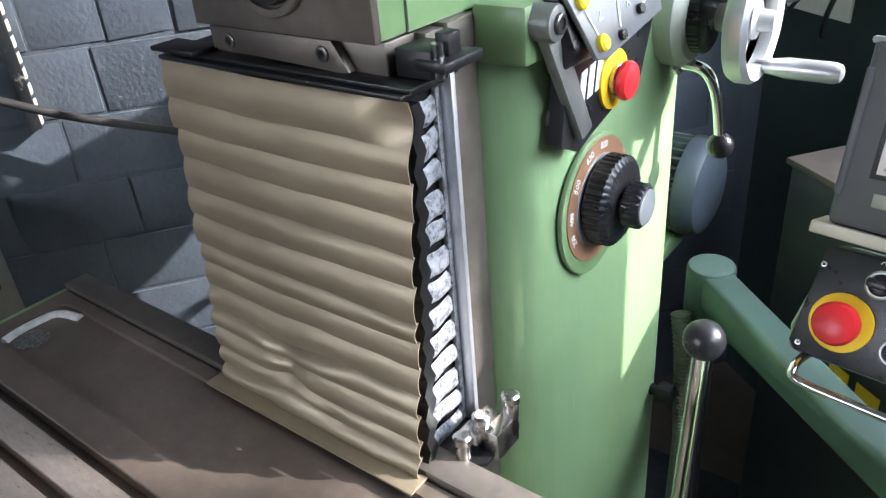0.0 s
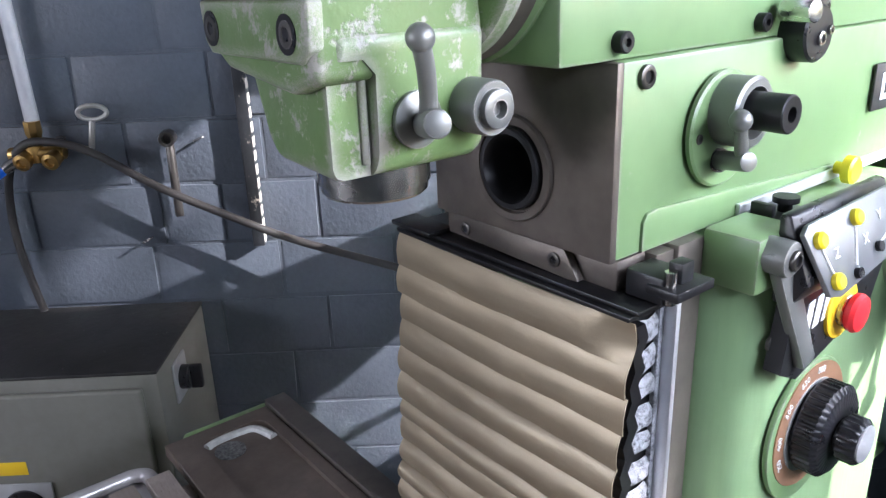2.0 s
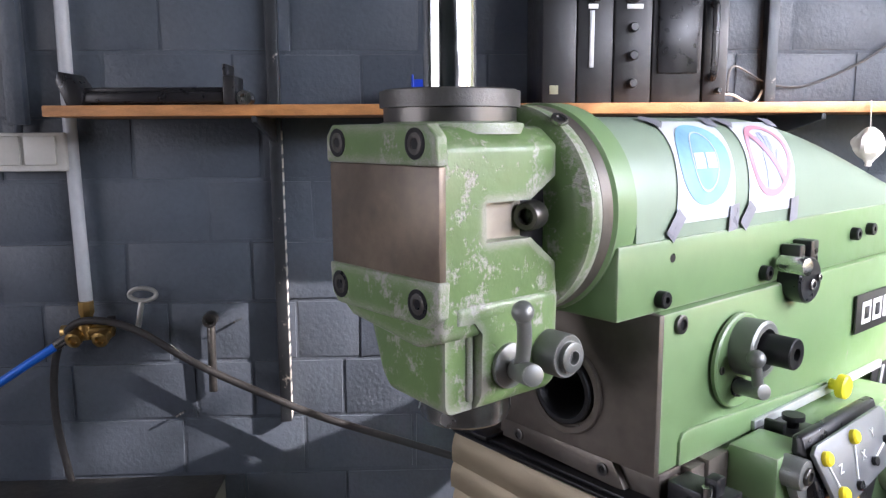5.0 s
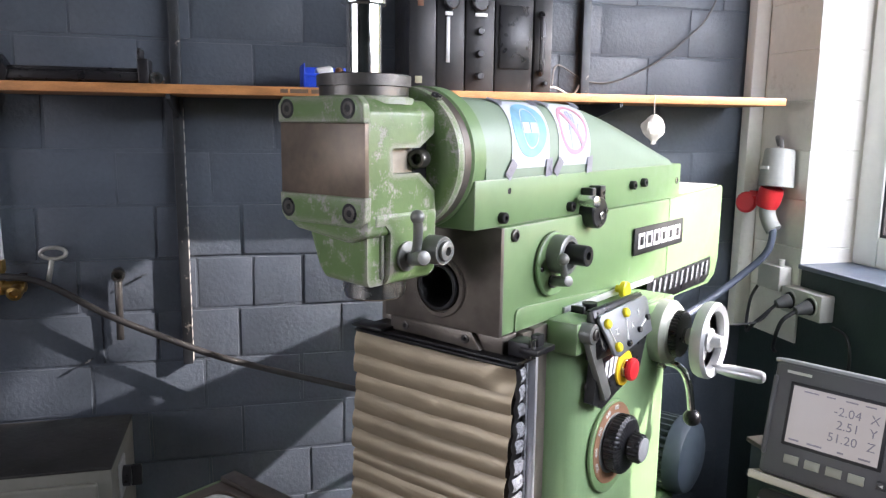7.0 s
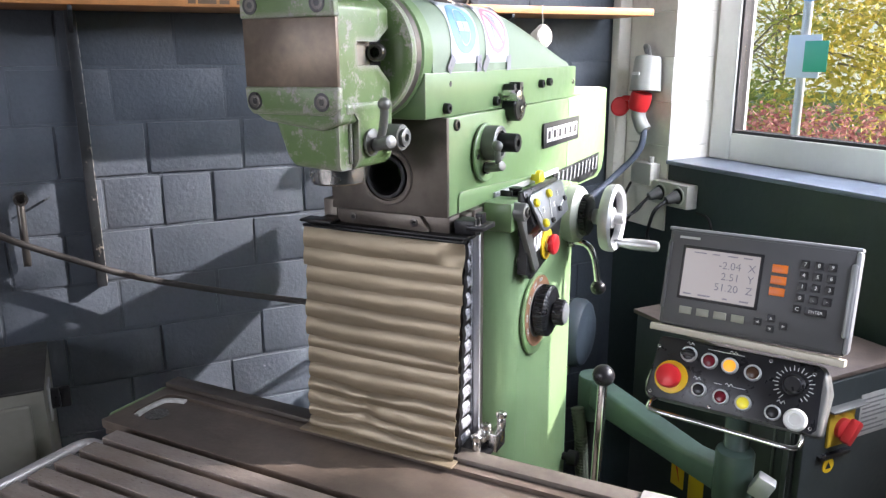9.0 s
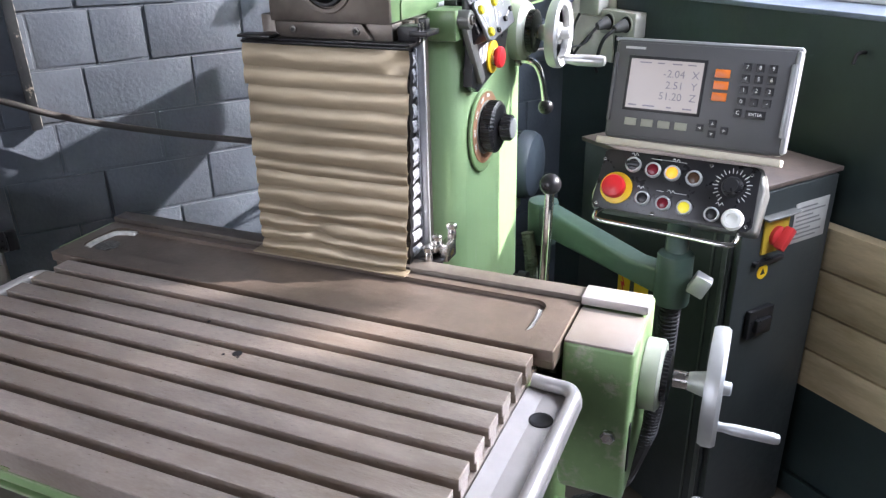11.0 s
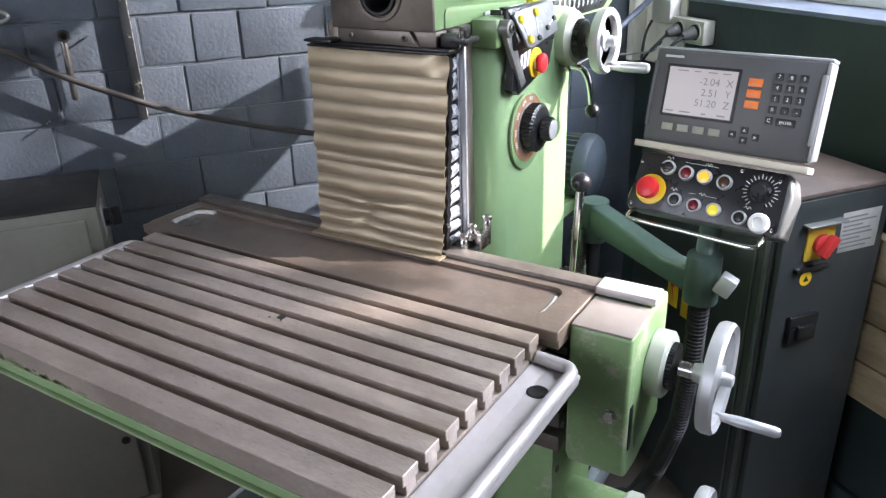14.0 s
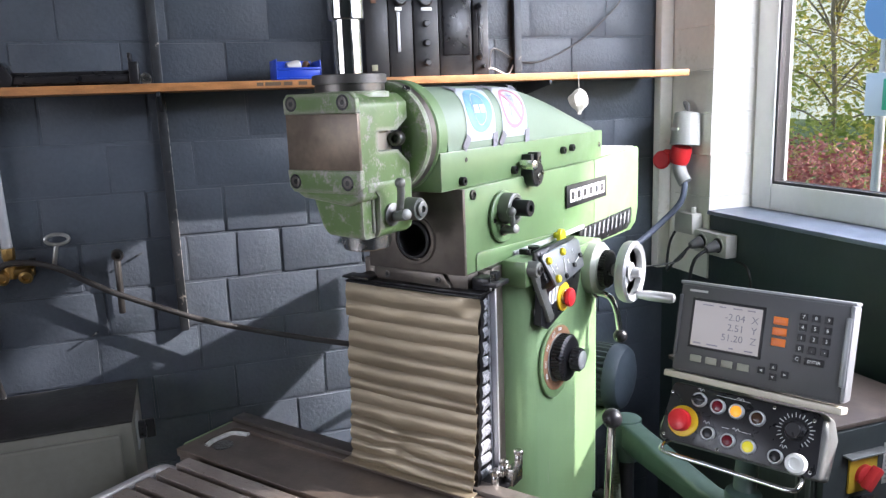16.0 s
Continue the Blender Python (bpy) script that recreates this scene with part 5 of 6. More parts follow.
body = part("case", Solid().box(-0.146, 0.146, -0.084, 0.084, -0.045, -0.001, 0.006).box(-0.141, 0.141, -0.079, 0.079, -0.004, 0.0, 0.002), grey_case, dro, "dark grey display case", m=dro_m)
part("case_rim", Solid().box(-0.149, 0.149, 0.0795, 0.086, -0.046, -0.0025, 0.0025).box(0.1405, 0.149, -0.08, 0.08, -0.044, 0.0015, 0.004), case_side, dro, m=dro_m)
grip = Solid().box(0.1365, 0.146, -0.055, 0.06, -0.02, 0.0035, 0.003)
part("side_grip", grip, case_side, dro, "ribbed side grip", m=dro_m)
part("side_grip", Solid().box(-0.1455, -0.1385, -0.055, 0.06, -0.02, 0.003, 0.002), grey_case, dro, m=dro_m)
scr = part("screen_frame", Solid().box(-0.12, 0.011, -0.035, 0.057, -0.0005, 0.0012, 0.0006), key_black, dro, m=dro_m)
scr = part("screen", Solid().box(-0.115, 0.006, -0.03, 0.052, 0.0013, 0.002, 0.0), screen_mat, dro, "lit pale display", m=dro_m)
for word, y in (("-2.04", 0.030), ("2.51", 0.0115), ("51.20", -0.007)):
    lettering("reading", word, 0.0175, segment, scr, dro_m @ Matrix.Translation((-0.022, y, 0.0021)), 0.0001, "RIGHT")
for word, y in (("X", 0.030), ("Y", 0.0115), ("Z", -0.007)):
    lettering("axis_letter", word, 0.0175, segment, scr, dro_m @ Matrix.Translation((-0.005, y, 0.0021)), 0.0001)
for x, w in ((-0.1, 0.02), (-0.07, 0.012), (-0.045, 0.016), (-0.02, 0.014)):
    part("status_mark", Solid().box(x, x + w, 0.0455, 0.0475, 0.0021, 0.0023), segment, scr, m=dro_m)
for x, w in ((-0.11, 0.014), (-0.085, 0.02), (-0.045, 0.008), (-0.018, 0.015)):
    part("status_mark", Solid().box(x, x + w, -0.026, -0.0235, 0.0021, 0.0023), segment, scr, m=dro_m)
part("maker_mark", Solid().box(-0.128, -0.094, 0.0675, 0.0715, 0.0001, 0.0005), grey_print, dro, m=dro_m)


def key(x, y, w, h, material, word="", size=0.0085, name="key"):
    k = part(name, Solid().box(x - w / 2, x + w / 2, y - h / 2, y + h / 2, -0.0002, 0.0022, 0.0008), material, dro, m=dro_m)
    if word:
        lettering("key_letter", word, size, white_print, k, dro_m @ Matrix.Translation((x, y, 0.0023)), 0.0001)


for r, row in enumerate(("789", "456", "123")):
    for c, word in enumerate(row):
        key(0.0725 + c * 0.0195, 0.0505 - r * 0.0178, 0.0125, 0.0125, key_black, word)
for c, word in enumerate(("0", ".", "-")):
    key(0.0715 + c * 0.0195, -0.0035, 0.0125, 0.0125, key_black, word)
key(0.0695, -0.0215, 0.012, 0.0125, key_black, "C")
key(0.0965, -0.0225, 0.031, 0.0125, key_black, "ENTER", 0.0068)
for y in (0.0375, 0.019, 0.0005):
    key(0.0365, y, 0.0235, 0.0135, orange)
for i in range(4):
    key(-0.102 + i * 0.0285, -0.0535, 0.0205, 0.0125, soft_key)
for x, y, a in ((0.034, -0.043, 90), (0.0145, -0.052, 180), (0.0345, -0.06, 270), (0.0535, -0.0525, 0)):
    k = part("arrow_key", Solid().box(x - 0.006, x + 0.006, y - 0.006, y + 0.006, -0.0002, 0.0022, 0.0008), key_black, dro, m=dro_m)
    part("arrow", Solid().prism([(0.0028, 0), (-0.002, 0.0024), (-0.002, -0.0024)], "z", 0.0023, 0.0025, m=Matrix.Translation((x, y, 0)) @ Matrix.Rotation(radians(a), 4, "Z")), grey_print, k, m=dro_m)

PAN_C = Vector((0.0215, 0.6635, 0.94))
pan_m = plane_at(PAN_C, (0.993, -0.115, 0), (0.05, 0.45, 0.89))
pend = thing("control_pendant", (-0.1, 0.78, 0.0), "black operating panel with lamps on a green swivel arm", "control panel")
box_p = part("housing", Solid().prism([(-0.128, 0.056), (0.13, 0.056), (0.141, 0.02), (0.137, -0.055), (-0.139, -0.055), (-0.144, -0.03)], "z", -0.075, -0.001, 0.008, segments=3), grey_lever, pend, "grey metal panel housing", m=pan_m)
face = part("face_plate", Solid().prism([(-0.126, 0.054), (0.12, 0.054), (0.128, 0.046), (0.131, -0.044), (0.124, -0.052), (-0.132, -0.052), (-0.139, -0.044), (-0.132, 0.048)], "z", -0.0005, 0.0025, 0.001), black, pend, "black operating face plate", m=pan_m)
es = part("emergency_stop", Solid().lathe([(0.028, 0), (0.028, 0.0025), (0.026, 0.0035)], (-0.1, -0.013, 0.0025), (0, 0, 1), 32), yellow_plastic, pend, "yellow disc with red mushroom stop button", m=pan_m)
part("collar", Solid().lathe([(0.0145, 0), (0.0145, 0.007)], (-0.1, -0.013, 0.006), (0, 0, 1), 28), red_plastic, es, m=pan_m)
part("red_button", Solid().lathe([(0.015, 0), (0.02, 0.003), (0.0205, 0.012), (0.018, 0.018), (0.011, 0.0205), (0.003, 0.021)], (-0.1, -0.013, 0.013), (0, 0, 1), 32), red_plastic, es, "red mushroom button", m=pan_m)
lamp_y = plain("lit_amber_lamp", (0.7, 0.3, 0.02), 0.3, 0, (1.0, 0.4, 0.03), 0.3)
lamp_g = plain("lit_yellow_lamp", (0.5, 0.46, 0.03), 0.3, 0, (0.95, 0.8, 0.05), 0.15)
lamp_r = plain("dark_red_lamp", (0.16, 0.01, 0.02), 0.25)
lamp_b = plain("dark_brown_lamp", (0.07, 0.035, 0.02), 0.25)
for x, y, ma, r in ((-0.078, 0.031, black, 0.0135), (-0.043, 0.0265, lamp_r, 0.0135), (-0.01, 0.0255, lamp_y, 0.0135), (0.0265, 0.022, lamp_b, 0.0135),
                    (-0.051, -0.024, black, 0.0125), (-0.015, -0.0275, lamp_r, 0.013), (0.0205, -0.029, lamp_g, 0.013), (0.066, -0.033, black, 0.0125)):
    b = part("push_button", Solid().lathe([(r, 0), (r, 0.006), (r * 0.88, 0.0085), (r * 0.76, 0.0085), (r * 0.74, 0.005)], (x, y, 0.0025), (0, 0, 1), 26), alu, pend, "round button with steel bezel", m=pan_m)
    part("lens", Solid().lathe([(r * 0.74, 0), (r * 0.74, 0.005), (r * 0.6, 0.0062)], (x, y, 0.0035), (0, 0, 1), 24), ma, b, m=pan_m)
part("switch_handle", Solid().box(-0.09, -0.066, 0.027, 0.036, 0.008, 0.016, 0.003), black, pend, m=pan_m)
part("key_switch", Solid().lathe([(0.0175, 0), (0.0175, 0.008), (0.015, 0.014), (0.0095, 0.0145), (0.009, 0.011)], (0.1, -0.036, 0.0025), (0, 0, 1), 28), plain("white_knob", (0.75, 0.75, 0.73), 0.35), pend, "white round key switch", m=pan_m)
pk = part("override_knob", Solid().lathe([(0.0175, 0), (0.0165, 0.004), (0.013, 0.018), (0.0115, 0.0195)], (0.0885, 0.017, 0.0025), (0, 0, 1), 24), black, pend, "black override knob", m=pan_m)
for i in range(22):
    a = radians(-55 + i * 290 / 21)
    part("scale_mark", Solid().box(0.0225, 0.031 if i % 2 else 0.028, -0.0007, 0.0007, 0.0026, 0.003, m=Matrix.Translation((0.0885, 0.017, 0)) @ Matrix.Rotation(a, 4, "Z")), white_print, face, m=pan_m)
for x0, x1, y in ((-0.05, 0.01, 0.0455), (-0.03, -0.018, -0.0075), (0.0, 0.02, -0.0075)):
    part("printed_line", Solid().box(x0, x1, y, y + 0.0008, 0.0026, 0.003), white_print, face, m=pan_m)
for cx, cy in ((-0.058, -0.006), (-0.006, -0.006), (0.075, -0.014), (-0.008, 0.0475), (-0.079, 0.049)):
    part("printed_symbol", Solid().tube([(cx - 0.006, cy, 0.0028), (cx - 0.003, cy + 0.003, 0.0028), (cx, cy - 0.002, 0.0028), (cx + 0.003, cy + 0.003, 0.0028), (cx + 0.006, cy - 0.001, 0.0028)], 0.0006, 5, 3), white_print, face, m=pan_m)
for x, y in ((-0.13, 0.035), (-0.13, -0.044), (0.122, -0.044), (0.05, 0.047), (-0.03, -0.047), (0.115, 0.04)):
    cap_screw(pend, pan_m @ Vector((x, y, 0.0025)), pan_m.to_3x3() @ Vector((0, 0, 1)), 0.003, 0.0012, steel)
bar = part("hinge_bar", Solid().box(-0.155, 0.15, -0.006, 0.006, -0.035, 0.012, 0.002), beige, pend, "beige painted support bar", m=plane_at((0.0285, 0.692, 1.0), (0.993, -0.118, -0.012), (0.03, 0.3, 0.95)))
part("handle", Solid().tube([(-0.118, -0.05, -0.012), (-0.122, -0.058, 0.006), (-0.122, -0.066, 0.02), (-0.112, -0.075, 0.026), (-0.04, -0.077, 0.027), (0.04, -0.079, 0.027), (0.102, -0.08, 0.026), (0.113, -0.071, 0.02), (0.113, -0.06, 0.005), (0.109, -0.05, -0.012)], 0.0042, 12), chrome, pend, "bent aluminium handle", m=pan_m)
arm_way = Vector((0.034, 0.64, 0.0)) - Vector((-0.289, 0.95, 0.0))
arm_len = arm_way.length
arm_m = plane_at((-0.289, 0.95, 0.0), arm_way, (-arm_way.y, arm_way.x, 0))
arm = part("arm", Solid().prism([(-0.02, 0.722), (-0.02, 0.776), (arm_len - 0.1, 0.786), (arm_len, 0.806), (arm_len + 0.02, 0.806), (arm_len + 0.02, 0.755), (0.06, 0.715)], "y", -0.024, 0.024, 0.008, segments=3), arm_green, pend, "dark green swivel arm", m=arm_m)
part("pivot", Solid().rod((-0.289, 0.95, 0.68), (-0.289, 0.95, 0.782), 0.034, soft=0.006), arm_green, pend)
part("pivot_pin", Solid().rod((-0.289, 0.95, 0.03), (-0.289, 0.95, 0.69), 0.018), dark_steel, pend)
part("joint", Solid().rod((0.036, 0.64, 0.738), (0.036, 0.64, 0.835), 0.031, soft=0.005), arm_green, pend)
part("joint_neck", Solid().rod((0.036, 0.645, 0.82), (0.03, 0.705, 0.9), 0.02), arm_green, pend)
part("cable_box", Solid().box(0.07, 0.1, 0.6, 0.625, 0.775, 0.812, 0.003, m=Matrix.Translation((0.085, 0.61, 0.8)) @ Matrix.Rotation(radians(25), 4, "Y") @ Matrix.Translation((-0.085, -0.61, -0.8))), alu, pend)


def corrugated(points, r, pitch_, material, parent, name="hose", label=""):
    s = Solid().tube(points, r * 0.86, 10, 8)
    pts = [Vector(p) for p in points]
    total = sum((b - a).length for a, b in zip(pts, pts[1:]))
    n = int(total / pitch_)
    seglen = [(b - a).length for a, b in zip(pts, pts[1:])]
    for i in range(n):
        d, k = i * pitch_, 0
        while k < len(seglen) - 1 and d > seglen[k]:
            d -= seglen[k]
            k += 1
        w = (pts[k + 1] - pts[k]).normalized()
        p = pts[k] + w * d
        s.lathe([(r * 0.8, 0), (r, pitch_ * 0.25), (r, pitch_ * 0.45), (r * 0.8, pitch_ * 0.7)], p, w, 12)
    return part(name, s, material, parent, label)


corrugated([(0.036, 0.64, 0.742), (0.034, 0.642, 0.6), (0.02, 0.655, 0.45), (-0.02, 0.68, 0.3), (-0.08, 0.75, 0.15), (-0.15, 0.85, 0.035)], 0.02, 0.008, rubber, pend, "cable_hose", "black corrugated cable hose")
corrugated([(-0.31, 0.9, 0.72), (-0.296, 0.888, 0.66), (-0.285, 0.885, 0.5), (-0.29, 0.885, 0.2), (-0.3, 0.9, 0.04)], 0.015, 0.007, mat("grey_green_conduit", (0.16, 0.18, 0.13), 0.6), mill, "conduit", "grey-green corrugated conduit")
part("side_knob", Solid().lathe([(0.008, 0), (0.008, 0.012), (0.016, 0.014), (0.016, 0.032), (0.013, 0.034)], (-0.306, 0.79, 0.66), (1, 0, 0), 20), dark_steel, mill)

# ---- switch cabinet by the window wall ----
cab_dark = mat("dark_green_grey_cabinet", (0.034, 0.04, 0.041), 0.4, vary=0.12, bump=0.02, second=(0.09, 0.1, 0.1), second_at=0.7, second_scale=12)
cab_top = mat("rusty_cabinet_top", (0.13, 0.1, 0.085), 0.5, vary=0.2, scale=6, bump=0.03, second=(0.07, 0.06, 0.055), second_at=0.55, second_scale=5, second_soft=0.1)
cab = thing("switch_cabinet", room(0.9, 0.65, 0), "dark green-grey electrical cabinet with worn top", "electrical cabinet")
part("body", Solid().box(0.77, 1.06, 0.432, 0.89, 0.0, 0.868, 0.003), cab_dark, cab, m=ROOM)
part("top_panel", Solid().box(0.762, 1.066, 0.418, 0.895, 0.8682, 0.8785, 0.002), cab_top, cab, "worn brownish top panel", m=ROOM)
part("door", Solid().box(0.776, 1.05, 0.415, 0.4318, 0.012, 0.866, 0.003), cab_dark, cab, m=ROOM)
part("side_seam", Solid().box(0.7665, 0.7697, 0.438, 0.45, 0.0, 0.866, 0.001).box(0.7665, 0.7697, 0.47, 0.476, 0.0, 0.866, 0.001), mat("cabinet_edge", (0.11, 0.12, 0.115), 0.35, 0.3), cab, m=ROOM)
sw = part("main_switch", Solid().box(0.834, 0.906, 0.4095, 0.4149, 0.734, 0.808, 0.002), plain("dull_yellow_plastic", (0.5, 0.33, 0.03), 0.45), cab, "yellow main switch plate with red handle", m=ROOM)
part("switch_handle", Solid().lathe([(0.021, 0), (0.021, 0.008), (0.016, 0.011)], (0.87, 0.4095, 0.77), (0, -1, 0), 24).box(-0.008, 0.008, -0.0225, -0.003, -0.025, 0.025, 0.003, m=Matrix.Translation((0.87, 0.4015, 0.77)) @ Matrix.Rotation(radians(40), 4, "Y")), plain("dull_red_plastic", (0.45, 0.03, 0.03), 0.4), sw, "red rotary handle", m=ROOM)
part("switch_hood", Solid().box(0.82, 0.92, 0.393, 0.415, 0.814, 0.818, 0.001), grey_lever, sw, m=ROOM)
lab = part("type_label", Solid().box(0.925, 1.03, 0.4138, 0.4149, 0.735, 0.824, 0.0004), mat("aged_label", (0.42, 0.42, 0.4), 0.4, 0.2), cab, "pale printed type label", m=ROOM)
for i in range(8):
    part("print_line", Solid().box(0.93, 1.0 + 0.02 * math.sin(i * 2.3), 0.4132, 0.4137, 0.744 + i * 0.0095, 0.7475 + i * 0.0095), plain("label_print", (0.18, 0.18, 0.18), 0.5), lab, m=ROOM)
part("latch", Solid().box(0.815, 0.9, 0.404, 0.4149, 0.712, 0.722, 0.002), black, cab, m=ROOM)
yl = part("warning_sticker", Solid().lathe([(0.016, 0), (0.016, 0.0008)], (0.852, 0.4149, 0.692), (0, -1, 0), 24), yellow_plastic, cab, "round yellow warning sticker", m=ROOM)
part("sticker_symbol", Solid().prism([(0.845, 0.686), (0.859, 0.686), (0.852, 0.699)], "y", 0.4132, 0.4139), black_print, yl, m=ROOM)
part("socket", Solid().box(0.82, 0.895, 0.402, 0.4149, 0.545, 0.61, 0.003).box(0.835, 0.88, 0.392, 0.402, 0.56, 0.59, 0.003), black, cab, "black appliance socket", m=ROOM)
ws = part("danger_sticker", Solid().box(0.7685, 0.7697, 0.64, 0.685, 0.49, 0.60, 0.0003).box(0.7685, 0.7697, 0.7, 0.74, 0.5, 0.6, 0.0003), yellow_plastic, cab, "yellow danger sticker", m=ROOM)
part("flash", Solid().prism([(0.73, 0.592), (0.715, 0.552), (0.722, 0.552), (0.712, 0.515), (0.73, 0.56), (0.722, 0.56)], "x", 0.7675, 0.7683), red_plastic, ws, m=ROOM)

# cream panel against the window wall
wood_cream = mat("cream_board", (0.52, 0.42, 0.26), 0.55, vary=0.14, scale=4, fine=40, bump=0.03, stretch=(1, 1, 5), second=(0.36, 0.27, 0.15), second_at=0.6, second_scale=5, second_soft=0.12)
board = thing("board_panel", room(1.09, 0.2, 0.33), "cream boarded panel fixed against the dark wall", "panel")
for i in range(4):
    z = 0.335 + i * 0.101
    part("board", Solid().box(1.068, 1.104, 0.02, 0.462, z, z + 0.098, 0.004), wood_cream, board, m=ROOM)
part("skirting", Solid().box(1.092, 1.1095, -2.9, 0.75, 0.0, 0.06, 0.004), green_wall, board, m=ROOM)
part("wall_hook", Solid().tube([(1.11, 0.45, 1.1), (1.085, 0.45, 1.1), (1.075, 0.45, 1.08)], 0.004, 8), dark_steel, wall_east, m=ROOM)

# ---- control cabinet at the back wall ----
cab_steel = mat("grey_beige_cabinet_paint", (0.27, 0.265, 0.225), 0.36, 0.35, vary=0.08, scale=3, bump=0.01, second=(0.4, 0.39, 0.36), second_at=0.7, second_scale=10)
soot = mat("sooty_cabinet_top", (0.03, 0.029, 0.027), 0.5, vary=0.3, scale=8, bump=0.05, second=(0.2, 0.19, 0.17), second_at=0.68, second_scale=45)
lc = thing("control_cabinet", room(-0.8, 1.25, 0), "grey steel control cabinet with a dirty dark top", "electrical cabinet")
part("body", Solid().box(-1.12, -0.497, 1.117, 1.395, 0.012, 0.836, 0.004), cab_steel, lc, m=ROOM)
part("top_panel", Solid().box(-1.12, -0.496, 1.115, 1.396, 0.8362, 0.8425, 0.002), soot, lc, "dark dirty top panel", m=ROOM)
ld = part("door", Solid().box(-1.1, -0.522, 1.103, 1.1168, 0.045, 0.815, 0.006, segments=3), cab_steel, lc, m=ROOM)
for z in (0.65, 0.228):
    part("lock", Solid().lathe([(0.0105, 0), (0.0105, 0.002), (0.0065, 0.0022), (0.006, 0.0008)], (-0.548, 1.103, z), (0, -1, 0), 22), black, lc, "black square-key lock", m=ROOM)
rs = part("rotary_switch", Solid().box(-0.80, -0.70, 1.0985, 1.1028, 0.55, 0.648, 0.003), alu, lc, "grey plate with red rotary switch", m=ROOM)
part("switch_knob", Solid().lathe([(0.036, 0), (0.036, 0.004), (0.03, 0.006)], (-0.75, 1.0985, 0.6), (0, -1, 0), 28), black, rs, m=ROOM)
part("switch_handle", Solid().box(-0.775, -0.722, 1.075, 1.0925, 0.59, 0.612, 0.006), red_plastic, rs, "red rotary handle", m=ROOM)
part("sticker", Solid().box(-0.79, -0.735, 1.1018, 1.1027, 0.664, 0.69, 0.0004), yellow_plastic, lc, "yellow sticker", m=ROOM)
sp = part("side_switch", Solid().box(-0.4965, -0.4915, 1.18, 1.245, 0.74, 0.815, 0.002), alu, lc, "grey plate with black rotary switch", m=ROOM)
part("switch_knob", Solid().lathe([(0.022, 0), (0.022, 0.014), (0.018, 0.017)], (-0.4915, 1.213, 0.777), (1, 0, 0), 24).box(-0.478, -0.455, 1.206, 1.22, 0.755, 0.8, 0.004), black, sp, m=ROOM)
part("plinth_rust", Solid().box(-1.12, -0.498, 1.1005, 1.1165, 0.0, 0.035, 0.003), mat("scuffed_plinth", (0.25, 0.22, 0.2), 0.6, vary=0.3, scale=15, second=(0.5, 0.5, 0.47), second_at=0.55, second_scale=12), lc, m=ROOM)

# ---- shelf and what stands on it ----
shelf_wood = mat("orange_brown_board", (0.45, 0.2, 0.065), 0.5, vary=0.18, scale=5, fine=70, bump=0.03, stretch=(3, 3, 12), second=(0.16, 0.09, 0.05), second_at=0.66, second_scale=18)
shelf = thing("wall_shelf", room(0.16, 1.3, 1.56), "long orange-brown wooden shelf on steel wall rails", "shelf")
part("board", Solid().box(-0.705, 1.02, 1.185, 1.408, 1.5605, 1.5785, 0.0015), shelf_wood, shelf, m=ROOM)
rail_steel = mat("dark_slotted_rail", (0.05, 0.055, 0.06), 0.4, 0.5, vary=0.15, bump=0.01, second=(0.55, 0.5, 0.42), second_at=0.64, second_scale=30)
for u in (-0.368, 0.594):
    rl = part("upright", Solid().box(u - 0.011, u + 0.011, 1.388, 1.4095, 0.955 if u < 0 else 1.3, 2.1, 0.0015), rail_steel, shelf, "dark slotted steel upright", m=ROOM)
    part("bracket", Solid().prism([(1.388, 1.56), (1.19, 1.5598), (1.19, 1.55), (1.388, 1.515)], "x", u - 0.004, u + 0.004, 0.001), rail_steel, shelf, m=ROOM)
wear = plain("pale_slot_wear", (0.55, 0.52, 0.46), 0.6)
for k in range(22):
    z = 0.962 + k * 0.0265
    part("slot", Solid().box(-0.3575, -0.3562, 1.39, 1.408, z, z + 0.018), wear, shelf, m=ROOM)
for u0, u1 in ((-0.155, -0.14), (-0.136, -0.1), (-0.094, -0.074), (-0.06, -0.04), (-0.03, -0.022)):
    part("pencil_mark", Solid().box(u0, u1, 1.1842, 1.1849, 1.566, 1.574), plain("pencil_grey", (0.12, 0.08, 0.05), 0.7), shelf, m=ROOM)

rad_black = mat("black_stereo_plastic", (0.022, 0.022, 0.023), 0.4, vary=0.15, bump=0.01)
radio = thing("stereo_set", room(0.28, 1.3, 1.579), "old black stereo set standing on end on the shelf", "stereo")
mods = ((0.117, 0.176), (0.178, 0.24), (0.242, 0.307), (0.309, 0.397), (0.399, 0.442))
for i, (a, b) in enumerate(mods):
    part("module", Solid().box(a, b, 1.238 + 0.002 * (i % 2), 1.40, 1.579, 1.80 - 0.003 * i, 0.003), rad_black, radio, m=ROOM)
for u, z, r in ((0.208, 1.765, 0.016), (0.272, 1.765, 0.018), (0.273, 1.707, 0.008), (0.273, 1.66, 0.008), (0.273, 1.613, 0.008), (0.425, 1.6, 0.005)):
    part("knob", Solid().lathe([(r, 0), (r, 0.012), (r * 0.8, 0.015)], (u, 1.2385, z), (0, -1, 0), 18), black, radio, m=ROOM)
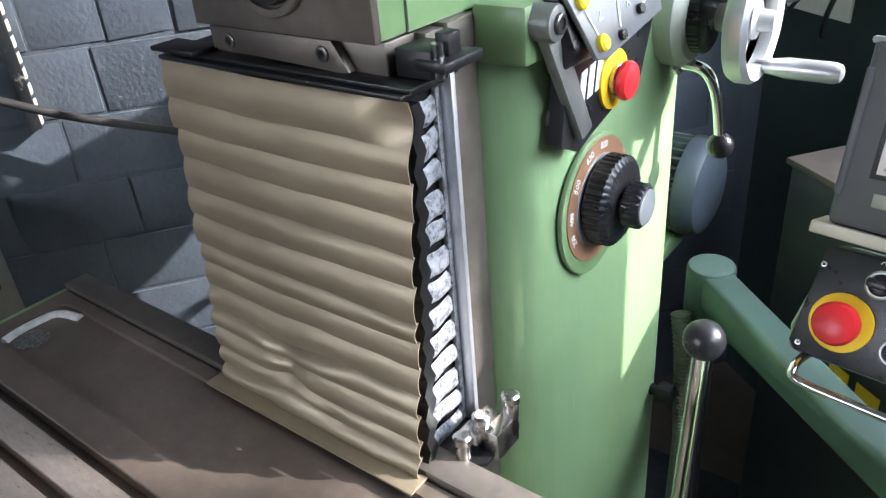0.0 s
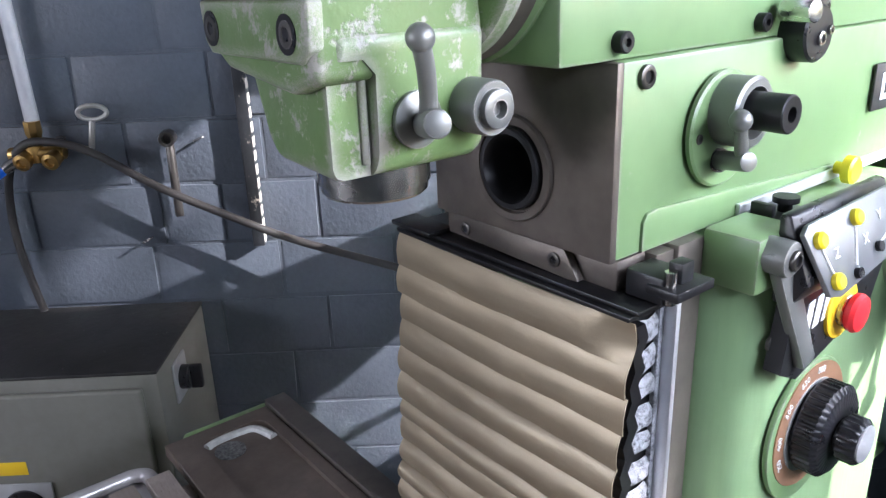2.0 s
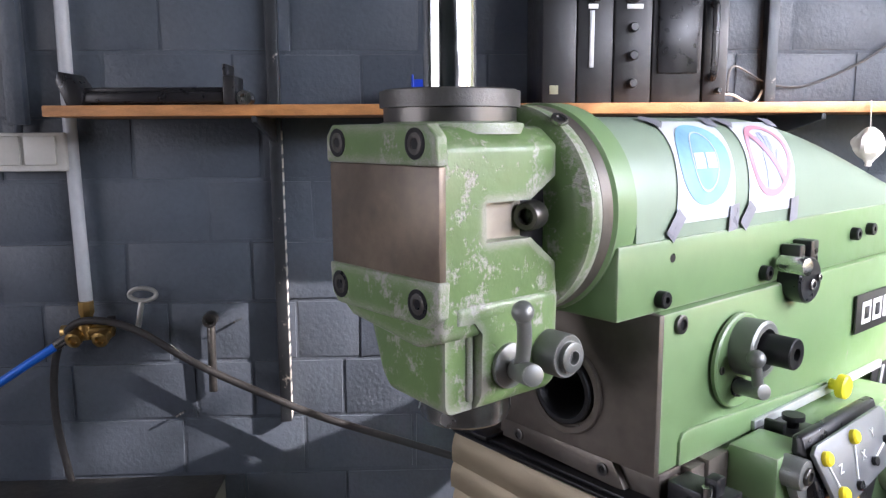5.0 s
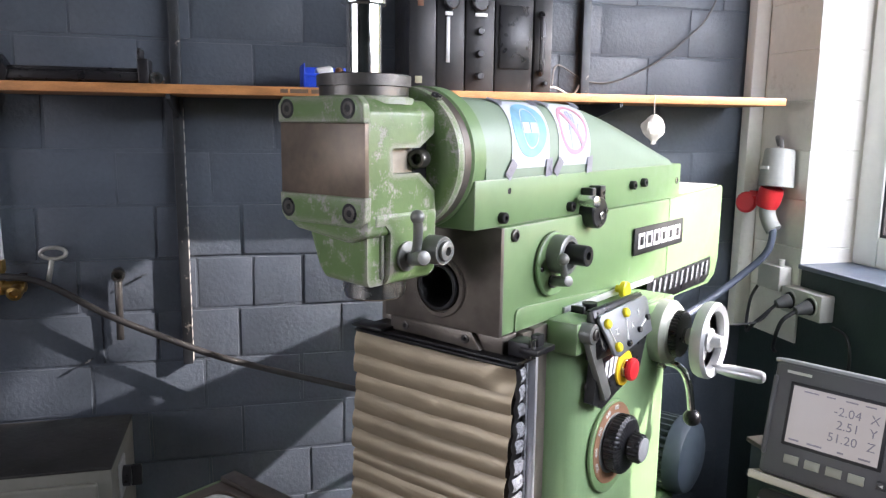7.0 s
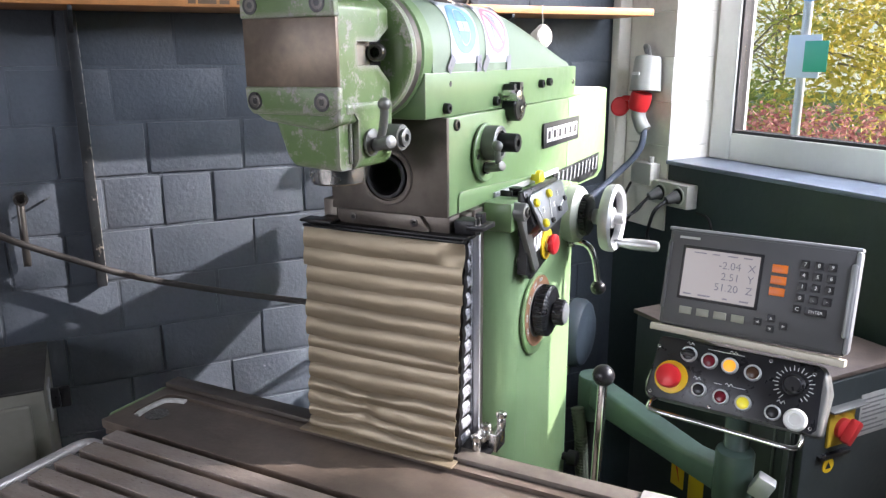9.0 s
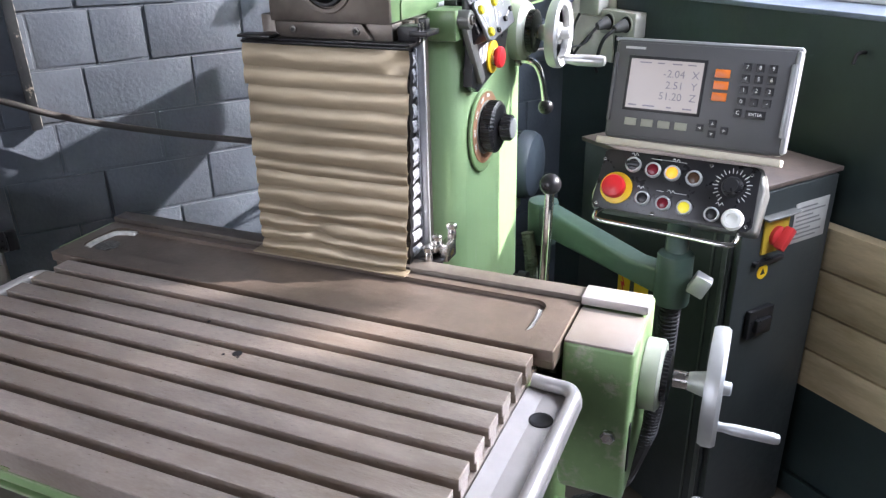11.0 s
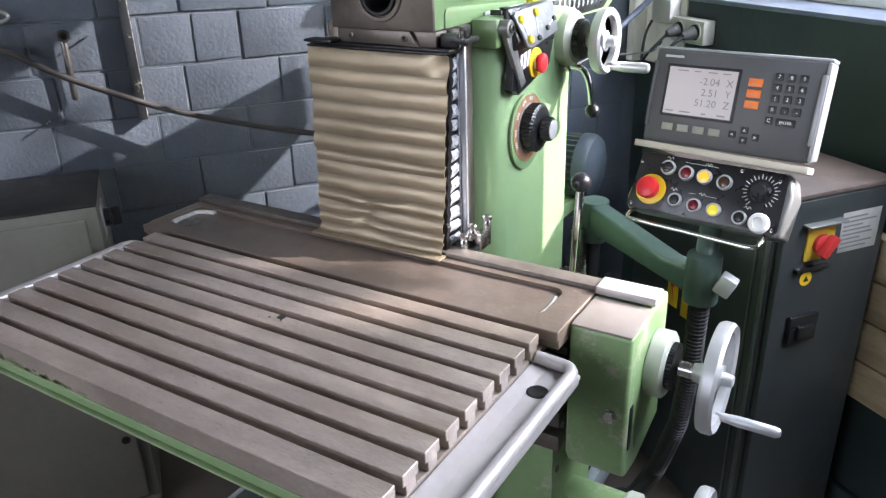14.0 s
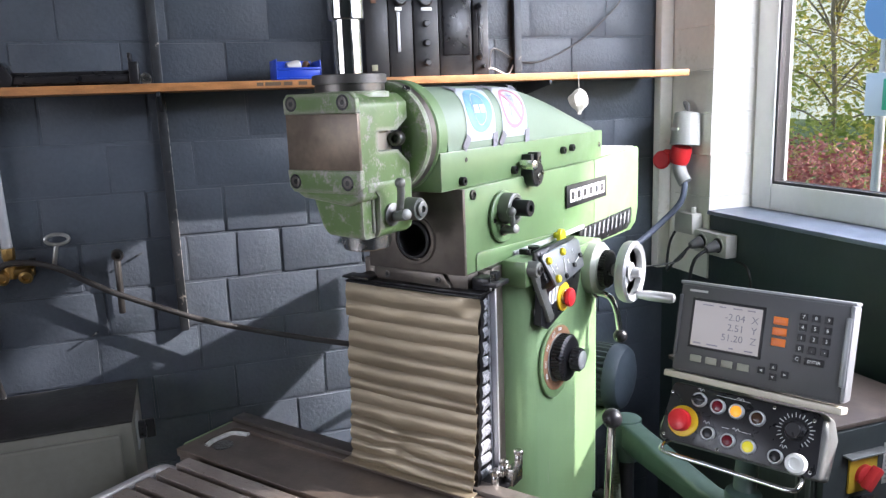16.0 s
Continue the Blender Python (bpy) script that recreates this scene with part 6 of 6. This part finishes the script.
for a, b, z0, z1, ma in ((0.195, 0.212, 1.738, 1.746, white_print), (0.262, 0.29, 1.738, 1.746, white_print), (0.198, 0.206, 1.64, 1.735, alu), (0.13, 0.145, 1.595, 1.61, mat("olive_label", (0.3, 0.3, 0.2), 0.6)), (0.135, 0.148, 1.755, 1.775, mat("brown_label", (0.2, 0.09, 0.05), 0.6)),
                         (0.348, 0.356, 1.66, 1.75, grey_print), (0.345, 0.352, 1.635, 1.655, grey_print)):
    part("label_strip", Solid().box(a, b, 1.2355, 1.2378, z0, z1, 0.0003), ma, radio, m=ROOM)
part("cassette_door", Solid().box(0.318, 0.388, 1.234, 1.2398, 1.63, 1.765, 0.002), black, radio, m=ROOM)
part("carry_handle", Solid().tube([(0.412, 1.238, 1.625), (0.412, 1.222, 1.63), (0.412, 1.222, 1.74), (0.412, 1.238, 1.745)], 0.006, 8), black, radio, m=ROOM)
for z in (1.607, 1.775):
    part("strap_button", Solid().lathe([(0.009, 0), (0.009, 0.006), (0.006, 0.008)], (0.4425, 1.27, z), (1, 0, 0), 16), steel, radio, m=ROOM)

blue = mat("blue_plastic", (0.02, 0.07, 0.55), 0.35, vary=0.08, bump=0.01)
bx = thing("storage_bin", room(-0.055, 1.23, 1.579), "small blue plastic bin holding fittings", "storage bin")
part("bin", Solid().box(-0.108, -0.004, 1.19, 1.31, 1.579, 1.583, 0.001).box(-0.108, -0.105, 1.19, 1.31, 1.583, 1.626, 0.001).box(-0.007, -0.004, 1.19, 1.31, 1.583, 1.622, 0.001).box(-0.105, -0.007, 1.19, 1.193, 1.583, 1.604, 0.001).box(-0.105, -0.007, 1.307, 1.31, 1.583, 1.626, 0.001), blue, bx, m=ROOM)
part("bin_lip", Solid().box(-0.108, -0.004, 1.186, 1.191, 1.6, 1.606, 0.001), blue, bx, m=ROOM)
single("pipe_fitting", Solid().lathe([(0.011, 0), (0.013, 0.004), (0.013, 0.03), (0.01, 0.034)], (-0.08, 1.22, 1.606), (1, 0.2, 0.2), 18), plain("white_fitting", (0.75, 0.74, 0.7), 0.4), "white plastic pipe fitting lying in the bin", "fitting", m=ROOM)
single("pipe_fitting", Solid().lathe([(0.008, 0), (0.009, 0.016), (0.006, 0.02)], (-0.035, 1.235, 1.602), (0.3, 0.2, 1), 14), mat("brown_fitting", (0.2, 0.1, 0.05), 0.4, 0.4), "small brown fitting lying in the bin", "fitting", m=ROOM)

rk = thing("tool_rack", room(-0.55, 1.28, 1.579), "black metal rack bar lying on the shelf", "rack")
part("bar", Solid().box(-0.68, -0.41, 1.235, 1.275, 1.584, 1.602, 0.003).box(-0.66, -0.42, 1.245, 1.265, 1.602, 1.61, 0.002), black, rk, m=ROOM)
part("bracket", Solid().prism([(-0.7, 1.62), (-0.685, 1.579), (-0.66, 1.579), (-0.655, 1.6), (-0.675, 1.632), (-0.695, 1.636)], "y", 1.23, 1.29, 0.002), black, rk, m=ROOM)
part("bracket", Solid().box(-0.425, -0.405, 1.228, 1.3, 1.579, 1.628, 0.002).box(-0.425, -0.418, 1.23, 1.29, 1.628, 1.648, 0.002), black, rk, m=ROOM)
part("base_tube", Solid().rod((-0.65, 1.25, 1.585), (-0.42, 1.25, 1.585), 0.006), dark_steel, rk, m=ROOM)
single("pipe_socket", Solid().lathe([(0.0125, 0), (0.0125, 0.035), (0.0118, 0.035), (0.007, 0.0352), (0.0065, 0.02)], (-0.391, 1.265, 1.5912), (0, -1, 0), 20), steel, "short steel pipe socket lying on the shelf", "pipe socket", m=ROOM)
bagm = mat("crumpled_white_bag", (0.7, 0.68, 0.62), 0.5, vary=0.1, scale=20, bump=0.05)
bag = thing("hanging_bag", room(0.673, 1.183, 1.47), "small crumpled white bag hanging from the shelf", "bag")


def bag_place(i, j):
    a = i * 2 * math.pi
    r = (0.006 + 0.021 * math.sin(min(1, j * 1.15) * math.pi) ** 0.8) * (1 + 0.35 * noise.noise(Vector((math.cos(a) * 2, math.sin(a) * 2, j * 4))))
    return (0.673 + r * math.cos(a), 1.182 + 0.7 * r * math.sin(a), 1.535 - 0.066 * j)


part("sack", Solid().grid(20, 12, bag_place), bagm, bag, m=ROOM)
part("string", Solid().tube([(0.671, 1.182, 1.58), (0.672, 1.182, 1.555), (0.673, 1.182, 1.53)], 0.0012, 5), wear, bag, m=ROOM)
single("cable", Solid().tube([(0.47, 1.30, 1.6), (0.52, 1.39, 1.655), (0.6, 1.4, 1.62), (0.68, 1.4, 1.62), (0.79, 1.4, 1.668), (0.88, 1.4, 1.735), (0.94, 1.4, 1.8), (1.0, 1.4, 1.95)], 0.0022, 6), mat("grey_cable", (0.1, 0.095, 0.09), 0.5), "thin grey cable slung along the wall", "cable", m=ROOM)
single("cable", Solid().tube([(0.44, 1.32, 1.588), (0.5, 1.36, 1.6), (0.56, 1.39, 1.583), (0.585, 1.4, 1.61)], 0.0025, 6), wear, "short pale cable behind the stereo", "cable", m=ROOM)

# ---- fittings on the back wall ----
pipe_grey = mat("grey_painted_pipe", (0.42, 0.44, 0.46), 0.45, vary=0.08, bump=0.02)
brass = mat("brass", (0.5, 0.33, 0.12), 0.35, 1.0, vary=0.15, bump=0.02)
air = thing("air_line", room(-0.745, 1.38, 1.15), "grey compressed air pipe with brass distributor", "air pipe")
part("pipe", Solid().tube([(-0.748, 1.392, 2.7), (-0.748, 1.392, 1.9), (-0.75, 1.392, 1.5), (-0.746, 1.392, 1.21)], 0.0125, 14), pipe_grey, air, m=ROOM)
part("nut", Solid().lathe([(0.015, 0), (0.015, 0.022), (0.012, 0.028), (0.012, 0.045)], (-0.744, 1.385, 1.212), (0, 0, -1), 8), brass, air, m=ROOM)
part("manifold", Solid().rod((-0.79, 1.375, 1.155), (-0.69, 1.375, 1.155), 0.0125, soft=0.003).lathe([(0.015, 0), (0.015, 0.03)], (-0.744, 1.375, 1.14), (0, 0, 1), 16), brass, air, "brass distributor", m=ROOM)
for u in (-0.755, -0.705):
    part("outlet", Solid().lathe([(0.014, 0), (0.014, 0.014), (0.0155, 0.015), (0.0155, 0.024), (0.009, 0.026), (0.007, 0.02)], (u, 1.368, 1.15), (-0.1, -1, -0.25), 18), brass, air, m=ROOM)
part("coupling", Solid().lathe([(0.009, 0), (0.011, 0.01), (0.011, 0.03), (0.008, 0.034)], (-0.768, 1.36, 1.148), (-0.8, -0.15, -0.5), 16), steel, air, m=ROOM)
part("valve_lever", Solid().box(-0.70, -0.685, 1.37, 1.376, 1.17, 1.185, 0.001), dark_steel, air, m=ROOM)
single("air_hose", Solid().tube([(-0.79, 1.354, 1.134), (-0.84, 1.345, 1.103), (-0.95, 1.33, 1.035), (-1.2, 1.3, 0.9), (-1.5, 1.25, 0.78)], 0.0085, 12), plain("blue_hose", (0.01, 0.13, 0.6), 0.35), "blue compressed air hose on a brass outlet", "hose", m=ROOM)
hose_m = mat("dark_grey_rubber_hose", (0.03, 0.028, 0.027), 0.6, vary=0.15, bump=0.01)
single("rubber_hose", Solid().tube([(-0.8, 1.385, 0.84), (-0.822, 1.39, 0.98), (-0.81, 1.385, 1.1), (-0.765, 1.365, 1.168), (-0.71, 1.362, 1.178), (-0.64, 1.365, 1.155), (-0.53, 1.365, 1.085), (-0.4, 1.36, 1.022), (-0.29, 1.355, 0.975), (-0.1, 1.33, 0.92), (0.1, 1.25, 0.885), (0.3, 1.15, 0.86), (0.4, 1.1, 0.8)], 0.0075, 12), hose_m, "dark grey rubber hose slung along the wall", "hose", m=ROOM)
key_m = mat("galvanised_key", (0.5, 0.5, 0.47), 0.4, 0.8, vary=0.1, bump=0.01)
kt = thing("socket_key", room(-0.645, 1.4, 1.165), "steel key with oval handle hanging on the wall", "key")
part("ring_handle", Solid().tube([(-0.637 + 0.026 * math.cos(a), 1.392, 1.222 + 0.0125 * math.sin(a)) for a in [2 * math.pi * i / 10 for i in range(10)]], 0.0045, 8, 3, closed=True), key_m, kt, m=ROOM)
part("stem", Solid().rod((-0.64, 1.394, 1.211), (-0.652, 1.397, 1.155), 0.0055, soft=0.001), key_m, kt, m=ROOM)
wr = thing("socket_wrench", room(-0.511, 1.39, 1.02), "long steel socket wrench hanging on the wall", "wrench")
part("shank", Solid().rod((-0.509, 1.394, 1.165), (-0.512, 1.397, 1.02), 0.008, soft=0.001), screw_steel, wr, m=ROOM)
part("socket", Solid().lathe([(0.014, 0), (0.0145, 0.026), (0.0135, 0.028), (0.0085, 0.028), (0.008, 0.016)], (-0.508, 1.396, 1.172), (0.1, -1, 0), 20), screw_steel, wr, m=ROOM)
for u, z in ((-0.452, 1.166), (-0.575, 0.975), (0.1, 1.35)):
    single("wall_nail", Solid().rod((u, 1.41, z), (u - 0.01, 1.385, z - 0.002), 0.0022, seg=8), steel, "small nail in the painted wall", "nail", group="nails in the wall", m=ROOM)
white_pl = mat("aged_white_plastic", (0.55, 0.54, 0.5), 0.4, vary=0.06, bump=0.01)
so = thing("light_switch", room(-0.83, 1.39, 1.5), "aged white double light switch on the wall", "switch")
part("box", Solid().box(-0.895, -0.752, 1.368, 1.408, 1.464, 1.536, 0.004), white_pl, so, m=ROOM)
for a in (-0.89, -0.825):
    part("rocker", Solid().box(a, a + 0.058, 1.361, 1.3685, 1.476, 1.53, 0.003), white_pl, so, m=ROOM)
part("cable_duct", Solid().box(-0.862, -0.828, 1.385, 1.4085, 1.55, 2.7, 0.002).tube([(-0.845, 1.395, 1.56), (-0.845, 1.39, 1.535)], 0.008), wall_paint, so, m=ROOM)

# ---- power outlet beside the window ----
pl = thing("power_socket", room(1.07, 1.25, 1.3), "grey industrial wall socket with red plug and cable", "power socket")
psoc = mat("grey_socket_housing", (0.42, 0.43, 0.4), 0.4, vary=0.06, bump=0.01)
part("housing", Solid().lathe([(0.036, 0), (0.043, 0.001), (0.042, 0.012), (0.036, 0.088), (0.033, 0.094), (0.014, 0.097)], (1.058, 1.248, 1.363), (0.1, 0.05, 1), 28), psoc, pl, m=ROOM)
part("badge", Solid().box(1.018, 1.022, 1.23, 1.262, 1.408, 1.416, 0.001), white_print, pl, m=ROOM)
part("plug", Solid().lathe([(0.026, 0), (0.03, 0.012), (0.03, 0.04), (0.027, 0.05)], (1.052, 1.268, 1.312), (0.05, -0.3, 1), 24), red_plastic, pl, "red plug collar", m=ROOM)
part("flap", Solid().lathe([(0.024, 0), (0.0275, 0.002), (0.0275, 0.006), (0.022, 0.01)], (1.03, 1.316, 1.318), (-0.8, -0.45, 0.15), 24), red_plastic, pl, "red socket flap", m=ROOM)
part("hinge", Solid().box(1.03, 1.046, 1.28, 1.312, 1.336, 1.35, 0.003), red_plastic, pl, m=ROOM)
part("elbow", Solid().tube([(1.052, 1.262, 1.318), (1.052, 1.262, 1.295), (1.054, 1.252, 1.272), (1.058, 1.24, 1.255)], 0.02, 16), psoc, pl, m=ROOM)
part("cable", Solid().tube([(1.056, 1.245, 1.265), (1.055, 1.24, 1.235), (1.045, 1.25, 1.19), (1.0, 1.28, 1.13), (0.9, 1.27, 1.07), (0.75, 1.2, 1.03), (0.62, 1.1, 1.0), (0.55, 1.0, 0.95)], 0.009, 12), mat("slate_cable", (0.12, 0.14, 0.19), 0.5), pl, "slate grey rubber cable", m=ROOM)
part("feed_cable", Solid().tube([(1.07, 1.25, 1.455), (1.075, 1.262, 1.48), (1.085, 1.29, 1.485), (1.1, 1.3, 1.465)], 0.005, 8), mat("grey_feed", (0.25, 0.25, 0.24), 0.5), pl, m=ROOM)
jb = thing("junction_box", room(1.08, 1.25, 1.08), "white cable junction boxes with plugged leads", "junction box")
part("box", Solid().box(1.066, 1.103, 1.215, 1.3, 1.1, 1.163, 0.004).rod((1.085, 1.235, 1.163), (1.085, 1.235, 1.18), 0.008), white_pl, jb, m=ROOM)
strip = part("socket_strip", Solid().box(1.07, 1.1095, 1.07, 1.21, 1.055, 1.12, 0.004), white_pl, jb, m=ROOM)
for v in (1.105, 1.175):
    part("socket_well", pipe_ring([(0.026, 0.0), (0.026, 0.003), (0.022, 0.003), (0.021, 0.0)], room(1.07, v, 1.088), ROOM.to_3x3() @ Vector((-1, 0, 0)), 28), white_pl, strip)
    part("socket_floor", Solid().rod((1.0706, v, 1.088), (1.0692, v, 1.088), 0.021), black, strip, m=ROOM)
grey_plug = mat("grey_plug", (0.09, 0.09, 0.09), 0.5)
for v in (1.175, 1.105):
    part("plug", Solid().rod((1.069, v, 1.088), (1.034, v + 0.005, 1.078), 0.018, 0.011, soft=0.003), grey_plug, jb, m=ROOM)
part("lead", Solid().tube([(1.036, 1.11, 1.078), (1.005, 1.12, 1.05), (1.02, 1.16, 0.98), (1.06, 1.2, 0.95)], 0.005, 8), rubber, jb, "black lead", m=ROOM)
part("lead", Solid().tube([(1.036, 1.18, 1.078), (0.995, 1.2, 1.03), (1.0, 1.24, 1.0), (1.05, 1.3, 1.06), (1.07, 1.3, 1.1)], 0.004, 8), rubber, jb, "black lead", m=ROOM)
part("lead", Solid().tube([(1.09, 1.05, 1.05), (1.085, 1.0, 1.04), (1.09, 0.99, 0.98), (1.1, 1.02, 0.9)], 0.004, 8), rubber, jb, "black leads", m=ROOM)
single("cable", Solid().tube([(0.62, 1.06, 1.02), (0.75, 1.12, 1.045), (0.88, 1.16, 1.038), (1.0, 1.2, 1.03), (1.05, 1.22, 1.05)], 0.003, 6), mat("thin_dark_cable", (0.05, 0.05, 0.05), 0.5), "thin dark cable between machine and wall", "cable", m=ROOM)

# ---- blocks of the back wall, laid in courses ----
COURSE, LENGTH, JOINT = 0.1212, 0.245, 0.007
# upright joints that differ from course to course; the rest of each course follows in full lengths
COURSE_JOINTS = {
    2: (-0.4, -0.16), 1: (-0.506, -0.302), 0: (-0.427, -0.241, -0.024), -1: (-0.595, -0.342, -0.218, -0.103, 0.12),
    -2: (-0.548, -0.432, -0.252, -0.011), -3: (-0.579, -0.334, -0.11), -4: (-0.46, -0.25, -0.009), -5: (-0.33, -0.09),
}
block_meshes = {}


def block_mesh(variant, length, proud):
    """A block with uneven, rounded front edges; thickly painted ones stand out less."""
    index = (variant, round(length, 3), proud)
    if index in block_meshes:
        return block_meshes[index]
    rng_ = random.Random(variant * 1000 + round(length * 1000))
    s = Solid().box(0, length - JOINT, -proud, 0.02, 0, COURSE - JOINT, 0.0)
    for v in s.bm.verts:
        v.co += Vector((rng_.uniform(-0.002, 0.002), rng_.uniform(-0.0011, 0.0011), rng_.uniform(-0.0022, 0.0022)))
    front = [e for e in s.bm.edges if all(v.co.y < 0 for v in e.verts)]
    bmesh.ops.bevel(s.bm, geom=front, offset=min(0.0045, proud * 0.8), segments=2, profile=0.6, affect="EDGES")
    block_meshes[index] = mesh_of("block", s, wall_paint)
    return block_meshes[index]


brng = random.Random(3)
for row in range(-9, 10):
    z = 1.2 + row * COURSE
    if z < 0.0 or z > 2.3:
        continue
    joints = list(COURSE_JOINTS.get(row, (-0.33 + 0.11 * (row % 2) + brng.uniform(-0.03, 0.03),)))
    while joints[0] > -1.7:
        joints.insert(0, joints[0] - LENGTH)
    while joints[-1] < 1.0:
        joints.append(min(1.066, joints[-1] + LENGTH))
    for a, b in zip(joints, joints[1:]):
        if b - a < 0.04:
            continue
        ob = new("block", block_mesh(brng.randrange(3), b - a, 0.0042 if row < 1 else 0.0026))
        ob.parent = wall_north
        ob.matrix_basis = ROOM @ Matrix.Translation((a + JOINT / 2, 1.4175 + brng.uniform(-0.0009, 0.0009), z + JOINT / 2))
